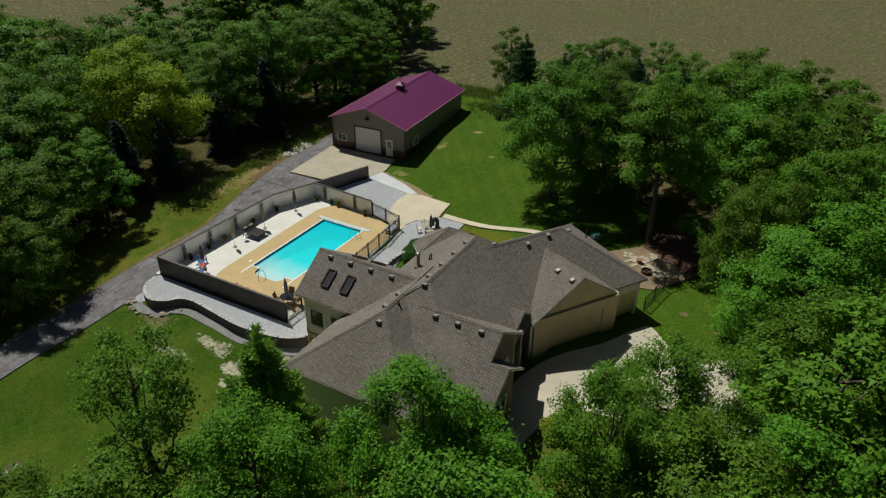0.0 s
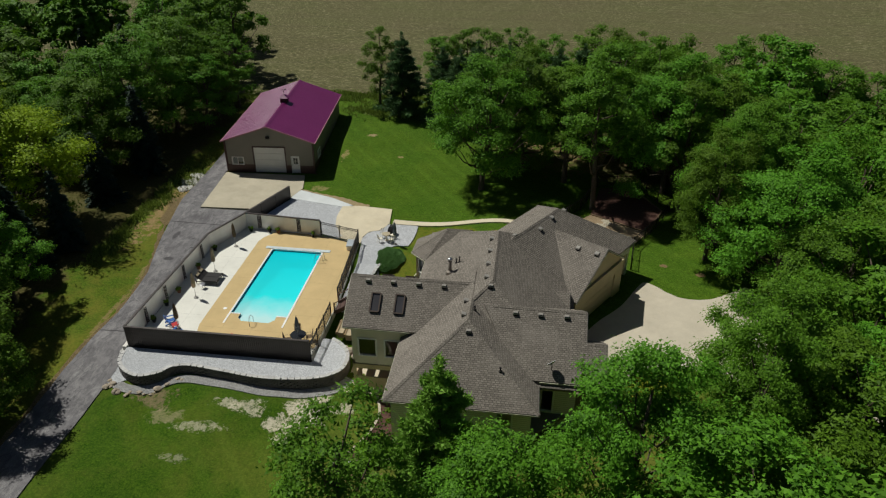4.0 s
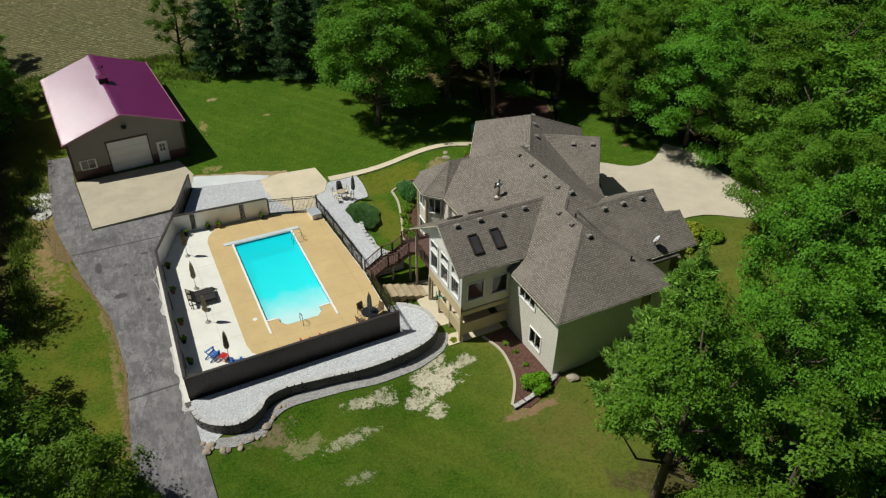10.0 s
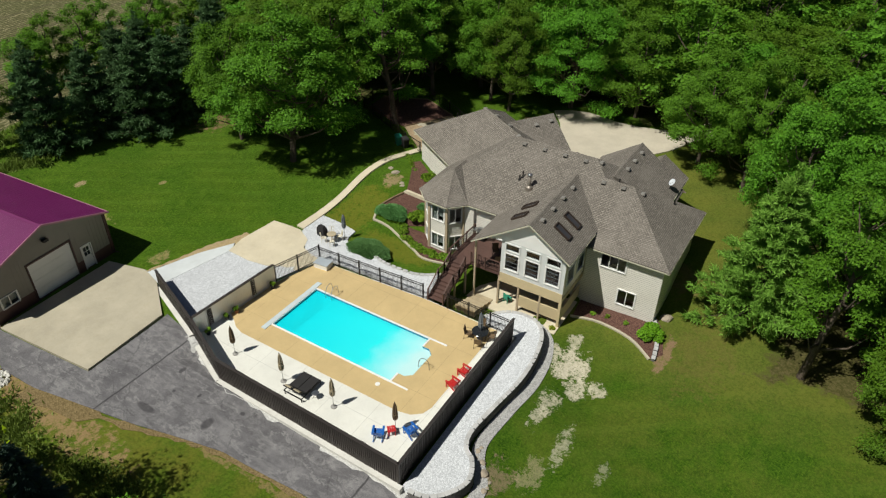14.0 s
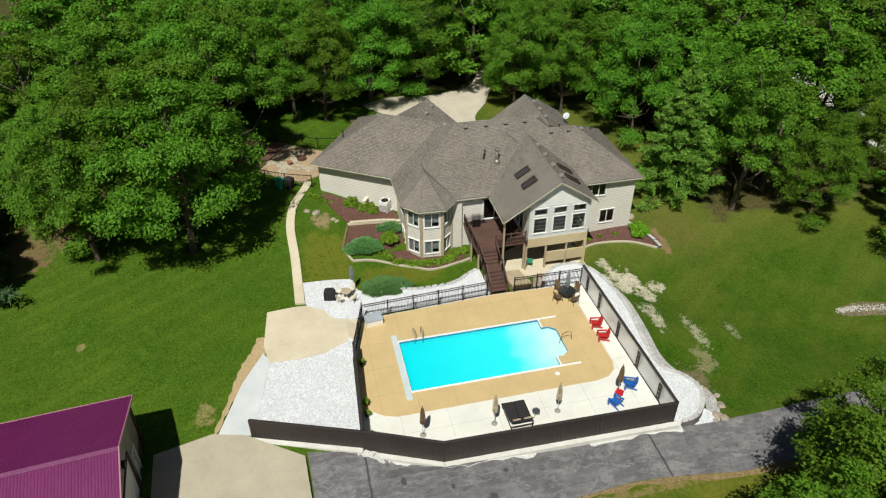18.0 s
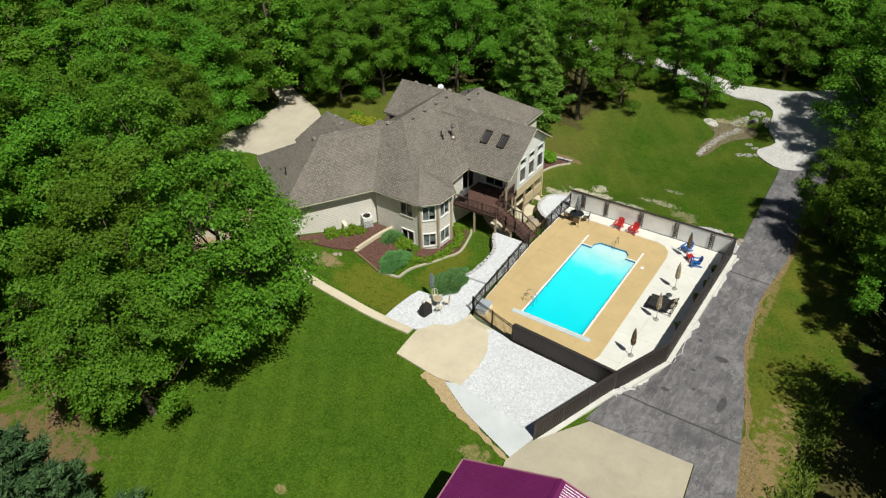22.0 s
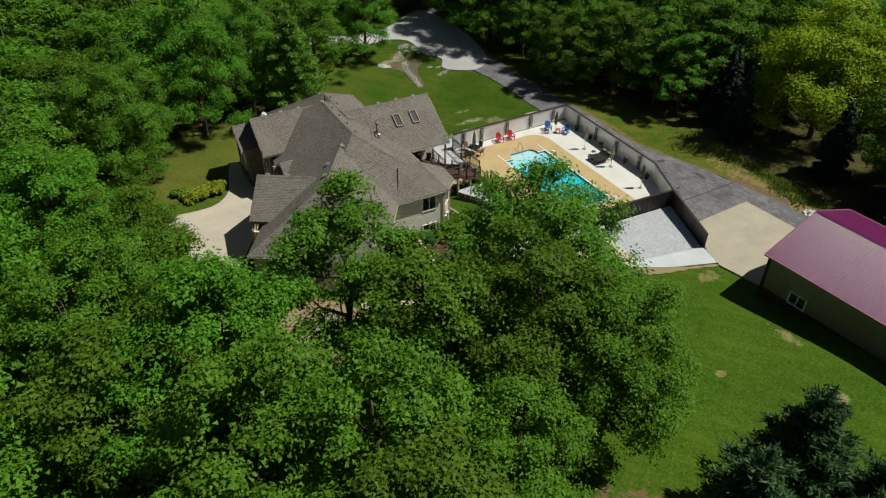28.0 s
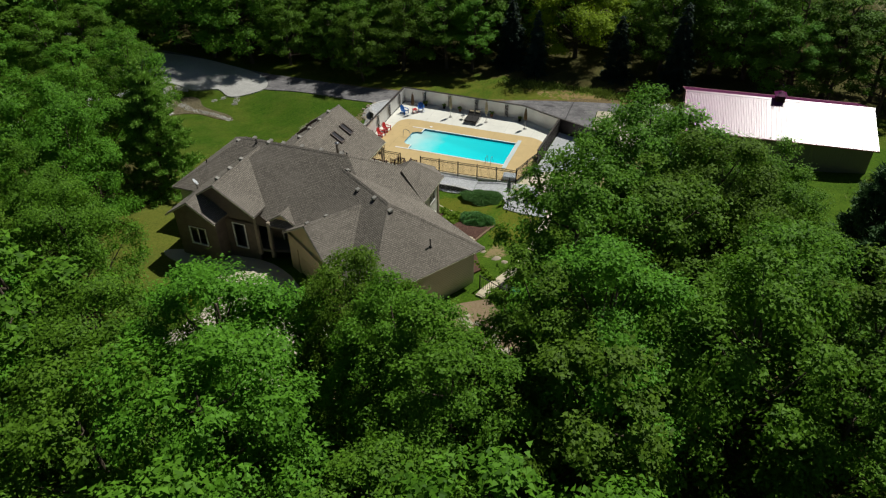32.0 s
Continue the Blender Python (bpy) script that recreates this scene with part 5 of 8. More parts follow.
for p, q, u0, u1, zt in ((g2(3.4, 5.5), g2(11.0, 5.5), 1.3, 6.2, 3.45), (g2(0.45, 4.6), g2(3.4, 4.6), 0.3, 2.75, 3.35)):
    fr, leaves = overhead_door(p, q, u0, u1, 1.25, zt, CREAM)
    gd = part("garage_door", fr, WHITE, house, "beige sectional garage door")
    for leaf in leaves:
        part("door_panel", leaf, BEIGE_BOARD, gd)
# front wing walls
walled("wall", (25.35, -15.2), (25.35, -8.6), BASE, TOP, [(4.5, 5.6, 1.6, 3.9, 1)], SHADED_FRONT)
walled("wall", (22.4, -15.2), (25.35, -15.2), BASE, 4.6, [(0.7, 1.5, 1.9, 3.7, 1)])
walled("wall", (26.6, -15.2), (26.6, -11.4), BASE, 4.6, [(1.2, 2.7, 2.0, 3.6, 2)], SHADED_FRONT)
walled("wall", (25.3, -15.21), (26.6, -15.21), BASE, 4.6, [], SHADED_FRONT)
wall("wall", (26.6, -11.4), (25.3, -11.4), BASE, 4.6, (), SHADED_FRONT)
for X, Y, Z, lo, hw in ((25.35, FY, FZ, 4.28, 4.5), (26.6, fy, fz, 4.6, 2.2)):
    t = Shape().add([(X, Y, Z - 0.2), (X, Y - hw, lo - 0.02), (X, Y + hw, lo - 0.02), (X - 0.2, Y, Z - 0.2), (X - 0.2, Y - hw, lo - 0.02), (X - 0.2, Y + hw, lo - 0.02)], [(0, 1, 2), (5, 4, 3), (2, 1, 4, 5)])
    part("gable_wall", t, SHADED_FRONT, house)
walled("wall", (23.4, -8.6), (23.4, -5.0), BASE, TOP, [(1.2, 2.3, 1.3, 3.4, 1)], SHADED_FRONT)
for y in (-8.55, -7.35):
    part("porch_column", box(25.1, y - 0.13, 1.2, 25.36, y + 0.13, 5.0 if y < -8 else 4.55), STONE, house, "stone clad entry column")
part("gable_wall", Shape().add([(24.8, ey, ez - 0.15), (24.8, ey - 1.1, ez - 0.86), (24.8, ey + 1.1, ez - 0.86), (24.7, ey, ez - 0.15), (24.7, ey - 1.1, ez - 0.86), (24.7, ey + 1.1, ez - 0.86)], [(0, 1, 2), (5, 4, 3), (1, 4, 5, 2)]), BEIGE_BOARD, house)
# dark floors inside, so that rooms read through the glass
part("floor", Shape().prism([(14.1, 2.3), (14.1, -17.6), (22.3, -17.6), (25.1, -15.0), (25.1, -8.0), (23.0, 0.0)], FLOOR - 0.25, FLOOR - 0.02), DARKWALL, house)
part("floor", Shape().prism([(18.4, 2.3), (13.9, 2.3), (12.95, 1.4), (12.85, -0.2), (13.7, -1.1), (18.4, -1.1)], FLOOR - 0.25, FLOOR - 0.03), DARKWALL, house)


# ---- on the roof ----
def roof_z(x, y):
    """Height of the roof at a place, from the main planes."""
    z = [RZ - PITCH * max(abs(x - RX), max(y - RN, RS - y, 0)), WZ - PITCH * max(abs(x - WX), WY - y) if y < -9.5 else 0,
         SZ - PITCH * abs(y - SY) if x < 17.9 else 0, FZ - PITCH * abs(y - FY) if 19 < x < FX else 0]
    p = Vector((x, y)) - GO
    al, ac = -p.dot(U), p.dot(V)
    if 0 < al < 13:
        z.append(GZ - PITCH * max(abs(ac), 5.05 - al))
    if 0.6 < ac < GB:
        z.append(GP - PITCH * abs(al - GA))
    return max(z)


vent = None
for x, y, turn in ((18.95, -3.8, 90), (18.95, -5.6, 90), (18.95, -7.4, 90), (18.95, -9.15, 90), (17.75, -11.2, 90), (17.75, -12.8, 90), (18.2, -14.2, 180), (19.3, -10.3, 180),
                   (21.1, -11.95, 180), (22.75, -11.95, 180), (24.45, -11.95, 180), (10.6, -9.4, 180), (12.4, -9.4, 180), (14.2, -9.4, 180), (16.0, -9.4, 180),
                   (24.5, 2.9, 60), (23.5, 1.2, 60), (22.6, -0.6, 60), (20.6, -2.4, -120), (27.0, -2.6, -30), (25.6, -1.8, -30)):
    m = pose(x, y, roof_z(x, y) - 0.02, 0, 0, turn)
    if vent is None:
        vent = tagged(thing("roof_vent", "small grey metal box vent on the shingles", "roof vent", "roof vents"))
        vent.matrix_world = m
        part("hood", Shape().add([(-0.15, -0.15, 0.15), (0.15, -0.15, 0.15), (0.15, 0.15, 0.21), (-0.15, 0.15, 0.21), (-0.18, -0.18, 0.06), (0.18, -0.18, 0.06), (0.18, 0.18, 0.06), (-0.18, 0.18, 0.06)],
                                 [(0, 1, 2, 3), (0, 4, 5, 1), (1, 5, 6, 2), (2, 6, 7, 3), (3, 7, 4, 0), (7, 6, 5, 4)]), plain("vent_metal", (0.33, 0.31, 0.28), 0.45, 0.3), vent)
        part("base_flange", box(-0.15, -0.15, -0.16, 0.15, 0.15, 0.08), IRON, vent)
    else:
        copy_thing(vent, m)

flue = thing("chimney_pipe", "tall round metal flue with a cap, rising from the roof", "chimney")
fx_, fy_ = 15.98, -5.8
fz_ = roof_z(fx_, fy_)
part("pipe", Shape().lathe([(0.13, -0.3), (0.13, 1.12)], 14, (fx_, fy_, fz_)), plain("flue_paint", (0.22, 0.19, 0.16), 0.6, 0.2), flue, "", True)
part("cap", Shape().lathe([(0.10, 1.08), (0.20, 1.12), (0.20, 1.22), (0.08, 1.28)], 14, (fx_, fy_, fz_)), STEEL, flue, "bright round cap", True)
part("flashing", Shape().lathe([(0.34, -0.22), (0.30, 0.12), (0.15, 0.24)], 12, (fx_, fy_, fz_)), plain("flashing", (0.3, 0.26, 0.22), 0.4, 0.5), flue)
for x, y, h in ((16.6, -4.9, 0.42), (16.35, -4.75, 0.30), (18.4, -12.2, 0.25), (20.4, -16.2, 0.25), (25.0, 6.2, 0.6)):
    pipe = thing("vent_pipe", "short dark plumbing pipe through the shingles", "vent pipe", "plumbing pipes")
    part("pipe", Shape().lathe([(0.045, -0.2), (0.045, h), (0.07, h), (0.07, h + 0.08)], 10, (x, y, roof_z(x, y))), IRON, pipe)
    part("collar", Shape().lathe([(0.12, -0.1), (0.10, 0.06), (0.05, 0.10)], 10, (x, y, roof_z(x, y))), BLACK, pipe)


def skylight(x, y0, y1, w):
    z = lambda y: roof_z(x, y) + 0.0
    th = thing("skylight", "dark glass skylight in a bronze frame on the roof slope", "skylight", "skylights")
    a0, a1 = Vector((x, y0, z(y0))), Vector((x, y1, z(y1)))
    side = Vector((w / 2, 0, 0))
    up = (a1 - a0).cross(Vector((1, 0, 0)))
    up = up.normalized() * (1 if up.z > 0 else -1)
    f = Shape()
    for p, q in ((a0 - side, a1 - side), (a0 + side, a1 + side), (a0 - side, a0 + side), (a1 - side, a1 + side)):
        f.beam(p + up * 0.05, q + up * 0.05, 0.09, 0.2, up=up)
    part("frame", f, plain("bronze_frame", (0.07, 0.05, 0.04), 0.4, 0.4), th)
    part("pane", Shape().add([p + up * 0.07 for p in (a0 - side, a0 + side, a1 + side, a1 - side)], [(0, 1, 2, 3)]), plain("dark_glass", (0.055, 0.052, 0.055), 0.12, 0, 0.2, 3, 0, 1.0), th, "dark glass")


for x in (11.35, 13.05):
    skylight(x, -11.3, -10.15, 0.62)
for x in (11.6, 13.3):
    skylight(x, -7.75, -6.7, 0.62)

dish = thing("satellite_dish", "grey satellite dish on a bracket at the eave", "satellite dish")
part("reflector", Shape().lathe([(0.02, 0.0), (0.2, 0.03), (0.36, 0.1), (0.38, 0.1), (0.36, 0.12), (0.2, 0.05), (0.02, 0.02)], 18).move(pose(23.6, -15.1, 5.75, 52, 0, -140) @ Matrix.Diagonal((0.85, 0.85, 0.85, 1))), plain("dish_grey", (0.62, 0.65, 0.68), 0.45), dish, "", True)
part("mast", Shape().tube([(23.6, -14.9, 4.9), (23.6, -15.0, 5.5), (23.6, -15.05, 5.75)], 0.03, 8), IRON, dish)
part("feed_arm", Shape().tube([(23.6, -15.1, 5.6), (23.36, -14.80, 5.80)], 0.015, 6), STEEL, dish)


# ---- metal barn ----
SHED_AT = pose(-8.13, 21.35, 0.3, 0, 0, 4.5)
barn = thing("metal_barn", "grey steel barn with a burgundy metal roof and overhead door", "barn", at=SHED_AT)
HW, LEN, EZ, PZ = 5.05, 17.0, 3.85, 5.62


front_holes = [(-1.85, 1.75, 0.0, 3.12), (2.45, 3.36, 0.0, 2.08), (-4.45, -3.15, 0.95, 1.85)]


def shed_wall(p, q, z0, z1, holes, mat, name="wall"):
    return wall(name, p, q, z0, z1, holes, mat, 0.15, barn)


def shed_front(material, z0, z1):
    hs = [(h[0] + HW, h[1] + HW, max(h[2], z0), min(h[3], z1)) for h in front_holes if h[3] > z0 and h[2] < z1]
    shed_wall((-HW, 0.35), (HW, 0.35), z0, z1, hs, material)


shed_front(SHED_BASE, -0.3, 0.95)
shed_front(SHED_WALL, 0.95, EZ)
side_win = (2.2, 3.5, 0.95, 1.95)
for mat, z0, z1 in ((SHED_BASE, -0.3, 0.95), (SHED_WALL, 0.95, EZ)):
    shed_wall((HW, 0.35), (HW, LEN), z0, z1, [side_win] if z1 > 1 else [], mat)
    shed_wall((HW, LEN), (-HW, LEN), z0, z1, [], mat)
    shed_wall((-HW, LEN), (-HW, 0.35), z0, z1, [], mat)
window((HW, 0.35), (HW, LEN), *side_win, parent=barn)
for y in (0.35, LEN - 0.15):
    t = Shape().add([(0, y, PZ - 0.1), (-HW, y, EZ), (HW, y, EZ), (0, y + 0.15, PZ - 0.1), (-HW, y + 0.15, EZ), (HW, y + 0.15, EZ)], [(0, 1, 2), (5, 4, 3), (1, 4, 5, 2)])
    part("gable_wall", t, SHED_WALL, barn)
rib = Shape().box(-0.02, 0.332, 0.95, 0.02, 0.35, EZ).mesh("wall_rib", SHED_WALL)
ribs = int(2 * HW / 0.3)
for i in range(1, ribs):
    x = -HW + 2 * HW * i / ribs
    if not any(h[0] - 0.05 < x < h[1] + 0.05 for h in front_holes):
        part("wall_rib", rib, None, barn).matrix_basis = pose(x, 0, 0)
for sx in (-1, 1):
    rib = Shape().box(sx * HW - 0.018, -0.02, 0.95, sx * HW + 0.018, 0.02, EZ).mesh("wall_rib", SHED_WALL)
    for i in range(1, 48):
        y = 0.35 + (LEN - 0.35) * i / 48
        if not (sx > 0 and 2.4 < y < 4.0):
            part("wall_rib", rib, None, barn).matrix_basis = pose(0, y, 0)
EX, EZ2 = 5.38, EZ + 0.02
slope = (PZ + 0.1 - EZ2) / EX
for sx in (-1, 1):
    rs = Shape().slab([(0, 0, PZ + 0.1), (sx * EX, 0, EZ2), (sx * EX, LEN + 0.35, EZ2), (0, LEN + 0.35, PZ + 0.1)], 0.09)
    rp = part("roof", rs, METAL_ROOF, barn, "burgundy ribbed metal roof slope")
    ribs = Shape()
    fold = [(-0.042, -0.001), (-0.027, 0.006), (-0.013, 0.0135), (0.013, 0.0135), (0.027, 0.006), (0.042, -0.001)]
    for i in range(58):
        for off in (0.0, 0.151):
            y = 0.08 + (LEN + 0.2) * i / 57 + off
            if y > LEN + 0.3:
                continue
            top = [(sx * 0.12, y + v, PZ + 0.1 - slope * 0.12 + h) for v, h in fold]
            foot = [(sx * (EX - 0.01), y + v, EZ2 + 0.003 + h) for v, h in fold]
            k = len(fold)
            ribs.add(top + foot, [(j, j + 1, k + j + 1, k + j) if sx < 0 else (k + j, k + j + 1, j + 1, j) for j in range(k - 1)])
    part("roof_rib", ribs, METAL_ROOF, rp, "", True)
    part("rake_trim", Shape().beam((0, -0.03, PZ + 0.08), (sx * (EX + 0.02), -0.03, EZ2 - 0.03), 0.06, 0.14), TRIM_RED, barn)
    part("gutter", Shape().beam((sx * (EX + 0.04), -0.02, EZ2 - 0.06), (sx * (EX + 0.04), LEN + 0.37, EZ2 - 0.06), 0.09, 0.11), TRIM_RED, barn)
    part("corner_trim", box(sx * HW - 0.07, 0.28, -0.3, sx * HW + 0.07, 0.42, EZ), SHED_BASE, barn)
    part("downpipe", Shape().tube([(sx * (HW + 0.1), 0.25, EZ - 0.1), (sx * (HW + 0.1), 0.25, 0.1), (sx * (HW + 0.25), 0.0, -0.05)], 0.045, 6), SHED_BASE, barn)
part("ridge_cap", Shape().add([(-0.22, -0.03, PZ + 0.06), (0, -0.03, PZ + 0.15), (0.22, -0.03, PZ + 0.06), (-0.22, LEN + 0.38, PZ + 0.06), (0, LEN + 0.38, PZ + 0.15), (0.22, LEN + 0.38, PZ + 0.06)], [(0, 1, 4, 3), (1, 2, 5, 4), (0, 2, 1), (3, 4, 5)]), METAL_ROOF, barn)
fr, leaves = overhead_door((-HW, 0.35), (HW, 0.35), -1.85 + HW, 1.75 + HW, 0.02, 3.1, WHITE)
od = part("overhead_door", fr, SHED_BASE, barn, "white sectional overhead door")
for leaf in leaves:
    part("door_panel", leaf, WHITE, od)
wd = part("door", box(2.5, 0.42, 0.02, 3.31, 0.48, 2.04), WHITE, barn, "white walk door with a glazed top")
part("door_frame", box(2.42, 0.30, 0.0, 2.5, 0.40, 2.12).box(3.31, 0.30, 0.0, 3.39, 0.40, 2.12).box(2.5, 0.30, 2.04, 3.31, 0.40, 2.12), WHITE, wd)
part("pane", box(2.66, 0.40, 1.1, 3.15, 0.425, 1.85), plain("door_glass", (0.03, 0.035, 0.04), 0.08, 0, 0.1, 3, 0, 0.8), wd)
part("glazing_bar", Shape().beam((2.9, 0.395, 1.1), (2.9, 0.395, 1.85), 0.03).beam((2.66, 0.395, 1.48), (3.15, 0.395, 1.48), 0.03), WHITE, wd)
part("door_knob", Shape().lathe([(0.035, 0.0), (0.045, 0.03), (0.02, 0.06)], 8).move(pose(3.22, 0.42, 1.0, 90, 0, 0)), STEEL, wd)
window((-HW, 0.35), (HW, 0.35), -4.45 + HW, -3.15 + HW, 0.95, 1.85, parent=barn)
part("lamp", box(-0.2, 0.02, 4.25, 0.2, 0.34, 4.45), IRON, barn, "dark wall lamp in the gable")
# cupola with weather vane
cup = part("cupola", box(-0.42, 8.4, PZ - 0.15, 0.42, 9.24, PZ + 0.62), SHED_BASE, barn, "small roof cupola")
part("cupola_roof", Shape().add([(-0.58, 8.24, PZ + 0.6), (0.58, 8.24, PZ + 0.6), (0.58, 9.4, PZ + 0.6), (-0.58, 9.4, PZ + 0.6), (0, 8.82, PZ + 1.02)], [(0, 1, 4), (1, 2, 4), (2, 3, 4), (3, 0, 4), (3, 2, 1, 0)]), METAL_ROOF, cup)
part("weather_vane", Shape().tube([(0, 8.82, PZ + 0.95), (0, 8.82, PZ + 1.75)], 0.02, 6).beam((-0.3, 8.82, PZ + 1.5), (0.3, 8.82, PZ + 1.5), 0.03).beam((0, 8.62, PZ + 1.3), (0, 9.02, PZ + 1.3), 0.03).box(0.15, 8.81, PZ + 1.5, 0.32, 8.83, PZ + 1.68), IRON, cup)
for k in range(4):
    part("louver", box(-0.44, 8.5, PZ + 0.1 + k * 0.12, 0.44, 9.14, PZ + 0.15 + k * 0.12), IRON, cup)
floor_s = Shape().prism([(-HW + 0.1, 0.5), (HW - 0.1, 0.5), (HW - 0.1, LEN - 0.1), (-HW + 0.1, LEN - 0.1)], -0.3, 0.02)
part("floor", floor_s, SLAB, barn)


# ---- pool fences ----
def panel_fence(name, line, z_top, z_low, label, inner_left=True, pale=True):
    """A sheet-metal fence: ribbed dark skin outside, pale skin inside, cap rail and posts."""
    th = thing(name, label, "fence")
    for (ax, ay), (bx, by) in zip(line, line[1:]):
        a, b = Vector((ax, ay)), Vector((bx, by))
        L = (b - a).length
        d = (b - a) / L
        n = Vector((-d.y, d.x)) * (1 if inner_left else -1)
        k = max(1, round(L / 2.44))
        for i in range(k):
            p, q = a + d * (L * i / k), a + d * (L * (i + 1) / k)
            m = int((q - p).length / 0.153)

            def sheet(near, rib, z0, z1):
                """One folded sheet: flats and ribs, with a flat back."""
                front = []
                for j in range(m):
                    for u, o in ((0.0, 0), (0.2, 0), (0.26, 1), (0.56, 1), (0.62, 0)):
                        front.append(p.lerp(q, (j + u) / m) + n * (near + rib * o))
                front.append(q + n * near)
                back = [q + n * (near + (0.02 if rib < 0 else -0.02)), p + n * (near + (0.02 if rib < 0 else -0.02))]
                return Shape().prism([tuple(v) for v in front + back], z0, z1)

            part("fence_panel", sheet(0.0, -0.03, z_low, z_top - 0.06), FENCE_DARK, th)
            if pale:
                part("inner_panel", sheet(0.06, 0.004, max(0.0, z_low), z_top - 0.07), FENCE_LIGHT, th, "pale inner fence sheet with rusty streaks")
            part("fence_post", Shape().prism([tuple(p - d * 0.04 - n * 0.03), tuple(p + d * 0.04 - n * 0.03), tuple(p + d * 0.04 + n * 0.055), tuple(p - d * 0.04 + n * 0.055)], z_low, z_top), FENCE_DARK, th)
            c = Shape().beam((*(p + n * 0.02), z_top - 0.02), (*(q + n * 0.02), z_top - 0.02), 0.19, 0.08)
            part("cap_rail", c, FENCE_DARK, th)
    return th


FT = 1.72
panel_fence("fence", [(-8.68, -10.2), (5.9, -10.02)], FT, -0.3, "tall dark brown sheet-metal fence south of the pool")
panel_fence("fence", [(-6.38, 9.08), (-8.32, 4.55), (-8.68, -10.2)], FT, -0.25, "tall dark brown metal fence along the drive")
panel_fence("fence", [(1.4, 8.6), (-6.36, 9.08)], FT, -0.05, "tall metal fence between pool and gravel yard")
panel_fence("fence", [(-3.97, 15.6), (-6.40, 9.12)], FT, 0.1, "low dark metal screen wall beside the gravel yard", True, False)
for pts, z0, z1 in (([(-8.72, -10.5), (-8.36, 4.5), (-6.42, 9.1), (-4.0, 15.75)], -0.6, -0.02),):
    for i in range(len(pts) - 1):
        a, b = Vector(pts[i]), Vector(pts[i + 1])
        d = (b - a).normalized()
        n = Vector((-d.y, d.x))
        setting("kerb", Shape().prism([tuple(a + n * 0.32), tuple(b + n * 0.32), tuple(b - n * 0.02), tuple(a - n * 0.02)], z0, z1 + (0.25 if i == 2 else 0.0)), KERB, "rough white concrete kerb under the fence", "kerb")

FENCE_RUST = plain("rusty_lattice", (0.055, 0.045, 0.04), 0.7, 0.2)


def trellis(x, y, turn):
    """A scrolled iron trellis hung on the fence."""
    th = thing("trellis", "scrolled dark iron trellis on the pale fence", "trellis", "fence trellises", at=pose(x, y, 0.12, 0, 0, turn))
    f = Shape()
    for u in (-0.17, 0.17):
        f.beam((u, 0, 0), (u, 0, 1.46), 0.036)
    part("trellis_frame", f, FENCE_RUST, th)
    s = Shape()
    for k in range(7):
        z = 0.1 + k * 0.2
        pts = [(0.16 * math.cos(t) * (1 if k % 2 else -1), 0.0, z + 0.1 * math.sin(t) + 0.02 * t) for t in [i * math.pi / 5 for i in range(9)]]
        s.tube(pts, 0.030, 5)
    part("scroll", s, FENCE_RUST, th)


for x in (-6.9, -3.9, -0.8, 2.4, 4.6):
    trellis(x, -10.02 + 0.012 * (x + 9) / 1.4, 0)
for y in (-7.5, -4.3, -1.0, 2.6):
    trellis(-8.44 + (y + 10) * 0.023, y, 90)
for x in (-4.9, -0.8):
    trellis(x, 8.86 - (x + 5) * 0.05, 180)


def iron_fence(line, label, h=1.35):
    th = thing("iron_fence", label, "fence")
    picket = Shape().beam((0, 0, 0.1), (0, 0, h), 0.020, up=(1, 0, 0)).mesh("picket", IRON)
    for (ax, ay), (bx, by) in zip(line, line[1:]):
        a, b = Vector((ax, ay)), Vector((bx, by))
        L = (b - a).length
        k = max(1, round(L / 1.83))
        for i in range(k):
            p, q = a.lerp(b, i / k), a.lerp(b, (i + 1) / k)
            for z in (0.12, h - 0.18, h):
                part("rail", Shape().beam((*p, z), (*q, z), 0.045), IRON, th)
            m = int((q - p).length / 0.11)
            for j in range(1, m):
                c = p.lerp(q, j / m)
                part("picket", picket, None, th).location = (*c, 0)
            part("post", Shape().beam((*p, -0.3), (*p, h + 0.08), 0.085, up=(1, 0, 0)).lathe([(0.05, h + 0.08), (0.05, h + 0.1), (0.01, h + 0.15)], 6, (*p, 0)), IRON, th)
        part("post", Shape().beam((*b, -0.3), (*b, h + 0.08), 0.085, up=(1, 0, 0)), IRON, th)
    return th


iron_fence([(5.9, -9.95), (5.98, -4.45)], "black iron picket fence on the house side of the pool")
iron_fence([(6.02, -2.25), (5.5, 7.5)], "black iron picket fence along the pool deck")
iron_fence([(5.5, 7.5), (1.5, 8.6)], "black iron picket gate panels by the gravel yard", 1.5)

# curved block wall of the terrace: courses of split blocks
wall_thing = thing("retaining_wall", "curved grey split-block retaining wall round the gravel terrace", "retaining wall", kind="structure")
blk = Shape().add([(-0.20, -0.14, 0), (0.20, -0.14, 0), (0.16, 0.14, 0), (-0.16, 0.14, 0), (-0.19, -0.11, 0.148), (0.19, -0.11, 0.148), (0.16, 0.14, 0.148), (-0.16, 0.14, 0.148), (0, -0.165, 0.0), (0, -0.14, 0.148)],
                  [(3, 2, 1, 8, 0), (4, 9, 5, 6, 7), (0, 8, 9, 4), (8, 1, 5, 9), (1, 2, 6, 5), (2, 3, 7, 6), (3, 0, 4, 7)]).mesh("block", BLOCK_DARK)
capm = Shape().box(-0.2, -0.15, 0, 0.2, 0.14, 0.05).mesh("cap_block", CAPSTONE)
dense = curve(terrace_line, 4)
acc, rnd = 0.0, random.Random(4)
spots = []
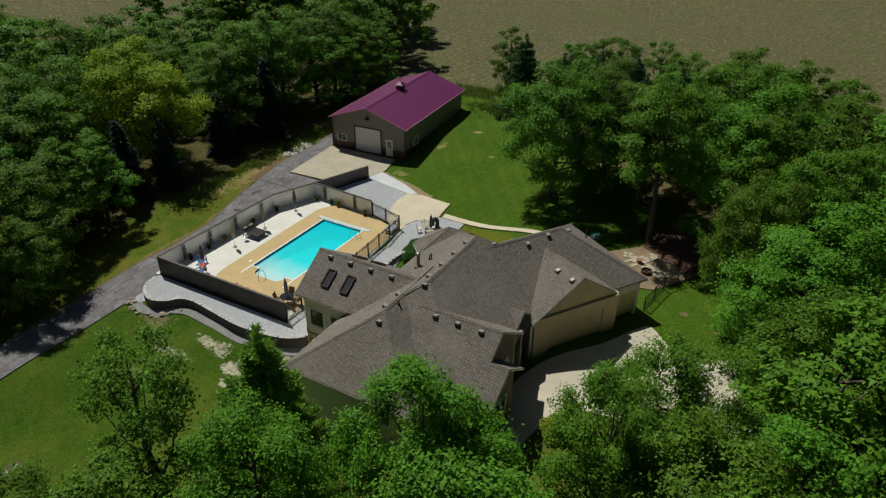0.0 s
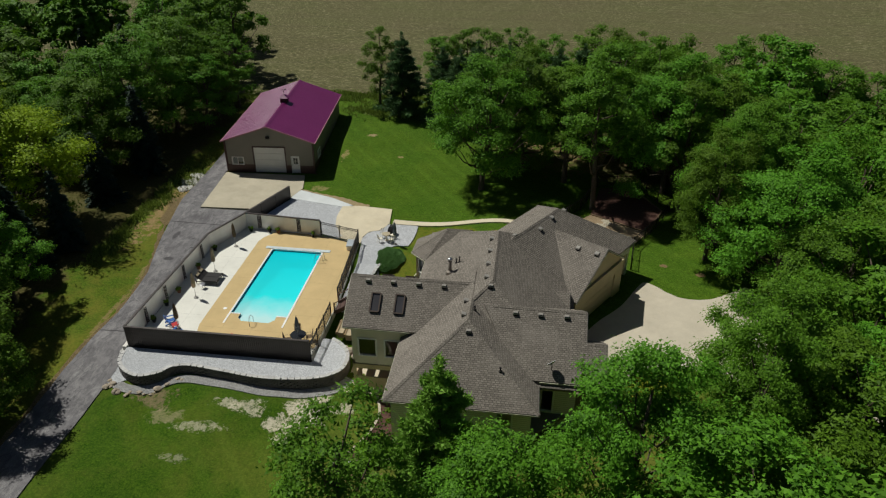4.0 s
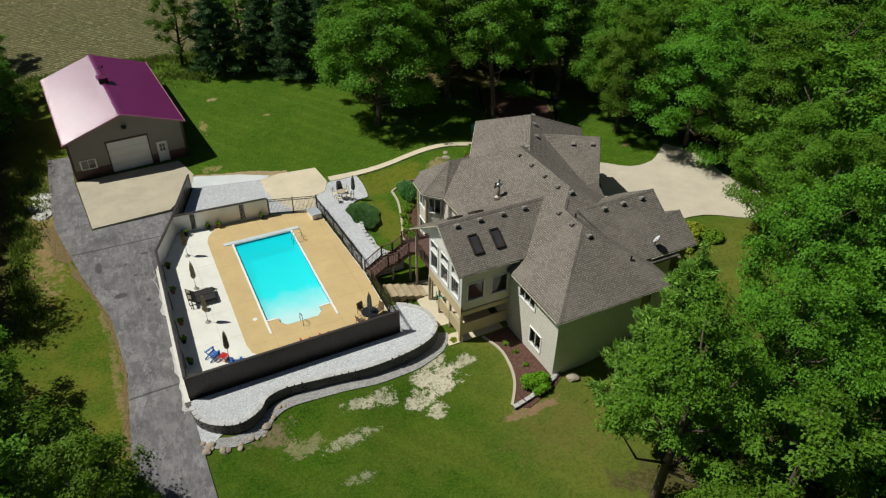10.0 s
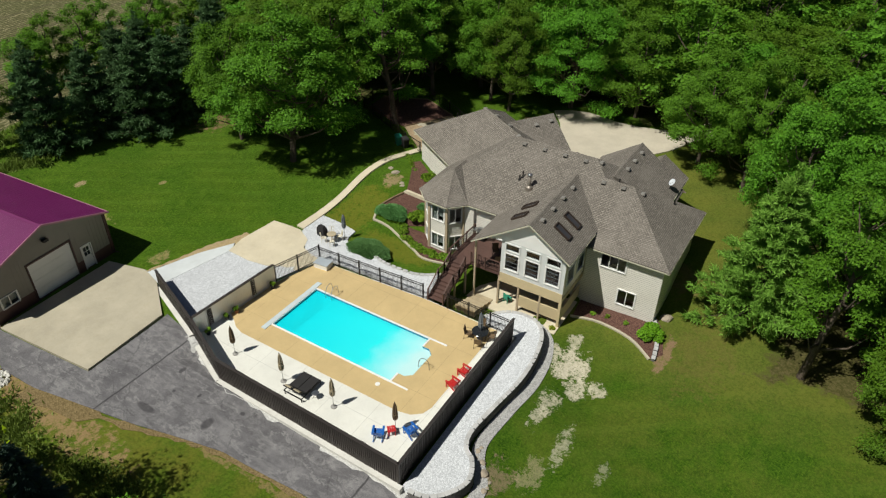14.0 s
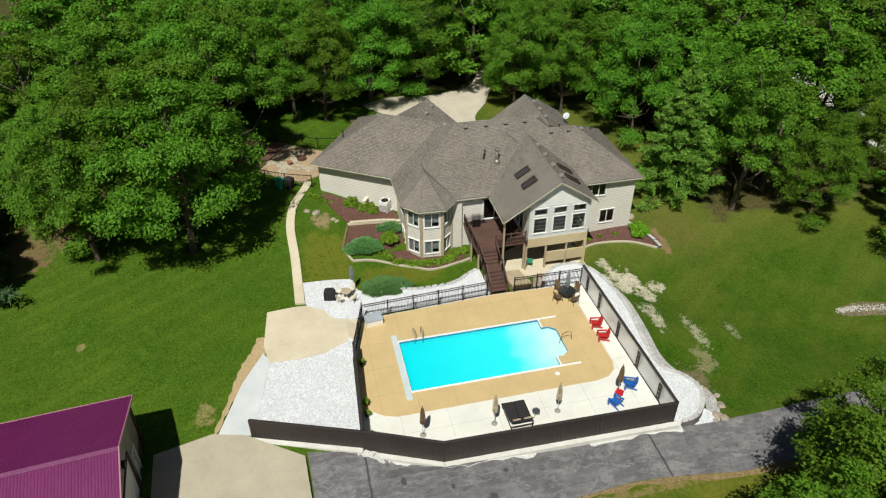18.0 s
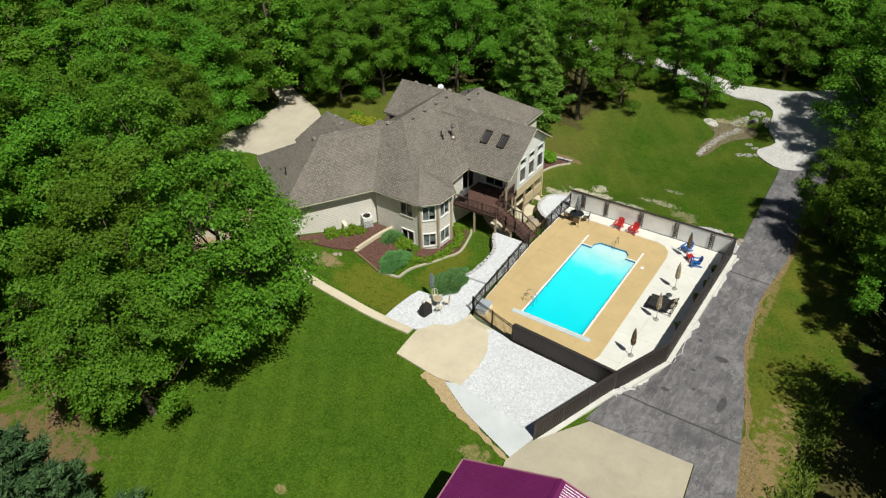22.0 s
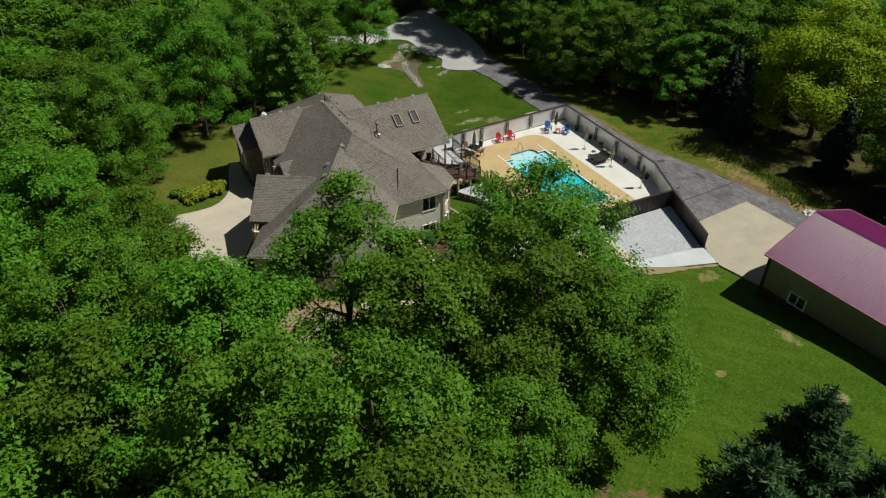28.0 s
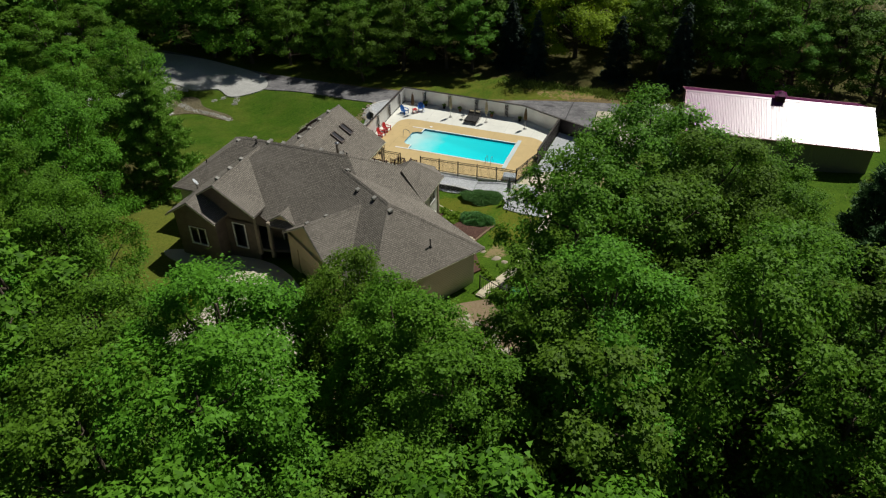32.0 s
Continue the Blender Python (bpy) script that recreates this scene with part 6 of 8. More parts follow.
for p, q in zip(dense, dense[1:]):
    d = Vector(q) - Vector(p)
    acc += d.length
    if acc >= 0.405:
        acc = 0.0
        spots.append((q[0], q[1], math.degrees(math.atan2(d.y, d.x))))
for i, (x, y, turn) in enumerate(spots):
    low = ground(x + 0.5 * math.sin(radians(turn)), y - 0.5 * math.cos(radians(turn)))
    n = max(2, min(9, int((TERRACE_Z + 0.02 - low) / 0.15) + 1))
    for k in range(n):
        ob = part("block", blk, None, wall_thing)
        off = 0.2 if k % 2 else 0.0
        ob.matrix_basis = pose(x + off * math.cos(radians(turn)) - k * 0.0, y + off * math.sin(radians(turn)), TERRACE_Z - 0.02 - 0.15 * (k + 1), 0, 0, turn + rnd.uniform(-2, 2))
    ob = part("cap_block", capm, None, wall_thing)
    ob.matrix_basis = pose(x, y, TERRACE_Z - 0.02, 0, 0, turn + rnd.uniform(-1.5, 1.5))


# low curved block wall that holds the gravel strip above the garden lawn
strip_wall = thing("retaining_wall", "low curved grey block wall beside the gravel strip", "retaining wall", kind="structure")
strip_line = curve([(8.35, 4.0), (8.1, 3.0), (8.05, 1.6), (8.15, 0.1), (8.5, -0.8), (9.0, -1.5), (9.5, -2.5)], 8)
setting("gravel_bed_strip", Shape().prism([(6.2, 3.9)] + strip_line + [(9.4, -2.6), (6.3, -2.6)], -0.9, 0.02), GRAVEL, "white gravel strip behind the low block wall", "gravel bed")
acc = 0.4
for p, q in zip(strip_line, strip_line[1:]):
    d = Vector(q) - Vector(p)
    acc += d.length
    if acc >= 0.40:
        acc = 0.0
        turn = math.degrees(math.atan2(d.y, d.x))
        for k in range(6):
            part("block", blk, None, strip_wall).matrix_basis = pose(q[0], q[1] + (0.2 if k % 2 else 0), -0.13 - 0.15 * k, 0, 0, turn + 180 + rnd.uniform(-2, 2))
        part("cap_block", capm, None, strip_wall).matrix_basis = pose(q[0], q[1], 0.02, 0, 0, turn + 180 + rnd.uniform(-2, 2))


# ---- deck and stairs of the house ----
deck = thing("deck", "brown raised wooden deck with black-brown railings", "deck")
part("joist_frame", box(9.4, -4.1, 1.45, 13.8, -2.4, 1.66), DECKWOOD, deck)
part("joist_frame", box(10.0, -6.7, 1.45, 13.8, -4.1, 1.66), DECKWOOD, deck)
k = 0
x = 9.35
while x < 13.7:
    ylo = -4.05 if x < 9.95 else -6.7
    part("deck_board", box(x, ylo, 1.66, x + 0.137, -2.35, 1.70 + 0.002 * (k % 3)), DECKWOOD, deck)
    x += 0.143
    k += 1
for px, py in ((9.45, -2.5), (9.45, -3.95), (11.6, -2.5), (10.1, -6.6)):
    part("post", box(px - 0.07, py - 0.07, ground(px, py) - 0.2, px + 0.07, py + 0.07, 1.5), CORNER, deck)
part("roof_post", box(9.62, -4.72, ground(9.7, -4.7) - 0.2, 9.76, -4.58, 4.25), CORNER, deck, "tall post carrying the roof corner")


def railing(parent, a, b, h=0.95, step=0.13):
    a, b = Vector(a), Vector(b)
    L = (b - a).length
    up = Vector((0, 0, 1))
    part("rail", Shape().beam(a + up * h, b + up * h, 0.09, 0.05), DECKWOOD, parent)
    part("rail", Shape().beam(a + up * 0.12, b + up * 0.12, 0.05, 0.05), DECKWOOD, parent)
    n = max(1, round(L / 1.4))
    for i in range(n + 1):
        p = a.lerp(b, i / n)
        part("rail_post", Shape().beam(p - up * 0.1, p + up * (h + 0.08), 0.09, up=(1, 0, 0)), DECKWOOD, parent)
    s = Shape()
    m = int(L / step)
    for i in range(1, m):
        p = a.lerp(b, i / m)
        s.beam(p + up * 0.1, p + up * h, 0.022, up=(1, 0, 0))
    part("baluster_row", s, IRON, parent)


railing(deck, (13.6, -2.42, 1.7), (9.4, -2.42, 1.7))
railing(deck, (10.0, -4.1, 1.7), (10.0, -6.6, 1.7))
stairs = thing("stairs", "brown wooden stairs from the deck down to the pool", "stairs")
z, x = 1.70, 9.35
levels = []
for i in range(9):
    run = 0.95 if i == 3 else 0.275
    z -= 1.70 / 10
    levels.append((x - run, x, z))
    part("tread", box(x - run - 0.02, -3.92, z - 0.045, x, -2.62, z), DECKWOOD, stairs)
    part("riser", box(x - 0.02, -3.9, z, x, -2.64, z + 0.125), DECKWOOD, stairs)
    x -= run
foot = x
for y in (-3.94, -2.6):
    part("stringer", Shape().beam((9.35, y, 1.5), (8.5, y, 0.98), 0.05, 0.28).beam((8.5, y, 0.98), (7.5, y, 0.85), 0.05, 0.26).beam((7.5, y, 0.85), (foot, y, -0.02), 0.05, 0.28), DECKWOOD, stairs)
    railing(stairs, (9.35, y, 1.62), (8.5, y, 1.1), 0.92)
    railing(stairs, (8.5, y, 1.04), (7.6, y, 1.02), 0.92)
    railing(stairs, (7.6, y, 0.98), (foot - 0.05, y, 0.02), 0.92)
for px in (8.0,):
    for y in (-3.85, -2.7):
        part("post", box(px - 0.06, y - 0.06, -0.6, px + 0.06, y + 0.06, 0.9), CORNER, stairs)
# timber steps from the lower porch up to the pool level
for i in range(5):
    st = thing("timber_step", "broad landscape timber step with tan soil infill", "garden step", "timber steps")
    sx = 6.9 + i * 0.62
    zt = -0.16 - i * 0.2
    part("timber", box(sx - 0.09, -6.3, zt - 0.25, sx + 0.09, -4.6, zt), plain("tan_timber", (0.36, 0.26, 0.14), 0.85, 0, 0.3), st)
    part("infill", box(sx + 0.09, -6.25, zt - 0.6, sx + 0.55, -4.65, zt - 0.08), plain("tan_fill", (0.42, 0.34, 0.22), 0.9, 0, 0.3, 6, 0.3), st)


# ---- furniture ----
def umbrella(x, y, cloth, h=2.5, base_z=0.012, colour="brown"):
    th = thing("patio_umbrella", "closed %s canvas umbrella on a weighted stand" % colour, "umbrella", "closed umbrellas", at=pose(x, y, base_z, 0, 0, random.Random(x).uniform(0, 90)))
    part("stand", Shape().lathe([(0.20, 0.0), (0.20, 0.03), (0.09, 0.06), (0.035, 0.1), (0.035, 0.3)], 16), plain("stand_grey", (0.30, 0.29, 0.27), 0.7), th)
    part("pole", Shape().tube([(0, 0, 0.1), (0, 0, h + 0.05)], 0.022, 8), STEEL, th)
    s = Shape()
    rows = [(1.0, 0.05), (1.08, 0.13), (1.3, 0.165), (1.55, 0.15), (1.8, 0.14), (2.1, 0.115), (h - 0.08, 0.06), (h, 0.02)]
    n = 16
    for z, r in rows:
        s.v += [(r * (1.18 if k % 2 else 0.72) * math.cos(k * math.tau / n), r * (1.18 if k % 2 else 0.72) * math.sin(k * math.tau / n), z) for k in range(n)]
    for i in range(len(rows) - 1):
        s.f += [(i * n + k, i * n + (k + 1) % n, (i + 1) * n + (k + 1) % n, (i + 1) * n + k) for k in range(n)]
    s.f.append(tuple(range((len(rows) - 1) * n, len(rows) * n)))
    part("canopy", s, cloth, th)
    part("strap", Shape().lathe([(0.17, 1.48), (0.18, 1.5), (0.18, 1.56), (0.17, 1.58)], 12), cloth, th)
    part("finial", Shape().lathe([(0.02, h), (0.035, h + 0.05), (0.01, h + 0.1)], 8), IRON, th)


umbrella(-6.1, 5.35, BROWN_CLOTH)
umbrella(-6.25, 0.8, BEIGE_CLOTH, colour="beige")
umbrella(-6.2, -3.42, BEIGE_CLOTH, colour="beige")
umbrella(-5.65, -7.85, BROWN_CLOTH)


def adirondack(x, y, turn, mat, colour):
    th = thing("adirondack_chair", "%s slatted plastic garden chair on the pool deck" % colour, "chair", colour + " garden chairs", at=pose(x, y, 0.003, 0, 0, turn))
    for i in range(5):
        part("seat_slat", box(-0.26, -0.26 + i * 0.105, 0, 0.26, -0.17 + i * 0.105, 0.022).move(pose(0, 0, 0.34, -12, 0, 0)), mat, th)
    for i in range(5):
        u = -0.22 + i * 0.11
        top = 0.72 - abs(i - 2) * 0.05
        part("back_slat", box(u - 0.048, 0, 0, u + 0.048, 0.022, top).move(pose(0, 0.24, 0.26, -22, 0, 0)), mat, th)
    part("back_brace", box(-0.27, 0.02, 0.36, 0.27, 0.05, 0.43).move(pose(0, 0.24, 0.26, -22, 0, 0)), mat, th)
    for sx in (-0.31, 0.31):
        part("arm", box(sx - 0.07, -0.34, 0.55, sx + 0.07, 0.38, 0.575), mat, th)
        part("front_leg", box(sx - 0.02, -0.32, 0.0, sx + 0.02, -0.22, 0.55), mat, th)
        part("back_leg", Shape().beam((sx * 0.86, -0.3, 0.36), (sx * 0.86, 0.52, 0.05), 0.035, 0.11), mat, th)


adirondack(0.75, -8.95, 172, RED, "red")
adirondack(-0.62, -8.9, 168, RED, "red")
adirondack(-6.55, -7.2, 118, BLUE, "blue")
adirondack(-5.35, -8.75, 160, BLUE, "blue")
tb = thing("side_table", "small red plastic side table between blue chairs", "table", at=pose(-5.95, -7.75, 0.003, 0, 0, 45))
for i in range(4):
    part("tabletop_slat", box(-0.25, -0.25 + i * 0.128, 0.40, 0.25, -0.14 + i * 0.128, 0.425), RED, tb)
for sx in (-0.2, 0.2):
    for sy in (-0.2, 0.2):
        part("leg", box(sx - 0.025, sy - 0.025, 0, sx + 0.025, sy + 0.025, 0.4), RED, tb)

lg = thing("double_lounger", "wide black double sun lounger with a raised canopy back", "sun lounger", at=pose(-6.1, -0.75, 0.003, 0, 0, 90))
for sx in (-0.36, 0.36):
    part("cushion", box(sx - 0.34, -0.95, 0.36, sx + 0.34, 0.42, 0.44), BLACK, lg, "black mesh cushion")
    part("backrest", box(-0.34, 0, 0, 0.34, 0.75, 0.06).move(pose(sx, 0.42, 0.38, 38, 0, 0)), BLACK, lg)
    part("pillow", box(-0.24, 0.5, 0.06, 0.24, 0.7, 0.13).move(pose(sx, 0.42, 0.38, 38, 0, 0)), BEIGE_CLOTH, lg)
part("frame", Shape().beam((-0.74, -1.0, 0.33), (-0.74, 0.95, 0.33), 0.05).beam((0.74, -1.0, 0.33), (0.74, 0.95, 0.33), 0.05).beam((-0.74, -1.0, 0.33), (0.74, -1.0, 0.33), 0.05).beam((-0.74, 0.95, 0.33), (0.74, 0.95, 0.33), 0.05), IRON, lg)
for sx in (-0.7, 0.7):
    for sy in (-0.95, 0.9):
        part("leg", box(sx - 0.025, sy - 0.025, 0, sx + 0.025, sy + 0.025, 0.33), IRON, lg)
wt = thing("wire_table", "small round wire side table on the pale deck", "table", at=pose(-6.2, -1.95, 0.003))
part("tabletop", Shape().lathe([(0.24, 0.42), (0.25, 0.44), (0.22, 0.45)], 14), STEEL, wt)
for a in (0.3, 2.4, 4.5):
    part("leg", Shape().tube([(0.2 * math.cos(a), 0.2 * math.sin(a), 0.42), (0.08 * math.cos(a), 0.08 * math.sin(a), 0.2), (0.24 * math.cos(a), 0.24 * math.sin(a), 0)], 0.012, 5), IRON, wt)


def mesh_chair(x, y, turn, z=0.015):
    th = thing("patio_chair", "dark metal patio chair with a beige sling seat", "chair", "chairs round the patio table", at=pose(x, y, z, 0, 0, turn))
    part("seat", box(-0.23, -0.24, 0.40, 0.23, 0.22, 0.43), BROWN_CLOTH, th)
    part("backrest", box(-0.23, 0, 0, 0.23, 0.03, 0.52).move(pose(0, 0.2, 0.43, -12, 0, 0)), BROWN_CLOTH, th)
    for sx in (-0.26, 0.26):
        part("leg", Shape().tube([(sx, -0.26, 0), (sx, -0.22, 0.62), (sx, 0.18, 0.64)], 0.016, 6), IRON, th)
        part("leg", Shape().tube([(sx, 0.3, 0), (sx, 0.2, 0.42), (sx, 0.32, 0.95)], 0.016, 6), IRON, th)


tx, ty = 4.4, -8.15
tab = thing("patio_table", "round dark glass patio table with black legs", "table", at=pose(tx, ty, 0.012))
part("tabletop", Shape().lathe([(0.6, 0.70), (0.62, 0.715), (0.6, 0.73)], 24), plain("smoked_glass", (0.02, 0.022, 0.024), 0.12, 0, 0.1, 3, 0, 0.7), tab)
for a in range(4):
    part("leg", Shape().tube([(0.5 * math.cos(a * 1.57), 0.5 * math.sin(a * 1.57), 0.7), (0.42 * math.cos(a * 1.57), 0.42 * math.sin(a * 1.57), 0.0)], 0.02, 6), IRON, tab)
for a in (20, 110, 200, 290):
    mesh_chair(tx + 0.85 * math.cos(radians(a)), ty + 0.85 * math.sin(radians(a)), a - 90)
umbrella(tx, ty, GREY_CLOTH, 2.45, colour="dark grey")



def shrub_mesh(seed, mat, rx=1.0, ry=1.0, h=1.0, count=2200, size=0.09, clumps=26):
    rng = np.random.default_rng(seed)
    cs, rs = [], []
    for k in range(clumps):
        a, f = rng.random() * 6.283, math.sqrt(rng.random()) * 0.8
        cs.append((rx * f * math.cos(a), ry * f * math.sin(a), h * (0.25 + 0.5 * rng.random()) * (1 - 0.4 * f)))
        rs.append(min(rx, ry, h) * (0.22 + 0.14 * rng.random()))
    return cs, rs, count, size, mat


def planter(x, y, big=1.0):
    th = thing("potted_plant", "small leafy plant in a dark pot by the fence", "potted plant", "potted plants", at=pose(x, y, 0.003))
    part("pot", Shape().lathe([(0.13, 0), (0.19, 0.28), (0.21, 0.30), (0.18, 0.31)], 14), IRON if big < 1 else POT, th)
    cs, rs, n, size, mat = shrub_mesh(int(x * 7 + y * 13) % 999, SHRUB, 0.28 * big, 0.28 * big, 0.5 * big, 260, 0.07, 9)
    cs = [(a, b, c + 0.28) for a, b, c in cs]
    part("foliage", triangles("foliage", leaf_clumps(np.random.default_rng(3), cs, rs, n, size), mat), None, th)


# ---- trees ----
def leaf_cloud(rng, lobes, count, size, core=0.22, sprigs=13, airy=1.0):
    """Leaves in sprigs over flattened lobes, with large inner leaves that close the lobes: arrays of triangle corners."""
    cen = np.array([c for c, _, _ in lobes])
    rad = np.array([q for _, q, _ in lobes])
    out = np.array([o for _, _, o in lobes])
    n = len(cen)
    # sprigs over the upper and outer side of each lobe
    d = rng.normal(size=(n, sprigs, 3)) * 0.62 + out[:, None] * 0.55 + np.array([0, 0, 0.48])
    d /= np.linalg.norm(d, axis=2)[:, :, None]
    reach = 0.74 + 0.36 * rng.random((n, sprigs))
    sp = (cen[:, None] + d * (rad[:, None] * reach)[:, :, None] * np.array([1, 1, 0.60])).reshape(-1, 3)
    sd = d.reshape(-1, 3)
    sr = np.repeat(rad, sprigs) * (0.32 + 0.16 * rng.random(n * sprigs))
    inner = int(count * core)
    w = sr ** 2
    pick = rng.choice(len(sp), count - inner, p=w / w.sum())
    pos = sp[pick] + rng.normal(size=(count - inner, 3)) * (sr[pick] * 0.62 * airy)[:, None] * np.array([1, 1, 0.5])
    nrm = sd[pick] * 0.60 + np.array([0, 0, 0.55]) + rng.normal(size=pos.shape) * 0.30
    s = size * (0.6 + 0.8 * rng.random(count - inner))
    k = rng.choice(n, inner, p=rad ** 2 / np.sum(rad ** 2))
    pos = np.concatenate([pos, cen[k] + rng.normal(size=(inner, 3)) * (rad[k] * 0.30)[:, None] * np.array([1, 1, 0.6])])
    nrm = np.concatenate([nrm, rng.normal(size=(inner, 3)) * 0.6 + np.array([0, 0, 0.5]) + out[k] * 0.3])
    s = np.concatenate([s, size * (1.1 + 0.7 * rng.random(inner))])[:, None]
    nrm /= np.linalg.norm(nrm, axis=1)[:, None]
    t = np.cross(nrm, rng.normal(size=nrm.shape))
    t /= np.linalg.norm(t, axis=1)[:, None] + 1e-9
    b = np.cross(nrm, t)
    tri = np.stack([pos + t * s, pos - t * s * 0.6 + b * s * 0.62, pos - t * s * 0.6 - b * s * 0.62], 1)
    tri[:, 1:] -= nrm[:, None] * s[:, None] * 0.18
    return tri


def leaf_clumps(rng, centres, radii, count, size, flat=0.55, squash=0.8):
    """Small leaves on and inside round clumps: arrays of triangle corners."""
    centres, radii = np.array(centres), np.array(radii)
    pick = rng.choice(len(centres), count, p=radii ** 2 / np.sum(radii ** 2))
    d = rng.normal(size=(count, 3))
    d[:, 2] = np.where(d[:, 2] < -0.2, d[:, 2] * 0.5, d[:, 2]) + 0.25
    d /= np.linalg.norm(d, axis=1)[:, None]
    r = radii[pick] * (0.35 + 0.85 * rng.random(count) ** 0.7)
    pos = centres[pick] + d * r[:, None] * np.array([1, 1, squash])
    nrm = d * 0.75 + rng.normal(size=(count, 3)) * flat + np.array([0, 0, 0.45])
    nrm /= np.linalg.norm(nrm, axis=1)[:, None]
    t = np.cross(nrm, rng.normal(size=(count, 3)))
    t /= np.linalg.norm(t, axis=1)[:, None] + 1e-9
    b = np.cross(nrm, t)
    s = size * (0.6 + 0.8 * rng.random(count))[:, None]
    tri = np.stack([pos + t * s, pos - t * s * 0.55 + b * s * 0.62, pos - t * s * 0.55 - b * s * 0.62], 1)
    tri[:, 1:] -= nrm[:, None] * s[:, None] * 0.15
    return tri


def triangles(name, tri, material):
    me = bpy.data.meshes.new(name)
    n = len(tri)
    me.vertices.add(n * 3)
    me.vertices.foreach_set("co", tri.astype(np.float32).ravel())
    me.loops.add(n * 3)
    me.loops.foreach_set("vertex_index", np.arange(n * 3, dtype=np.int32))
    me.polygons.add(n)
    me.polygons.foreach_set("loop_start", np.arange(0, n * 3, 3, dtype=np.int32))
    me.materials.append(material)
    me.update(calc_edges=True)
    return me


def oak_form(seed, h, r, stem=0.05, lobes=34):
    """Lobes (centre, radius, way outwards) of a domed crown of height h and radius r, and the limbs that carry them."""
    rng = np.random.default_rng(seed)
    low = h * stem
    mid, half = low + (h - low) * 0.45, (h - low) * 0.53
    lean = rng.normal(size=2) * 0.035 * h
    t0 = 0.016 * h + 0.05
    ph = rng.random(3) * 6.283
    stem_line = [np.array([0, 0, -0.4]), np.array([0, 0, 0.25]), np.array([lean[0] * 0.3, lean[1] * 0.3, 0.22 * h]), np.array([lean[0], lean[1], 0.48 * h]), np.array([lean[0] * 0.7, lean[1] * 0.7, 0.80 * h])]
    limbs = Shape().tube([tuple(p) for p in stem_line], [t0 * 1.6, t0 * 1.15, t0, t0 * 0.6, t0 * 0.18], 7)
    rows = []
    for k in range(lobes):
        a = k * 2.399 + rng.normal() * 0.22
        up = min(0.97, -0.62 + 1.60 * (k + 0.5) / lobes + rng.normal() * 0.05)
        wide = r * (1 - abs(up) ** 2.2) ** 0.5 * (1.04 - 0.24 * max(0.0, up)) * (1 + 0.13 * math.sin(2 * a + ph[0]) + 0.10 * math.sin(3 * a + ph[1]))
        f = 0.60 + 0.33 * rng.random() ** 0.8
        c = np.array([math.cos(a) * wide * f + lean[0] * 0.5, math.sin(a) * wide * f + lean[1] * 0.5, mid + half * up * (f + 0.06) * (1 + 0.08 * math.sin(a * 2 + ph[2]))])
        out = np.array([math.cos(a) * math.sqrt(1 - up * up), math.sin(a) * math.sqrt(1 - up * up), up])
        rows.append((c, r * (0.20 + 0.11 * rng.random()), out))
        if k % 2 == 0:
            z = min(0.72 * h, max(0.15 * h, c[2] - 0.55 * wide * f - 0.08 * h))
            g = z / (0.8 * h)
            start = np.array([lean[0] * min(1, g * 1.3), lean[1] * min(1, g * 1.3), z])
            bend = start * 0.5 + c * 0.5 + np.array([0, 0, -0.05 * h]) + rng.normal(size=3) * 0.25
            limbs.tube([tuple(start), tuple(bend), tuple(c)], [t0 * 0.45, t0 * 0.28, 0.02], 4)
    for k in range(5):
        a = k * 1.257 + ph[0]
        rows.append((np.array([math.cos(a) * r * 0.34, math.sin(a) * r * 0.34, mid + half * rng.uniform(-0.35, 0.35)]), r * 0.30, np.array([0, 0, 1.0])))
    return rows, limbs


def broadleaf(seed, h, r, count, size, material=None, lobes=34, stem=0.05, core=0.22, airy=1.0):
    rows, limbs = oak_form(seed, h, r, stem, lobes)
    rng = np.random.default_rng(seed + 500)
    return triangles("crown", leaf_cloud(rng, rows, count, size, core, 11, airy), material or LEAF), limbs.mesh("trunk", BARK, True)


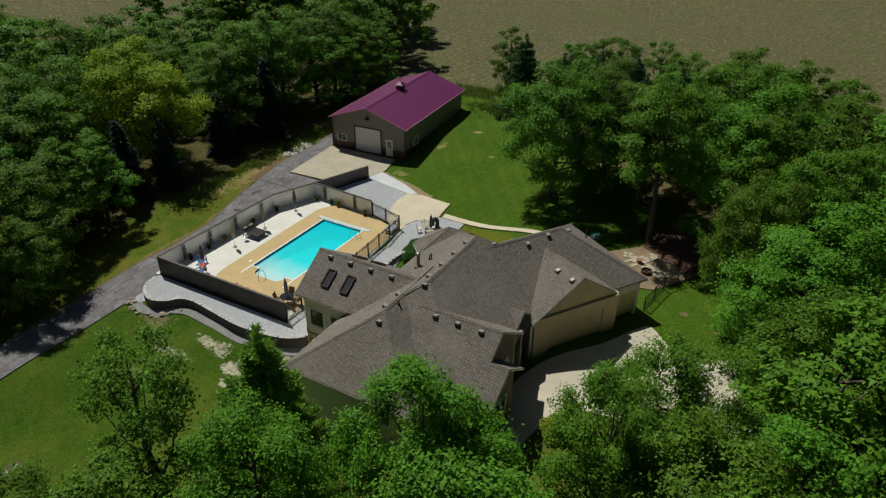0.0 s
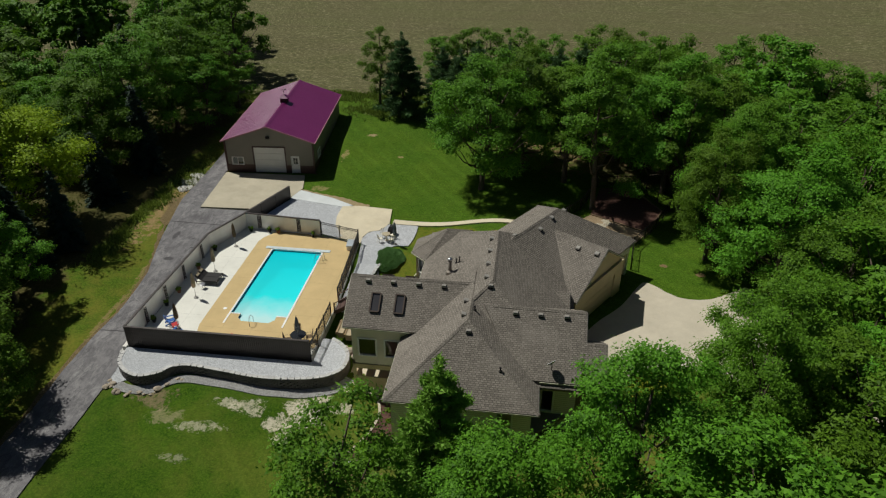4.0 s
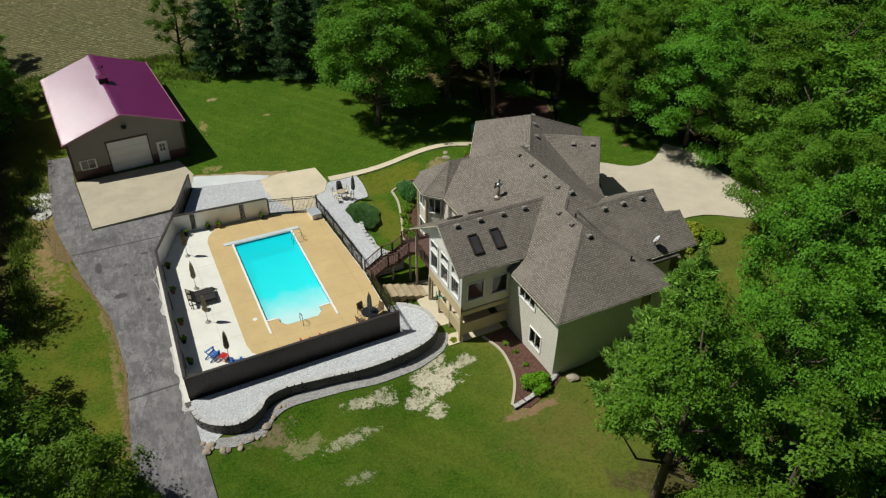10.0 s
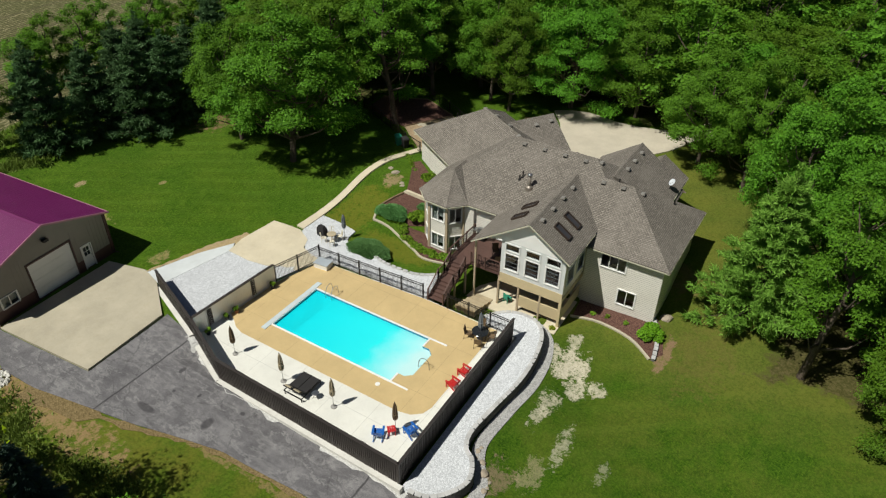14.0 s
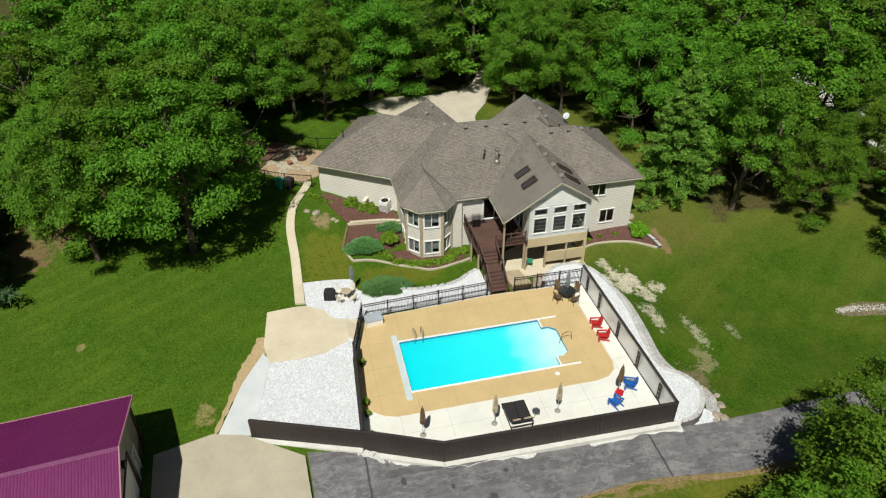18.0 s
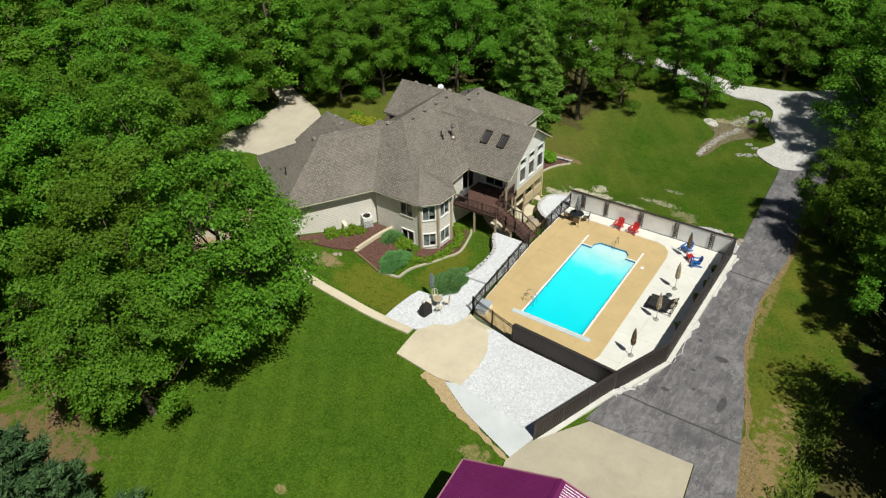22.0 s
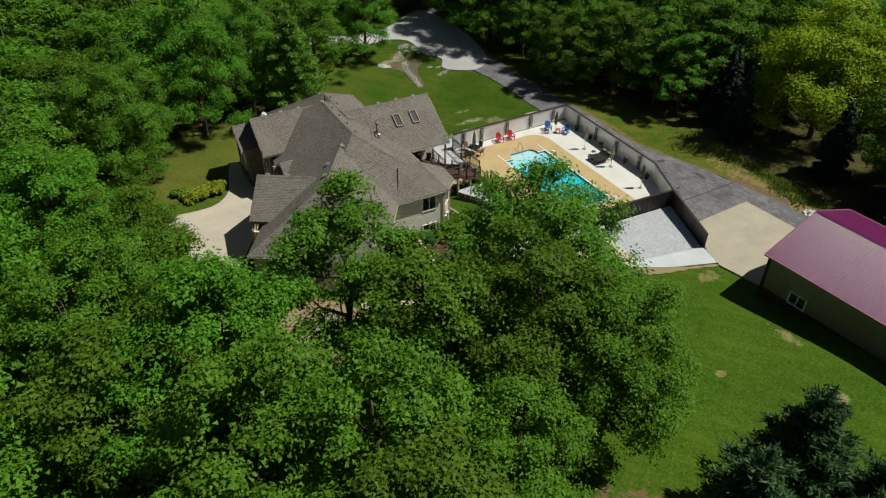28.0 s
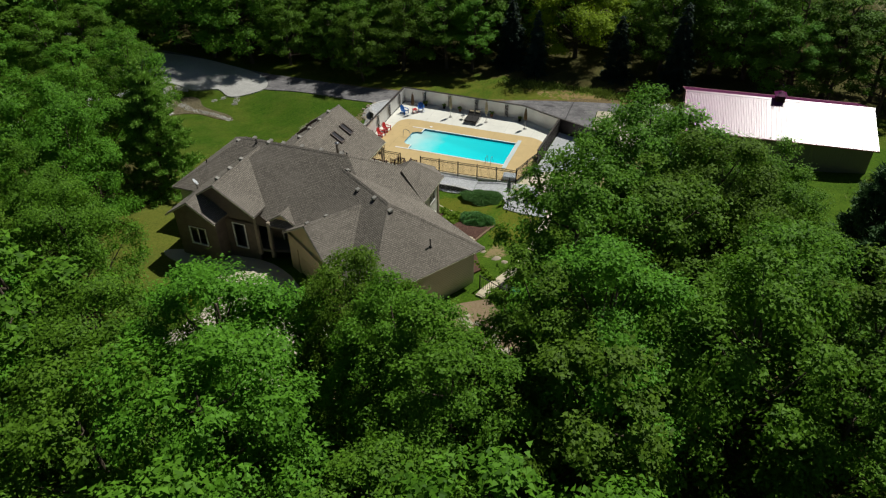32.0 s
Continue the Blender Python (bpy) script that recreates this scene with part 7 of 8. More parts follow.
def pine(seed, h, r, count, material, tiers=11):
    """A soft pine: whorls of boughs, each ending in round tufts of long needles."""
    rng = np.random.default_rng(seed)
    limbs = Shape().tube([(0, 0, -0.4), (0, 0, h * 0.5), (0, 0, h * 0.97)], [0.016 * h + 0.04, 0.010 * h + 0.02, 0.012], 7)
    cen, ways, size = [], [], []
    for k in range(tiers):
        f = (k + 0.4 * rng.random()) / tiers
        z = h * (0.06 + 0.90 * f)
        R = r * (1 - f) ** 0.72 * (0.85 + 0.3 * rng.random()) + 0.2
        for j in range(7 if f < 0.6 else 5):
            a = rng.random() * 0.5 + j * 6.283 / (7 if f < 0.6 else 5) + k * 0.7
            L = R * (0.72 + 0.4 * rng.random())
            d = np.array([math.cos(a), math.sin(a), 0.02 + 0.30 * f + 0.1 * rng.normal()])
            side = np.array([-math.sin(a), math.cos(a), 0])
            o = np.array([0, 0, z])
            limbs.tube([tuple(o), tuple(o + d * L * 0.85)], [0.04, 0.01], 4)
            for t in (0.42, 0.64, 0.84, 1.0):
                for q in ((0,) if t == 1.0 else (-1, 1)):
                    cen.append(o + d * L * t + side * q * L * 0.20 * (1.15 - t) + rng.normal(size=3) * 0.08)
                    ways.append(d + side * q * 0.7 + np.array([0, 0, 0.55]))
                    size.append(0.30 + 0.10 * L / r)
    for z in (0.95, 0.99, 1.03):
        cen.append(np.array([0, 0, h * z]))
        ways.append(np.array([0, 0, 1.0]))
        size.append(0.3)
    cen, ways, size = np.array(cen), np.array(ways), np.array(size)
    pick = rng.integers(len(cen), size=count)
    d = rng.normal(size=(count, 3)) * 0.8 + ways[pick] * 0.75
    d /= np.linalg.norm(d, axis=1)[:, None]
    p = cen[pick] + rng.normal(size=(count, 3)) * (size[pick] * 0.45)[:, None] * np.array([1, 1, 0.6])
    b = np.cross(d, rng.normal(size=(count, 3)))
    b /= np.linalg.norm(b, axis=1)[:, None] + 1e-9
    s = (size[pick] * (0.75 + 0.5 * rng.random(count)))[:, None]
    tri = np.stack([p + d * s, p + b * 0.06 - d * s * 0.15, p - b * 0.06 - d * s * 0.15], 1)
    return triangles("crown", tri, material), limbs.mesh("trunk", BARK, True)


def conifer(seed, h, r, count, size, material, droop=0.25, bare=0.08, tiers=16):
    """A tapering tree: whorls of boughs with needle sprays along them."""
    rng = np.random.default_rng(seed)
    limbs = Shape().tube([(0, 0, -0.4), (0, 0, h * 0.5), (0, 0, h * 0.97)], [0.016 * h + 0.04, 0.010 * h + 0.02, 0.01], 7)
    pos, dirs = [], []
    boughs = []
    for k in range(tiers):
        f = (k + rng.random() * 0.5) / tiers
        z = h * (bare + (1 - bare) * f)
        R = r * (1 - f) ** 0.85 * (0.8 + 0.35 * rng.random()) + 0.12
        n = 7 if f < 0.7 else 5
        a0 = rng.random() * 6.28
        for j in range(n):
            a = a0 + j * 6.283 / n + rng.normal() * 0.2
            L = R * (0.8 + 0.3 * rng.random())
            d = np.array([math.cos(a), math.sin(a), 0.12 - droop])
            boughs.append((np.array([0, 0, z]), d * L))
            if f < 0.75:
                limbs.tube([(0, 0, z), tuple(np.array([0, 0, z]) + d * L * 0.8)], [0.03, 0.008], 4)
    w = np.array([np.linalg.norm(b[1]) for b in boughs])
    pick = rng.choice(len(boughs), count, p=w / w.sum())
    o = np.array([boughs[i][0] for i in pick])
    d = np.array([boughs[i][1] for i in pick])
    t = 0.15 + 0.9 * rng.random(count) ** 0.75
    ln = np.linalg.norm(d, axis=1)
    side = np.cross(d / ln[:, None], [0, 0, 1.0])
    off = rng.normal(size=count) * 0.16 * ln * (1.1 - t * 0.7)
    p = o + d * t[:, None] + side * off[:, None] + np.array([0, 0, 1]) * (rng.normal(size=count) * 0.10 + 0.05)[:, None]
    along = d / ln[:, None] + side * (off / (np.abs(off).max() + 1e-6) * 1.6)[:, None] + rng.normal(size=(count, 3)) * 0.25
    along /= np.linalg.norm(along, axis=1)[:, None]
    nrm = np.array([0, 0, 1.0]) + rng.normal(size=(count, 3)) * 0.45
    b = np.cross(nrm, along)
    b /= np.linalg.norm(b, axis=1)[:, None] + 1e-9
    s = size * (0.6 + 0.7 * rng.random(count))[:, None]
    tri = np.stack([p + along * s * 1.5, p + b * s * 0.42 - along * s * 0.5, p - b * s * 0.42 - along * s * 0.5], 1)
    return triangles("crown", tri, material), limbs.mesh("trunk", BARK, True)


TREE_LABEL = {"oak": "broad green leafy tree with a dark forked trunk", "tall": "tall green woodland tree with an open rounded crown", "yellow": "large tree with bright yellow-green leaves",
              "pine": "soft light-green pine with layered boughs", "spruce": "dark blue-green spruce of conical shape", "fir": "bushy dark green pine with long soft needles", "open": "tall forked tree with sparse airy leaves behind the garage", "sapling": "slender young tree with thin airy leaves"}
FORMS = {}
for i in range(5):
    FORMS["oak", i] = broadleaf(11 + i, 14.0, 5.3, 21000, 0.135, None, 36, 0.05, 0.14)
    FORMS["oak", i + 10] = broadleaf(11 + i, 14.0, 5.3, 8400, 0.205, None, 27, 0.05, 0.12)
for i in range(4):
    FORMS["tall", i] = broadleaf(31 + i, 15.0, 4.3, 16000, 0.135, None, 32, 0.12, 0.14)
    FORMS["tall", i + 10] = broadleaf(31 + i, 15.0, 4.3, 7200, 0.205, None, 24, 0.12, 0.12)
for i in range(3):
    FORMS["oak", i + 20] = broadleaf(21 + i, 14.0, 5.5, 44000, 0.112, None, 44, 0.05, 0.14)
FORMS["oak", 23] = broadleaf(22, 14.0, 5.5, 44000, 0.112, None, 44, 0.15, 0.14)
FORMS["yellow", 0] = broadleaf(51, 13.5, 6.0, 36000, 0.128, LEAF_YELLOW, 46, 0.05, 0.14)
FORMS["sapling", 0] = broadleaf(61, 14.5, 3.6, 13000, 0.115, None, 26, 0.22, 0.03, 1.3)
FORMS["open", 0] = broadleaf(63, 15.5, 4.4, 20000, 0.125, None, 28, 0.26, 0.04, 1.15)
FORMS["pine", 0] = pine(71, 13.0, 4.0, 34000, NEEDLE, 14)
FORMS["fir", 0] = pine(91, 10.0, 2.9, 17000, FIR, 11)
FORMS["fir", 1] = pine(92, 10.0, 3.1, 17000, FIR, 11)
FORMS["spruce", 0] = conifer(81, 11.0, 2.3, 9000, 0.24, SPRUCE, 0.35, 0.04, 20)
FORMS["spruce", 1] = conifer(82, 10.0, 2.6, 9000, 0.24, SPRUCE, 0.35, 0.04, 18)
planted = [(21.4, 31.0), (25.6, 27.8)]


def tree(kind, x, y, scale=1.0, turn=0.0, form=0, wide=1.0):
    crown, trunk = FORMS[kind, form]
    th = thing("tree", TREE_LABEL[kind], "tree", "woodland trees" if kind in ("oak", "tall") else "")
    th.matrix_world = pose(x, y, ground(x, y) - 0.05, 0, 0, turn) @ Matrix.Diagonal((scale * wide, scale * wide, scale, 1))
    part("trunk", trunk, None, th)
    part("crown", crown, None, th)
    planted.append((x, y))
    return th


# single trees that can be told apart
for kind, x, y, h, form, wide in (("oak", 16.4, 20.0, 15.4, 23, 0.92), ("oak", 20.8, 24.6, 14.6, 21, 0.86), ("oak", 16.8, 27.4, 12.6, 23, 0.86), ("tall", 25.4, 21.6, 14.4, 0, 1.0),
                                  ("oak", 42.4, 13.2, 13.6, 21, 0.86), ("tall", 37.0, 16.6, 14.4, 1, 0.80), ("oak", 35.8, 20.2, 14.8, 20, 0.92), ("oak", 31.4, 28.0, 14.6, 0, 0.82), ("oak", 35.6, 25.4, 14.8, 2, 0.85), ("tall", 40.6, 20.4, 13.4, 2, 1.1), 
                                  ("oak", 37.8, 7.0, 12.8, 23, 0.68), ("oak", 39.4, 10.2, 13.4, 23, 0.70), ("oak", 47.2, 4.4, 14.0, 3, 0.95), ("oak", 42.2, 1.4, 13.4, 20, 0.98), ("oak", 44.2, -5.6, 11.6, 22, 1.0), ("oak", 43.6, -17.0, 11.6, 4, 0.95), ("oak", 37.2, -14.4, 11.8, 22, 0.82), ("oak", 34.7, -19.3, 13.0, 20, 0.68),
                                  ("oak", 39.6, -20.0, 12.6, 0, 0.95), ("tall", 42.0, -22.4, 12.4, 2, 1.1), ("tall", 45.6, -21.6, 12.6, 3, 1.1), ("oak", 51.0, -8.4, 12.4, 1, 0.95), ("oak", 50.0, -1.0, 13.0, 0, 0.95), ("oak", 50.6, -13.0, 11.0, 2, 1.0), ("oak", 48.6, -19.4, 12.0, 0, 1.0), ("oak", 53.0, -21.6, 12.0, 1, 1.0),
                                  ("oak", 27.8, -24.6, 14.8, 20, 0.72), ("oak", 21.4, -28.8, 13.2, 22, 0.78), ("tall", 16.6, -33.4, 11.8, 2, 1.0), ("oak", 11.2, -34.9, 10.0, 20, 0.80), ("oak", 2.7, -40.2, 10.6, 1, 0.95), ("tall", 7.6, -43.0, 9.5, 2, 1.2),
                                  ("tall", 0.2, 43.4, 11.0, 3, 0.8), ("tall", 8.4, 48.0, 10.0, 0, 1.0), ("tall", 11.6, 50.0, 10.5, 1, 0.9), ("tall", 15.0, 48.6, 10.5, 2, 0.95), ("tall", 19.0, 51.0, 10.5, 3, 0.95), ("oak", 23.0, 47.6, 10.5, 1, 0.9), ("oak", 15.4, -43.8, 8.6, 1, 1.0), ("oak", 11.2, -44.6, 7.6, 4, 1.0), ("oak", 20.4, -45.6, 8.6, 2, 1.0), ("oak", -3.4, -52.6, 10.0, 0, 1.0), ("oak", -8.2, -55.0, 11.0, 1, 1.0), ("oak", 2.6, -53.4, 10.5, 2, 1.0), ("tall", 7.4, -54.6, 11.0, 3, 1.0), ("oak", -15.6, -36.0, 14.0, 4, 0.95), ("oak", -15.6, -42.0, 15.5, 0, 0.95), ("oak", -16.0, -48.5, 15.5, 2, 0.95), ("oak", -20.0, -40.0, 16.0, 1, 0.95), ("oak", -15.2, -55.0, 11.5, 3, 0.95), ("oak", -11.6, -59.6, 12.0, 4, 1.0), ("oak", 36.4, 31.2, 12.6, 4, 0.80), ("oak", -14.4, -18.4, 9.2, 2, 0.9), ("oak", -16.8, -24.0, 9.0, 3, 0.95), ("oak", -16.6, -30.5, 9.5, 1, 1.0)):
    base_h = 14.0 if kind == "oak" else 15.0
    tree(kind, x, y, h / base_h, (x * 37 + y * 11) % 360, form, wide)
tree("open", 28.2, 15.9, 1.06, 40, 0, 0.84)
tree("open", 25.4, 30.7, 0.74, 160, 0, 0.95)
tree("sapling", 26.6, 35.0, 0.66, 70, 0, 1.1)
tree("pine", 17.6, -24.0, 0.99, 0, 0)
tree("sapling", 13.8, -28.4, 1.05, 0, 0, 0.82)
tree("yellow", -28.6, 6.3, 1.08, 0, 0)
tree("spruce", -22.3, 19.8, 0.95, 0, 0)
tree("spruce", -23.4, -1.2, 0.9, 0, 1)
tree("spruce", -21.4, 2.6, 0.75, 60, 0)
tree("spruce", -23.5, 12.5, 0.8, 120, 1)
tree("fir", 4.1, 40.2, 1.06, 30, 0, 1.0)
for x, y, k, turn in ((12.2, 36.2, 1.02, 0), (16.4, 36.8, 0.94, 70), (9.4, 40.2, 0.92, 140), (20.6, 38.0, 0.9, 200), (14.0, 41.0, 1.0, 260), (18.0, 42.6, 0.98, 20), (24.4, 38.4, 1.0, 90), (27.6, 41.5, 1.0, 150)):
    tree("fir", x, y, k, turn, int(turn) % 20 // 10, 1.1)
# the dense edge of the western wood
edge = random.Random(21)
for k in range(17):
    y = -33.5 + k * 4.7 + edge.uniform(-0.8, 0.8)
    for x, h in ((-19.8, 11.0), (-25.0, 13.0)):
        x += edge.uniform(-0.9, 0.9) - (2.0 if -13 < y < 30 else 0)
        if not any((x - a) ** 2 + (y - b) ** 2 < 7 for a, b in planted) and not (x > -26 and 4 < y < 18) and (x + 28.6) ** 2 + (y - 6.3) ** 2 > 64 and not (x > -22.5 and -5 < y < 4) and not (x > -24 and 13 < y < 28):
            tree(edge.choice(("oak", "tall")), x, y, h / 14.5 * edge.uniform(0.88, 1.12), edge.uniform(0, 360), edge.randrange(4))


def open_ground(x, y):
    """True where no wood stands."""
    if x < -15 and y > 47:
        return x > -24 - (y - 57) * 0.55
    if y > 45 and x < 8 or y > 45 + min(x, 30) * 0.34 or (x > 54 and y > 42):
        return True
    if -19.5 < x < 14.5 and -36 < y < 46:
        return not (x < -16.0 and y < -14) and not (x > 12.5 and y < -26) and not (x < -17.5 and y > 24)
    if -19 < x < -4 and -52 < y < -30:
        return x > -17.0
    if -14 < x < 60 and abs(y + 46.6 + max(0, x - 3) * 0.18) < 4.5:
        return True
    if -6 < x < 14 and -46 < y < -30:
        return True
    if 10 < x < 30 and -24.5 < y < 16.5:
        return True
    if 29 < x < 44 and -25.5 + (x - 30) * 0.72 < y < 4:
        return True
    if 24 < x < 36 and 2 < y < 22:
        return True
    if 35 < x < 43 and 3 < y < 8 or 23 < x < 35 and 10 < y < 24:
        return True
    if 40 < x < 75 and abs(y + 12.0 + 0.42 * (x - 42)) < 1.8:
        return True
    if -24 < x < -14 and -12 < y < 20:
        return x > -20.5
    if 10 < x < 28 and 24 < y < 35:
        return True
    return False


def plant_wood():
    rng = random.Random(7)
    things = 0
    far = []
    cell = 5.9
    spots_ = []
    for i in range(-19, 22):
        for j in range(-20, 18):
            x, y = (i + rng.uniform(0.12, 0.88)) * cell + 9, (j + rng.uniform(0.12, 0.88)) * cell - 3
            d = math.hypot(x - 9, y + 3)
            if d > 100 or open_ground(x, y) or any((x - a) ** 2 + (y - b) ** 2 < 17 for a, b in planted) or (x + 28.6) ** 2 + (y - 6.3) ** 2 < 60:
                continue
            if d > 74 and rng.random() < 0.25:
                continue
            spots_.append((d, x, y, rng.choice(("oak", "oak", "tall")), rng.uniform(0.74, 1.04), rng.uniform(0, 360), rng.randrange(4), rng.random()))
    for d, x, y, kind, s, turn, form, luck in sorted(spots_):
        # the lawn beside the play yard stays clear
        if 35 < x < 41 and 7.5 < y < 16:
            continue
        if y > 36 and x > 0:
            s *= 0.78
        if 15 < x < 31 and 34 < y < 45 and luck < 0.95:
            kind, form, s = "fir", 0, s * 0.95
        if x < -18 and luck < 0.16:
            kind, form, s = "spruce", form % 2, s * 0.95
        if things < 275:
            fine = 30 < d < 60 and math.sin(math.atan2(y + 3, x - 9) * 1.0 + 0.7) < 0.99 and things % 5 < 2 or d < 33
            tree(kind, x, y, s, turn, form if fine or kind in ("spruce", "fir") else form + 10)
            things += 1
        else:
            far.append((x, y, kind, s, turn, form))
    # the far woods: one mesh of coarser crowns
    base = {}
    for kind, form in {(f[2], f[5]) for f in far}:
        rows, _ = oak_form(200 + form, 14.0, 5.0 if kind == "oak" else 4.2, 0.12, 24)
        base[kind, form] = leaf_cloud(np.random.default_rng(form), rows, 2600, 0.42, 0.16, 9)
    out = []
    for x, y, kind, s, turn, form in far:
        a = radians(turn)
        m = np.array([[math.cos(a), -math.sin(a), 0], [math.sin(a), math.cos(a), 0], [0, 0, 1]]) * s
        out.append(base[kind, form] @ m.T + np.array([x, y, ground(x, y)]))
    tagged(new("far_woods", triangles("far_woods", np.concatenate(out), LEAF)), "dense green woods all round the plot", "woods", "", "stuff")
    stems = Shape()
    for x, y, kind, s, turn, form in far:
        z = ground(x, y)
        stems.tube([(x, y, z - 0.3), (x, y, z + 6 * s)], [0.25 * s, 0.14 * s], 5)
    tagged(part("far_trunks", stems, BARK), "dark trunks of the far woods", "woods", "", "stuff")


plant_wood()


# ---- planting and small things ----
for x, y in ((-8.05, -7.2), (-7.95, -2.9), (-7.9, 0.95), (-7.75, 4.3), (-8.1, -4.9), (-5.7, 8.4), (-3.8, 8.5), (-2.9, 8.45), (0.7, 8.2)):
    planter(x, y, 1.0 if (x + y) % 2 > 1 else 0.9)


def shrub(x, y, mat, label, rx, ry, h, count, size, seed, name="shrub", turn=0, group=""):
    cs, rs, n, sz, m = shrub_mesh(seed, mat, rx, ry, h, count, size, 30)
    ob = tagged(part(name, triangles(name, leaf_clumps(np.random.default_rng(seed), cs, rs, n, sz), m), None), label, name, group)
    ob.matrix_world = pose(x, y, ground(x, y) - 0.02, 0, 0, turn)
    return ob


def mound(x, y, label, rx, ry, h, count, seed, turn=0, size=0.085):
    """A low dense evergreen: sprays over a lumpy dome."""
    rng = np.random.default_rng(seed)
    a, u = rng.random(count) * 6.283, rng.random(count)
    rim = 1 + 0.10 * np.sin(a * 3 + seed) + 0.06 * np.sin(a * 7 + 2 * seed)
    f = np.sqrt(u) * rim
    lump = 1 + 0.12 * np.sin(f * 9 + np.cos(a * 4) * 2) + 0.06 * rng.normal(size=count)
    p = np.stack([rx * f * np.cos(a), ry * f * np.sin(a), h * np.sqrt(np.clip(1.03 - u, 0, 1)) * lump * (0.75 + 0.25 * rng.random(count))], 1)
    out = np.stack([np.cos(a) * f, np.sin(a) * f, 0.5 + 0 * a], 1) + rng.normal(size=(count, 3)) * 0.45
    out /= np.linalg.norm(out, axis=1)[:, None]
    b = np.cross(out, rng.normal(size=(count, 3)))
    b /= np.linalg.norm(b, axis=1)[:, None]
    s = size * (0.6 + 0.8 * rng.random(count))[:, None]
    ob = tagged(part("juniper", triangles("juniper", np.stack([p + out * s * 1.3, p + b * s * 0.5, p - b * s * 0.5], 1), JUNIPER), None), label, "juniper")
    ob.matrix_world = pose(x, y, ground(x, y) - 0.02, 0, 0, turn)


mound(9.0, 5.3, "low spreading blue-green juniper on the gravel", 1.30, 2.1, 0.42, 24000, 1, 6, 0.065)
mound(13.9, 6.2, "rounded blue-green juniper at the bed's edge", 1.05, 1.6, 0.75, 16000, 2, 0, 0.065)
mound(16.1, 3.7, "flat blue-green juniper below the stone edging", 0.8, 1.1, 0.38, 5000, 3)
shrub(14.5, 4.0, SHRUB, "bright green leafy bush beside the bay wall", 0.85, 0.85, 1.15, 2600, 0.11, 4)
shrub(12.3, -18.2, BRIGHT_SHRUB, "round bright green bush at the house corner", 0.95, 0.95, 1.3, 5200, 0.10, 5)
shrub(19.4, 5.2, SHRUB, "leafy green shrub in the upper mulch bed", 0.7, 0.8, 0.9, 2000, 0.11, 6)
shrub(20.3, 6.4, SHRUB, "leafy green shrub in the upper mulch bed", 0.75, 0.7, 0.95, 2000, 0.11, 7)
shrub(18.6, 4.6, SHRUB, "leafy green shrub in the upper mulch bed", 0.5, 0.5, 0.7, 1200, 0.11, 8)
shrub(7.35, -4.9, SHRUB, "fern-like green plant beside the stairs", 0.55, 0.75, 0.7, 1500, 0.13, 9)
shrub(8.4, -4.5, SHRUB, "fern-like green plant beside the stairs", 0.5, 0.5, 0.6, 1000, 0.13, 10)
shrub(8.35, -6.2, GOLD_SHRUB, "small yellow flowering plant by the porch", 0.28, 0.28, 0.4, 400, 0.07, 11)
shrub(9.4, -11.6, GOLD_SHRUB, "small yellow-green plant by the porch post", 0.25, 0.25, 0.3, 300, 0.07, 12)
shrub(30.2, -11.6, GOLD_SHRUB, "golden shrub beside the front walk", 1.3, 1.1, 1.3, 5000, 0.11, 13)
shrub(31.9, -10.9, GOLD_SHRUB, "golden shrub beside the front walk", 1.2, 1.0, 1.2, 4500, 0.11, 14)
shrub(32.9, -12.1, SHRUB, "green shrub beside the forecourt", 0.9, 0.9, 0.9, 2500, 0.10, 15)
bedrng = random.Random(5)
hosta = None
for k, (x, y) in enumerate(curve([(13.3, 4.6), (12.2, 3.4), (11.9, 1.8), (11.8, 0.6), (12.0, -0.8), (12.7, -1.7), (13.1, -2.2)], 4)):
    ob = shrub(x + bedrng.uniform(-0.15, 0.15), y + bedrng.uniform(-0.15, 0.15), SHRUB, "low green perennial at the foot of the bay", 0.42, 0.42, 0.42, 420, 0.10, 40 + k, "perennial", 0, "perennials by the bay")
for k in range(7):
    shrub(20.6 + k * 0.3, 8.2 + k * 0.35, SHRUB, "low green hosta along the garage wall", 0.25, 0.25, 0.3, 220, 0.10, 70 + k, "perennial", 0, "hostas by the garage")
for k, (x, y) in enumerate(((12.6, -13.6), (12.8, -14.7), (12.7, -16.2))):
    shrub(x, y, SHRUB, "small young plant in the mulch bed", 0.22, 0.22, 0.4, 160, 0.09, 80 + k, "perennial", 0, "plants in the mulch bed")

setting("mulch_bed_lower", drape([(14.3, 7.7), (17.1, 6.95), (16.8, 2.7), (14.6, 2.7), (13.4, 4.5), (14.9, 5.2)], 0.05, 0.5), MULCH, "reddish bark mulch bed by the bay", "mulch bed")
setting("mulch_bed_upper", drape([(17.25, 6.95), (17.0, 2.6), (18.4, 2.75), (22.1, 8.6), (21.5, 9.0)], 0.16, 0.5), MULCH, "reddish bark mulch bed under the garage wall", "mulch bed")
setting("mulch_bed_south", drape([(13.8, -12.1), (11.7, -12.3), (12.1, -14.2), (11.5, -16.8), (10.0, -18.9), (10.9, -19.6), (13.2, -18.9), (14.6, -18.0), (13.7, -17.9)], 0.05, 0.5), MULCH, "brown mulch bed along the south wing", "mulch bed")
setting("mulch_bed_bay", drape([(13.4, 4.7), (12.0, 3.7), (11.3, 2.0), (11.1, 0.6), (11.6, -1.4), (12.2, -2.3), (13.6, -2.3), (12.6, -0.3), (12.7, 1.5), (13.8, 2.6)], 0.04, 0.5), MULCH, "mulch strip round the bay", "mulch bed")
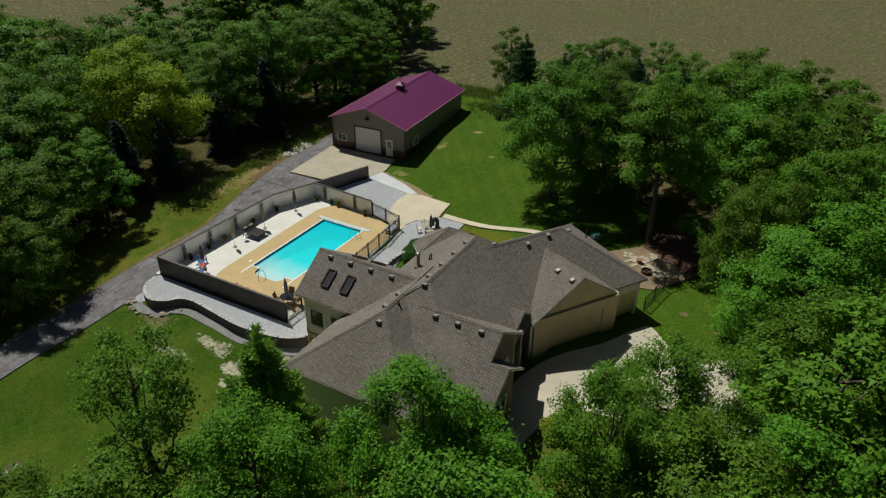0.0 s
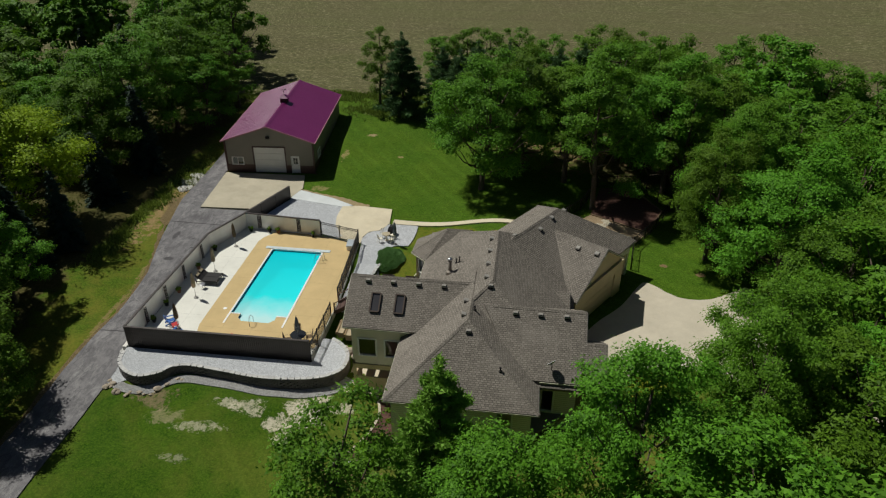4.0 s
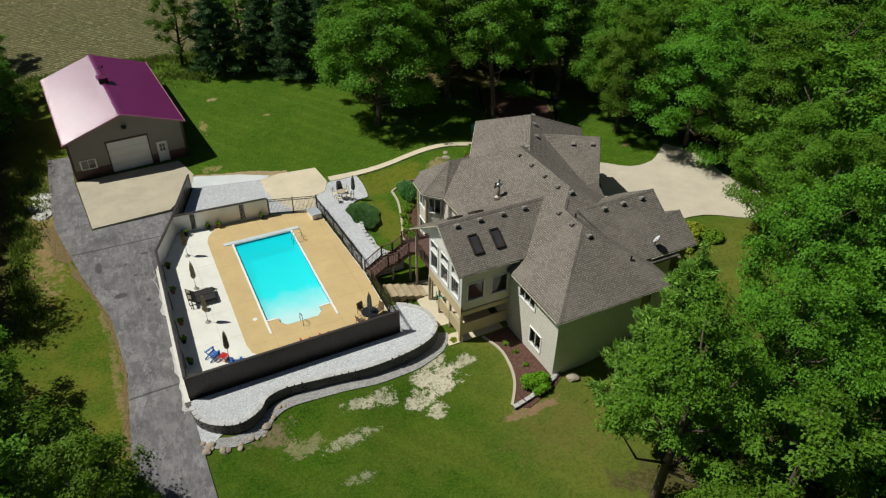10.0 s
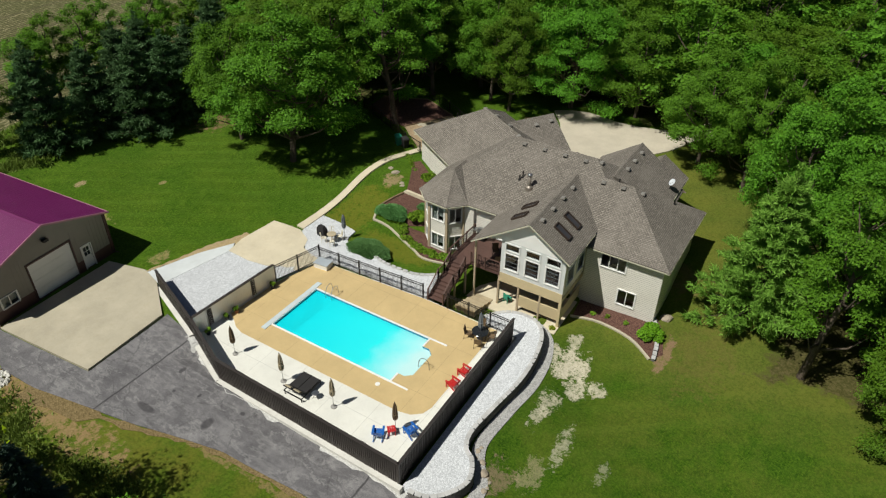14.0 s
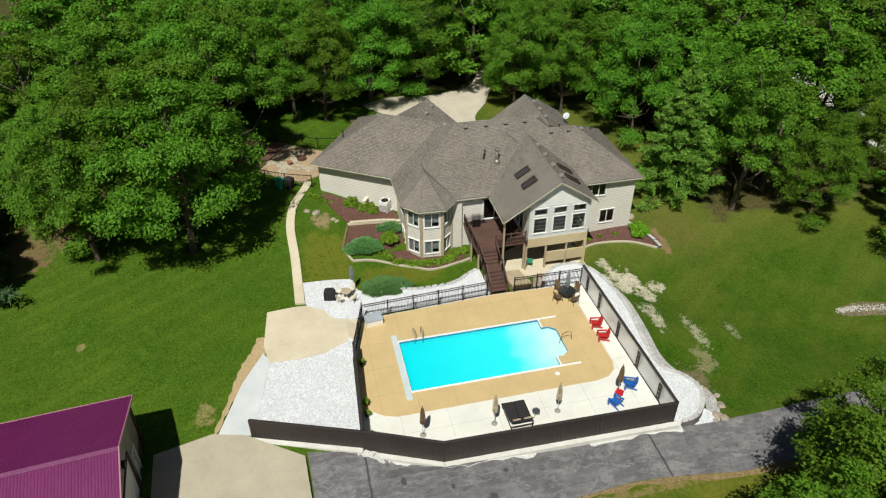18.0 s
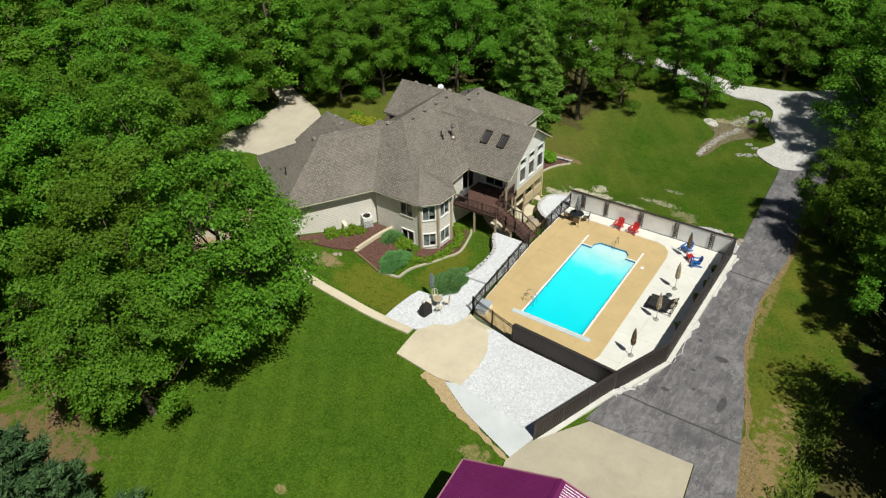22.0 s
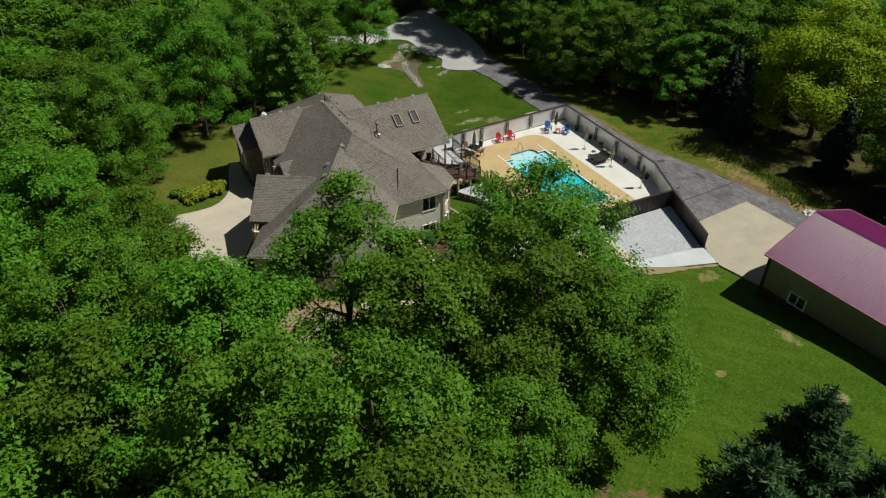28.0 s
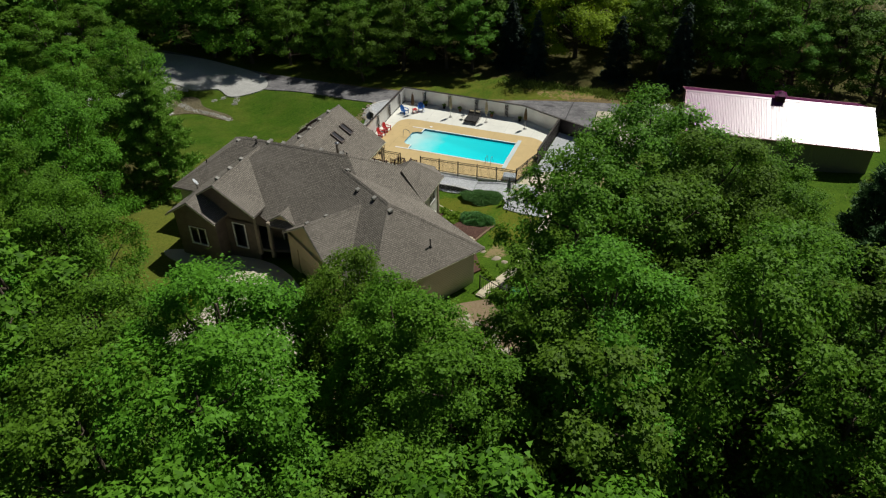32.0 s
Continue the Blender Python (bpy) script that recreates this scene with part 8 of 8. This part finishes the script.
for name, pts in (("edging_bay", [(12.6, 7.3), (12.45, 5.4), (11.6, 2.6), (10.9, 0.9), (11.45, -1.6), (12.0, -2.7)]), ("edging_bed", [(14.1, 7.9), (12.6, 7.3)]), ("edging_lawn", [(17.2, 7.1), (14.2, 7.9)]), ("edging_south", [(11.5, -12.2), (12.0, -14.2), (11.35, -16.9), (10.0, -18.9)])):
    setting(name, drape(band(curve(pts, 6), 0.09), 0.12, 0.4), TIMBER if "lawn" in name else SLAB, "narrow curved garden edging", "garden edging")


def boulder(x, y, r, seed, label="rounded tan field stone on the gravel", z=None, name="boulder", group="boulders"):
    bm = bmesh.new()
    bmesh.ops.create_icosphere(bm, subdivisions=2, radius=1.0)
    rr = random.Random(seed)
    off = Vector((rr.uniform(-50, 50), rr.uniform(-50, 50), rr.uniform(-50, 50)))
    for v in bm.verts:
        v.co *= 1 + 0.32 * noise.noise(v.co * 1.1 + off)
        v.co.z *= 0.62
    me = bpy.data.meshes.new(name)
    bm.to_mesh(me)
    bm.free()
    me.materials.append(STONE)
    ob = tagged(part(name, me, None), label, "stone", group)
    ob.matrix_world = pose(x, y, (ground(x, y) if z is None else z) + r * 0.22, rr.uniform(-15, 15), rr.uniform(-15, 15), rr.uniform(0, 360)) @ Matrix.Diagonal((r * 1.2, r, r, 1))


rk = random.Random(9)
for k, (x, y) in enumerate(curve([(-3.3, -12.6), (-4.3, -13.1), (-5.0, -13.9), (-6.4, -14.5), (-7.8, -14.3), (-8.6, -13.6)], 4)):
    boulder(x + rk.uniform(-0.25, 0.25), y + rk.uniform(-0.2, 0.2), rk.choice((0.11, 0.13, 0.16, 0.19, 0.27)), 100 + k)
corner_wall = thing("garden_wall", "low curved dark block wall round the corner bed", "garden wall", kind="structure")
corner_line = curve([(10.1, -19.15), (11.2, -18.98), (12.2, -18.72), (13.2, -18.36), (13.95, -17.95), (14.5, -17.4)], 10)
acc = 0.4
for p, q in zip(corner_line, corner_line[1:]):
    d = Vector(q) - Vector(p)
    acc += d.length
    if acc >= 0.40:
        acc = 0.0
        turn = math.degrees(math.atan2(d.y, d.x))
        g = ground(q[0], q[1])
        for k in (0, 1):
            part("block", blk, None, corner_wall).matrix_basis = pose(q[0] + (0.2 if k else 0), q[1], g - 0.1 + 0.15 * k, 0, 0, turn + rk.uniform(-3, 3))
        part("cap_block", capm, None, corner_wall).matrix_basis = pose(q[0], q[1], g + 0.2, 0, 0, turn + rk.uniform(-3, 3))
for k, (x, y, r) in enumerate(((8.2, -7.4, 0.45), (7.6, -7.0, 0.35), (8.8, -7.9, 0.3), (14.9, -18.6, 0.4))):
    boulder(x, y, r, 160 + k, "large tan boulder by the porch")
for k, (x, y, r) in enumerate(((19.7, 10.4, 0.3), (19.4, 9.7, 0.42), (18.4, 8.3, 0.35), (18.1, 8.0, 0.3))):
    boulder(x, y, r, 170 + k, "flat stepping stone in the lawn", ground(x, y) - r * 0.6)


def rubble(name, spots_, label, mat=None, n=60, r0=0.12, r1=0.3, seed=1):
    """A heap of broken stones as one mesh."""
    rr = random.Random(seed)
    s = Shape()
    for _ in range(n):
        cx, cy, rad = spots_[rr.randrange(len(spots_))]
        a, f = rr.uniform(0, 6.28), math.sqrt(rr.random()) * rad
        x, y, r = cx + f * math.cos(a), cy + f * math.sin(a), rr.uniform(r0, r1)
        z = ground(x, y) + (1 - f / rad) * 0.3 * rad * rr.random()
        m = pose(x, y, z, rr.uniform(0, 360), rr.uniform(0, 360), rr.uniform(0, 360))
        j = lambda: rr.uniform(0.6, 1.1) * r
        s.add([m @ Vector(v) for v in ((j(), 0, 0), (-j(), 0, 0), (0, j(), 0), (0, -j(), 0), (0, 0, j()), (0, 0, -j()))], [(0, 2, 4), (2, 1, 4), (1, 3, 4), (3, 0, 4), (2, 0, 5), (1, 2, 5), (3, 1, 5), (0, 3, 5)])
    tagged(part(name, s, mat or KERB), label, "rubble", "", "stuff")


rubble("rubble_pile", [(-16.4, 16.5, 0.8), (-16.5, 18.0, 0.9), (-16.3, 19.6, 0.8)], "heap of pale broken stone beside the drive", n=260, seed=2)
setting("gravel_bed_ditch", drape(curve([(-3.9, -38.6), (-1.6, -39.0), (0.6, -38.3), (1.0, -37.2), (0.1, -36.0), (-0.3, -34.0), (0.2, -31.0), (-0.3, -29.2), (-1.1, -30.0), (-1.6, -32.5), (-2.6, -35.0), (-4.2, -36.8)], 3, True), 0.05, 0.6),
        gravel_material("ditch_soil", (0.085, 0.075, 0.036), (0.24, 0.20, 0.125), 0.11), "stony brown ditch running from the culvert", "gravel bed")
DITCH_STONE = plain("grey_rubble", (0.50, 0.485, 0.45), 0.9, 0, 0.4, 5.0, 0.4)
ditch_run = curve([(-2.2, -37.9), (-1.5, -36.4), (-1.0, -34.4), (-0.7, -32.4), (-0.4, -30.6), (-0.3, -29.6)], 4)
rubble("rubble_bank", [(x, y, 0.62 - 0.012 * i) for i, (x, y) in enumerate(ditch_run)], "pale rubble strip along the ditch", n=1300, r0=0.03, r1=0.10, seed=3, mat=DITCH_STONE)
rubble("rubble_headwall", [(-4.5, -39.9, 0.45), (-2.2, -40.0, 0.45), (-3.7, -40.7, 0.45), (-2.9, -40.8, 0.45), (-1.6, -39.3, 0.6), (-4.9, -39.2, 0.4)], "pale broken stone heaped round the culvert mouth", n=420, r0=0.05, r1=0.13, seed=5, mat=DITCH_STONE)
rubble("rubble_heap", [(1.1, -38.0, 0.75), (0.6, -37.6, 0.6)], "small heap of bright white stone in the grass", n=420, r0=0.04, r1=0.11, seed=6, mat=KERB)
rubble("rubble_streak", [(-4.0, -31.2, 0.4), (-4.8, -31.5, 0.45), (-5.6, -32.0, 0.4), (-5.0, -33.6, 0.4), (-4.2, -34.4, 0.4)], "thin streak of pale stone beside the drive", n=420, r0=0.03, r1=0.08, seed=7, mat=DITCH_STONE)
culv = thing("culvert", "dark corrugated steel culvert pipe in a rubble bank", "culvert")
cs = Shape()
cs.tube([(-3.25 - 0.2 * i, -39.45 - i * 0.8, -1.5) for i in range(3)], [0.52, 0.50, 0.50], 18)
part("pipe", cs, plain("galvanised", (0.3, 0.29, 0.27), 0.6, 0.5), culv)
# black disc over the capped pipe end, in place of the shade inside
part("mouth", Shape().lathe([(0.47, 0.0), (0.47, 0.01)], 18).move(pose(-3.24, -39.41, -1.5, -90, 0, 12)), BLACK, culv, "black disc for the shaded pipe mouth")

ac = thing("air_conditioner", "white air conditioning unit with a round fan grille", "air conditioner", at=pose(18.75, 3.55, ground(18.75, 3.55) + 0.05, 0, 0, -33))
part("pad", box(-0.5, -0.5, -0.1, 0.5, 0.5, 0.06), KERB, ac)
part("cabinet", box(-0.4, -0.4, 0.06, 0.4, 0.4, 1.12), WHITE, ac)
for k in range(7):
    part("louver", box(-0.42, -0.38, 0.14 + k * 0.1, 0.42, 0.38, 0.18 + k * 0.1), plain("ac_louver", (0.24, 0.24, 0.23), 0.5), ac)
part("fan_grille", Shape().lathe([(0.33, 1.12), (0.33, 1.15), (0.06, 1.17)], 18), IRON, ac)
ac2 = thing("air_conditioner", "smaller beige cooling unit on a wall bracket", "air conditioner", at=pose(19.9, 5.15, ground(19.9, 5.15) + 0.2, 0, 0, -33))
part("cabinet", box(-0.4, -0.16, 0.0, 0.4, 0.16, 0.6), CREAM, ac2)
part("fan_grille", Shape().lathe([(0.2, 0.0), (0.2, 0.02), (0.03, 0.03)], 14).move(pose(0.1, -0.16, 0.3, 90, 0, 0)), IRON, ac2)

for x, y, lid, lab in ((24.0, 12.5, TEAL, "teal green wheeled bin with a flat lid"), (23.9, 11.6, BLACK, "black wheeled refuse bin by the fence")):
    bn = thing("wheeled_bin", lab, "bin", "refuse bins", at=pose(x, y, ground(x, y), 0, 0, -35))
    part("body", Shape().add([(-0.24, -0.28, 0.06), (0.24, -0.28, 0.06), (0.24, 0.28, 0.06), (-0.24, 0.28, 0.06), (-0.29, -0.36, 1.0), (0.29, -0.36, 1.0), (0.29, 0.36, 1.0), (-0.29, 0.36, 1.0)],
                             [(3, 2, 1, 0), (4, 5, 6, 7), (0, 1, 5, 4), (1, 2, 6, 5), (2, 3, 7, 6), (3, 0, 4, 7)]), lid, bn)
    part("lid", Shape().add([(-0.31, -0.39, 1.0), (0.31, -0.39, 1.0), (0.31, 0.4, 1.0), (-0.31, 0.4, 1.0), (-0.26, -0.33, 1.08), (0.26, -0.33, 1.08), (0.26, 0.36, 1.1), (-0.26, 0.36, 1.1)], [(3, 2, 1, 0), (4, 5, 6, 7), (0, 1, 5, 4), (1, 2, 6, 5), (2, 3, 7, 6), (3, 0, 4, 7)]), lid, bn)
    for sx in (-0.26, 0.26):
        part("wheel", Shape().lathe([(0.1, -0.03), (0.12, 0.0), (0.1, 0.03)], 12).move(pose(sx, 0.3, 0.12, 0, 90, 0)), IRON, bn)

# grill patio
gz0 = ground(8.4, 9.5) + 0.1
gr = thing("covered_grill", "barbecue grill under a black cover", "grill", at=pose(8.35, 9.6, gz0, 0, 0, 80) @ Matrix.Diagonal((0.72, 0.72, 0.85, 1)))
part("cover", Shape().add([(-0.62, -0.36, 0.0), (0.62, -0.36, 0.0), (0.62, 0.36, 0.0), (-0.62, 0.36, 0.0), (-0.6, -0.32, 0.85), (0.6, -0.32, 0.85), (0.6, 0.32, 0.85), (-0.6, 0.32, 0.85), (-0.38, -0.22, 1.15), (0.38, -0.22, 1.15), (0.38, 0.2, 1.18), (-0.38, 0.2, 1.18)],
                          [(3, 2, 1, 0), (0, 1, 5, 4), (1, 2, 6, 5), (2, 3, 7, 6), (3, 0, 4, 7), (4, 5, 9, 8), (5, 6, 10, 9), (6, 7, 11, 10), (7, 4, 8, 11), (8, 9, 10, 11)]), BLACK, gr, "black grill cover")
for sx in (-0.5, 0.5):
    part("foot", box(sx - 0.05, -0.3, -0.1, sx + 0.05, 0.3, 0.0), IRON, gr)
pt = thing("bistro_table", "round cream stone table on the gravel patio", "table", at=pose(8.1, 8.35, gz0) @ Matrix.Diagonal((0.72, 0.72, 1, 1)))
part("tabletop", Shape().lathe([(0.52, 0.70), (0.55, 0.72), (0.55, 0.76), (0.5, 0.78)], 20), BEIGE_CLOTH, pt)
part("pedestal", Shape().lathe([(0.26, 0.0), (0.22, 0.08), (0.09, 0.2), (0.09, 0.6), (0.2, 0.70)], 14), CREAM, pt)
for a in (40, 130, 220, 320):
    ch = thing("bistro_chair", "cream metal patio chair with open back", "chair", "cream patio chairs", at=pose(8.1 + 0.68 * math.cos(radians(a)), 8.35 + 0.68 * math.sin(radians(a)), gz0, 0, 0, a - 90))
    part("seat", Shape().lathe([(0.21, 0.42), (0.22, 0.44), (0.2, 0.46)], 14), CREAM, ch)
    part("backrest", Shape().tube([(-0.2, 0.18, 0.44), (-0.2, 0.26, 0.85), (0.0, 0.28, 0.95), (0.2, 0.26, 0.85), (0.2, 0.18, 0.44)], 0.025, 6).tube([(0, 0.2, 0.44), (0, 0.28, 0.94)], 0.04, 5), CREAM, ch)
    for sx in (-0.17, 0.17):
        for sy in (-0.17, 0.17):
            part("leg", Shape().tube([(sx, sy, 0.43), (sx * 1.15, sy * 1.15, 0.0)], 0.02, 5), CREAM, ch)
umbrella(9.05, 7.75, GREY_CLOTH, 2.4, gz0, "grey")
bxm = thing("deck_box", "pale storage step box beside the fence corner", "storage box", at=pose(5.0, 6.75, 0.013, 0, 0, 6))
part("body", box(-0.42, -0.62, 0, 0.42, 0.62, 0.42), WHITE, bxm)
part("lid", box(-0.45, -0.65, 0.42, 0.45, 0.65, 0.47), plain("grey_lid", (0.38, 0.42, 0.46), 0.5), bxm, "grey lid")
bbq = thing("grill", "black and steel gas grill on the raised deck", "grill", at=pose(13.2, -3.3, 1.71, 0, 0, 90))
part("cart", box(-0.33, -0.25, 0.0, 0.33, 0.25, 0.72), IRON, bbq)
part("hood", Shape().add([(-0.36, -0.28, 0.75), (0.36, -0.28, 0.75), (0.36, 0.28, 0.75), (-0.36, 0.28, 0.75), (-0.34, -0.12, 1.08), (0.34, -0.12, 1.08), (0.34, 0.2, 1.1), (-0.34, 0.2, 1.1)], [(0, 1, 5, 4), (1, 2, 6, 5), (2, 3, 7, 6), (3, 0, 4, 7), (4, 5, 6, 7)]), STEEL, bbq)
for sx in (-0.55, 0.55):
    part("side_shelf", box(sx - 0.19, -0.25, 0.78, sx + 0.19, 0.25, 0.82), STEEL, bbq)
for a in (35, 215):
    mesh_chair(11.4 + 0.6 * math.cos(radians(a)), -5.6 + 0.6 * math.sin(radians(a)), a - 90, 1.705)
lowch = thing("porch_chair", "teal plastic chair on the lower porch", "chair", at=pose(10.4, -7.3, -1.12, 0, 0, 70))
part("seat", box(-0.25, -0.25, 0.36, 0.25, 0.25, 0.42), TEAL, lowch)
part("backrest", box(-0.25, 0.2, 0.42, 0.25, 0.26, 0.85), TEAL, lowch)
for sx in (-0.22, 0.22):
    for sy in (-0.22, 0.22):
        part("leg", box(sx - 0.025, sy - 0.025, 0, sx + 0.025, sy + 0.025, 0.36), TEAL, lowch)

# play yard behind the garage
setting("pavement_play", drape([(24.6, 10.6), (25.6, 8.9), (27.3, 6.9), (30.9, 7.9), (33.3, 11.6), (28.0, 14.5)], 0.07, 0.6), gravel_material("brown_gravel", (0.30, 0.21, 0.125), (0.45, 0.345, 0.22), 0.06), "brown gravel yard behind the garage", "pavement")
setting("mulch_bed_play", drape([(28.0, 14.55), (33.35, 11.65), (35.3, 16.2), (32.6, 20.6), (29.2, 20.2)], 0.07, 0.7), MULCH, "dark red mulch play area under the trees", "mulch bed")
for name, pts in (("edging_play", [(28.0, 14.52), (33.3, 11.62)]), ("edging_play_far", [(35.3, 16.2), (32.6, 20.6)]), ("edging_play_side", [(33.4, 11.7), (35.3, 16.2)])):
    setting(name, drape(band(pts, 0.08), 0.16, 0.6), TIMBER, "brown timber border of the play yard", "garden edging")
flag = thing("stone_walk", "two rows of pale flagstones in the yard", "paving stones", kind="structure")
fm = Shape().box(-0.24, -0.16, 0, 0.24, 0.16, 0.05).mesh("flagstone", SLAB)
rr = random.Random(12)
for (x0, y0), (x1, y1), turn in (((27.1, 12.3), (31.5, 10.0), -27), ((29.6, 13.4), (26.9, 9.3), 57)):
    steps = int(math.hypot(x1 - x0, y1 - y0) / 0.5)
    for k in range(steps):
        for row in (-1, 0, 1):
            f = (k + 0.5 * (row % 2)) / steps
            x, y = x0 + (x1 - x0) * f - math.sin(radians(turn)) * row * 0.35, y0 + (y1 - y0) * f + math.cos(radians(turn)) * row * 0.35
            if rr.random() < 0.82:
                part("flagstone", fm, None, flag).matrix_basis = pose(x + rr.uniform(-0.06, 0.06), y + rr.uniform(-0.06, 0.06), ground(x, y) + 0.06 + rr.uniform(0, 0.012), 0, 0, turn + rr.uniform(-14, 14))
pit = thing("fire_pit", "low rusty steel fire ring on the tan gravel", "fire pit", at=pose(29.6, 10.2, ground(29.6, 10.2) + 0.06))
part("ring", Shape().lathe([(0.42, 0.0), (0.45, 0.0), (0.46, 0.30), (0.42, 0.30), (0.41, 0.02)], 22), plain("rusty_steel", (0.16, 0.075, 0.04), 0.8, 0.3, 0.4, 8.0, 0.3), pit)
part("ash", Shape().lathe([(0.41, 0.06), (0.2, 0.10), (0.01, 0.11)], 16), plain("ash_grey", (0.12, 0.11, 0.10), 0.95, 0, 0.4, 12.0), pit, "grey ash and charred bits")
for k in range(5):
    a = k * 1.3
    part("log", Shape().tube([(0.27 * math.cos(a), 0.27 * math.sin(a), 0.12), (-0.1 * math.cos(a), -0.1 * math.sin(a), 0.26)], 0.04, 6), BARK, pit, "half-burnt log")


def yard_fence(line, label, h=1.2):
    th = thing("yard_fence", label, "fence")
    for (ax, ay), (bx, by) in zip(line, line[1:]):
        a, b = Vector((ax, ay)), Vector((bx, by))
        n = max(1, round((b - a).length / 2.0))
        P = lambda p, z: (p.x, p.y, ground(p.x, p.y) + z)
        for i in range(n):
            p, q = a.lerp(b, i / n), a.lerp(b, (i + 1) / n)
            part("post", Shape().beam(P(p, -0.3), P(p, h + 0.1), 0.09, up=(1, 0, 0)), IRON, th)
            for z in (h, h * 0.1):
                part("rail", Shape().beam(P(p, z), P(q, z), 0.05), IRON, th)
            s = Shape()
            for j in range(1, 14):
                c = p.lerp(q, j / 14)
                s.beam(P(c, 0.1), P(c, h), 0.018, up=(1, 0, 0))
            part("picket_row", s, IRON, th)


yard_fence([(31.0, 4.6), (31.6, 8.4), (34.2, 12.6), (36.0, 16.4), (33.0, 21.2)], "dark metal fence round the play yard")
yard_fence([(23.6, 9.6), (24.6, 12.0), (27.0, 15.6), (29.0, 20.6), (33.0, 21.2)], "dark metal fence beside the trees")
urn = thing("flower_pot", "brown clay pot standing in the yard", "pot", at=pose(28.6, 11.4, ground(28.6, 11.4) + 0.05))
part("pot", Shape().lathe([(0.16, 0.0), (0.26, 0.35), (0.3, 0.4), (0.24, 0.42)], 14), POT, urn)

# low stone edging between the mulch beds
sw_ = thing("stone_edging", "low dry-laid stone edging between mulch beds", "stone edging", kind="structure")
sm = Shape().box(-0.21, -0.13, 0, 0.21, 0.13, 0.15).mesh("stone", SLAB_LIGHT)
for k in range(10):
    for c in range(3):
        x, y = 16.86 + k * 0.035, 2.75 + k * 0.44 + (0.2 if c % 2 else 0)
        ob = part("stone", sm, None, sw_)
        ob.matrix_basis = pose(x, y, ground(x, y) - 0.12 + c * 0.155, 0, 0, 86 + rr.uniform(-4, 4))


# unmown grass along the field edge, the drive bank and the barn
def tall_grass(name, boxes, n, seed, label, tall=0.5):
    rng = np.random.default_rng(seed)
    w = np.array([(b[2] - b[0]) * (b[3] - b[1]) for b in boxes])
    pick = rng.choice(len(boxes), n, p=w / w.sum())
    b = np.array(boxes)[pick]
    x = b[:, 0] + (b[:, 2] - b[:, 0]) * (0.5 + rng.normal(size=n) * 0.28)
    y = b[:, 1] + (b[:, 3] - b[:, 1]) * (0.5 + rng.normal(size=n) * 0.28)
    clump = np.sin(x * 1.7 + np.sin(y * 1.3) * 2) + np.sin(y * 2.1 + x * 0.6)
    keep = clump + rng.normal(size=n) * 0.8 > -0.4
    x, y, n = x[keep], y[keep], int(keep.sum())
    z = np.array([ground(i, j) for i, j in zip(x, y)])
    a = rng.random(n) * 6.283
    h = 0.10 + tall * rng.random(n) ** 2.0
    lean = rng.normal(size=(n, 2)) * 0.15
    s = 0.07
    p = np.stack([x, y, z], 1)
    d = np.stack([np.cos(a) * s, np.sin(a) * s, 0 * a], 1)
    tip = p + np.stack([lean[:, 0], lean[:, 1], h], 1)
    tagged(new(name, triangles(name, np.stack([p - d, p + d, tip], 1), WEED)), label, "tall grass", "", "stuff")


tall_grass("field_grass", [(-22, 43.5, 12, 47.5), (-3.2, 38.5, 4, 42)], 26000, 1, "tall rough grass along the field edge")
tall_grass("bank_grass", [(-19.0, 6.0, -17.6, 20.0), (-18.4, 11.0, -16.6, 15.0), (-18.8, 0, -16.8, 7.0), (-17.4, 15.5, -15.9, 24.0)], 7000, 2, "tall rough grass on the bank by the drive")
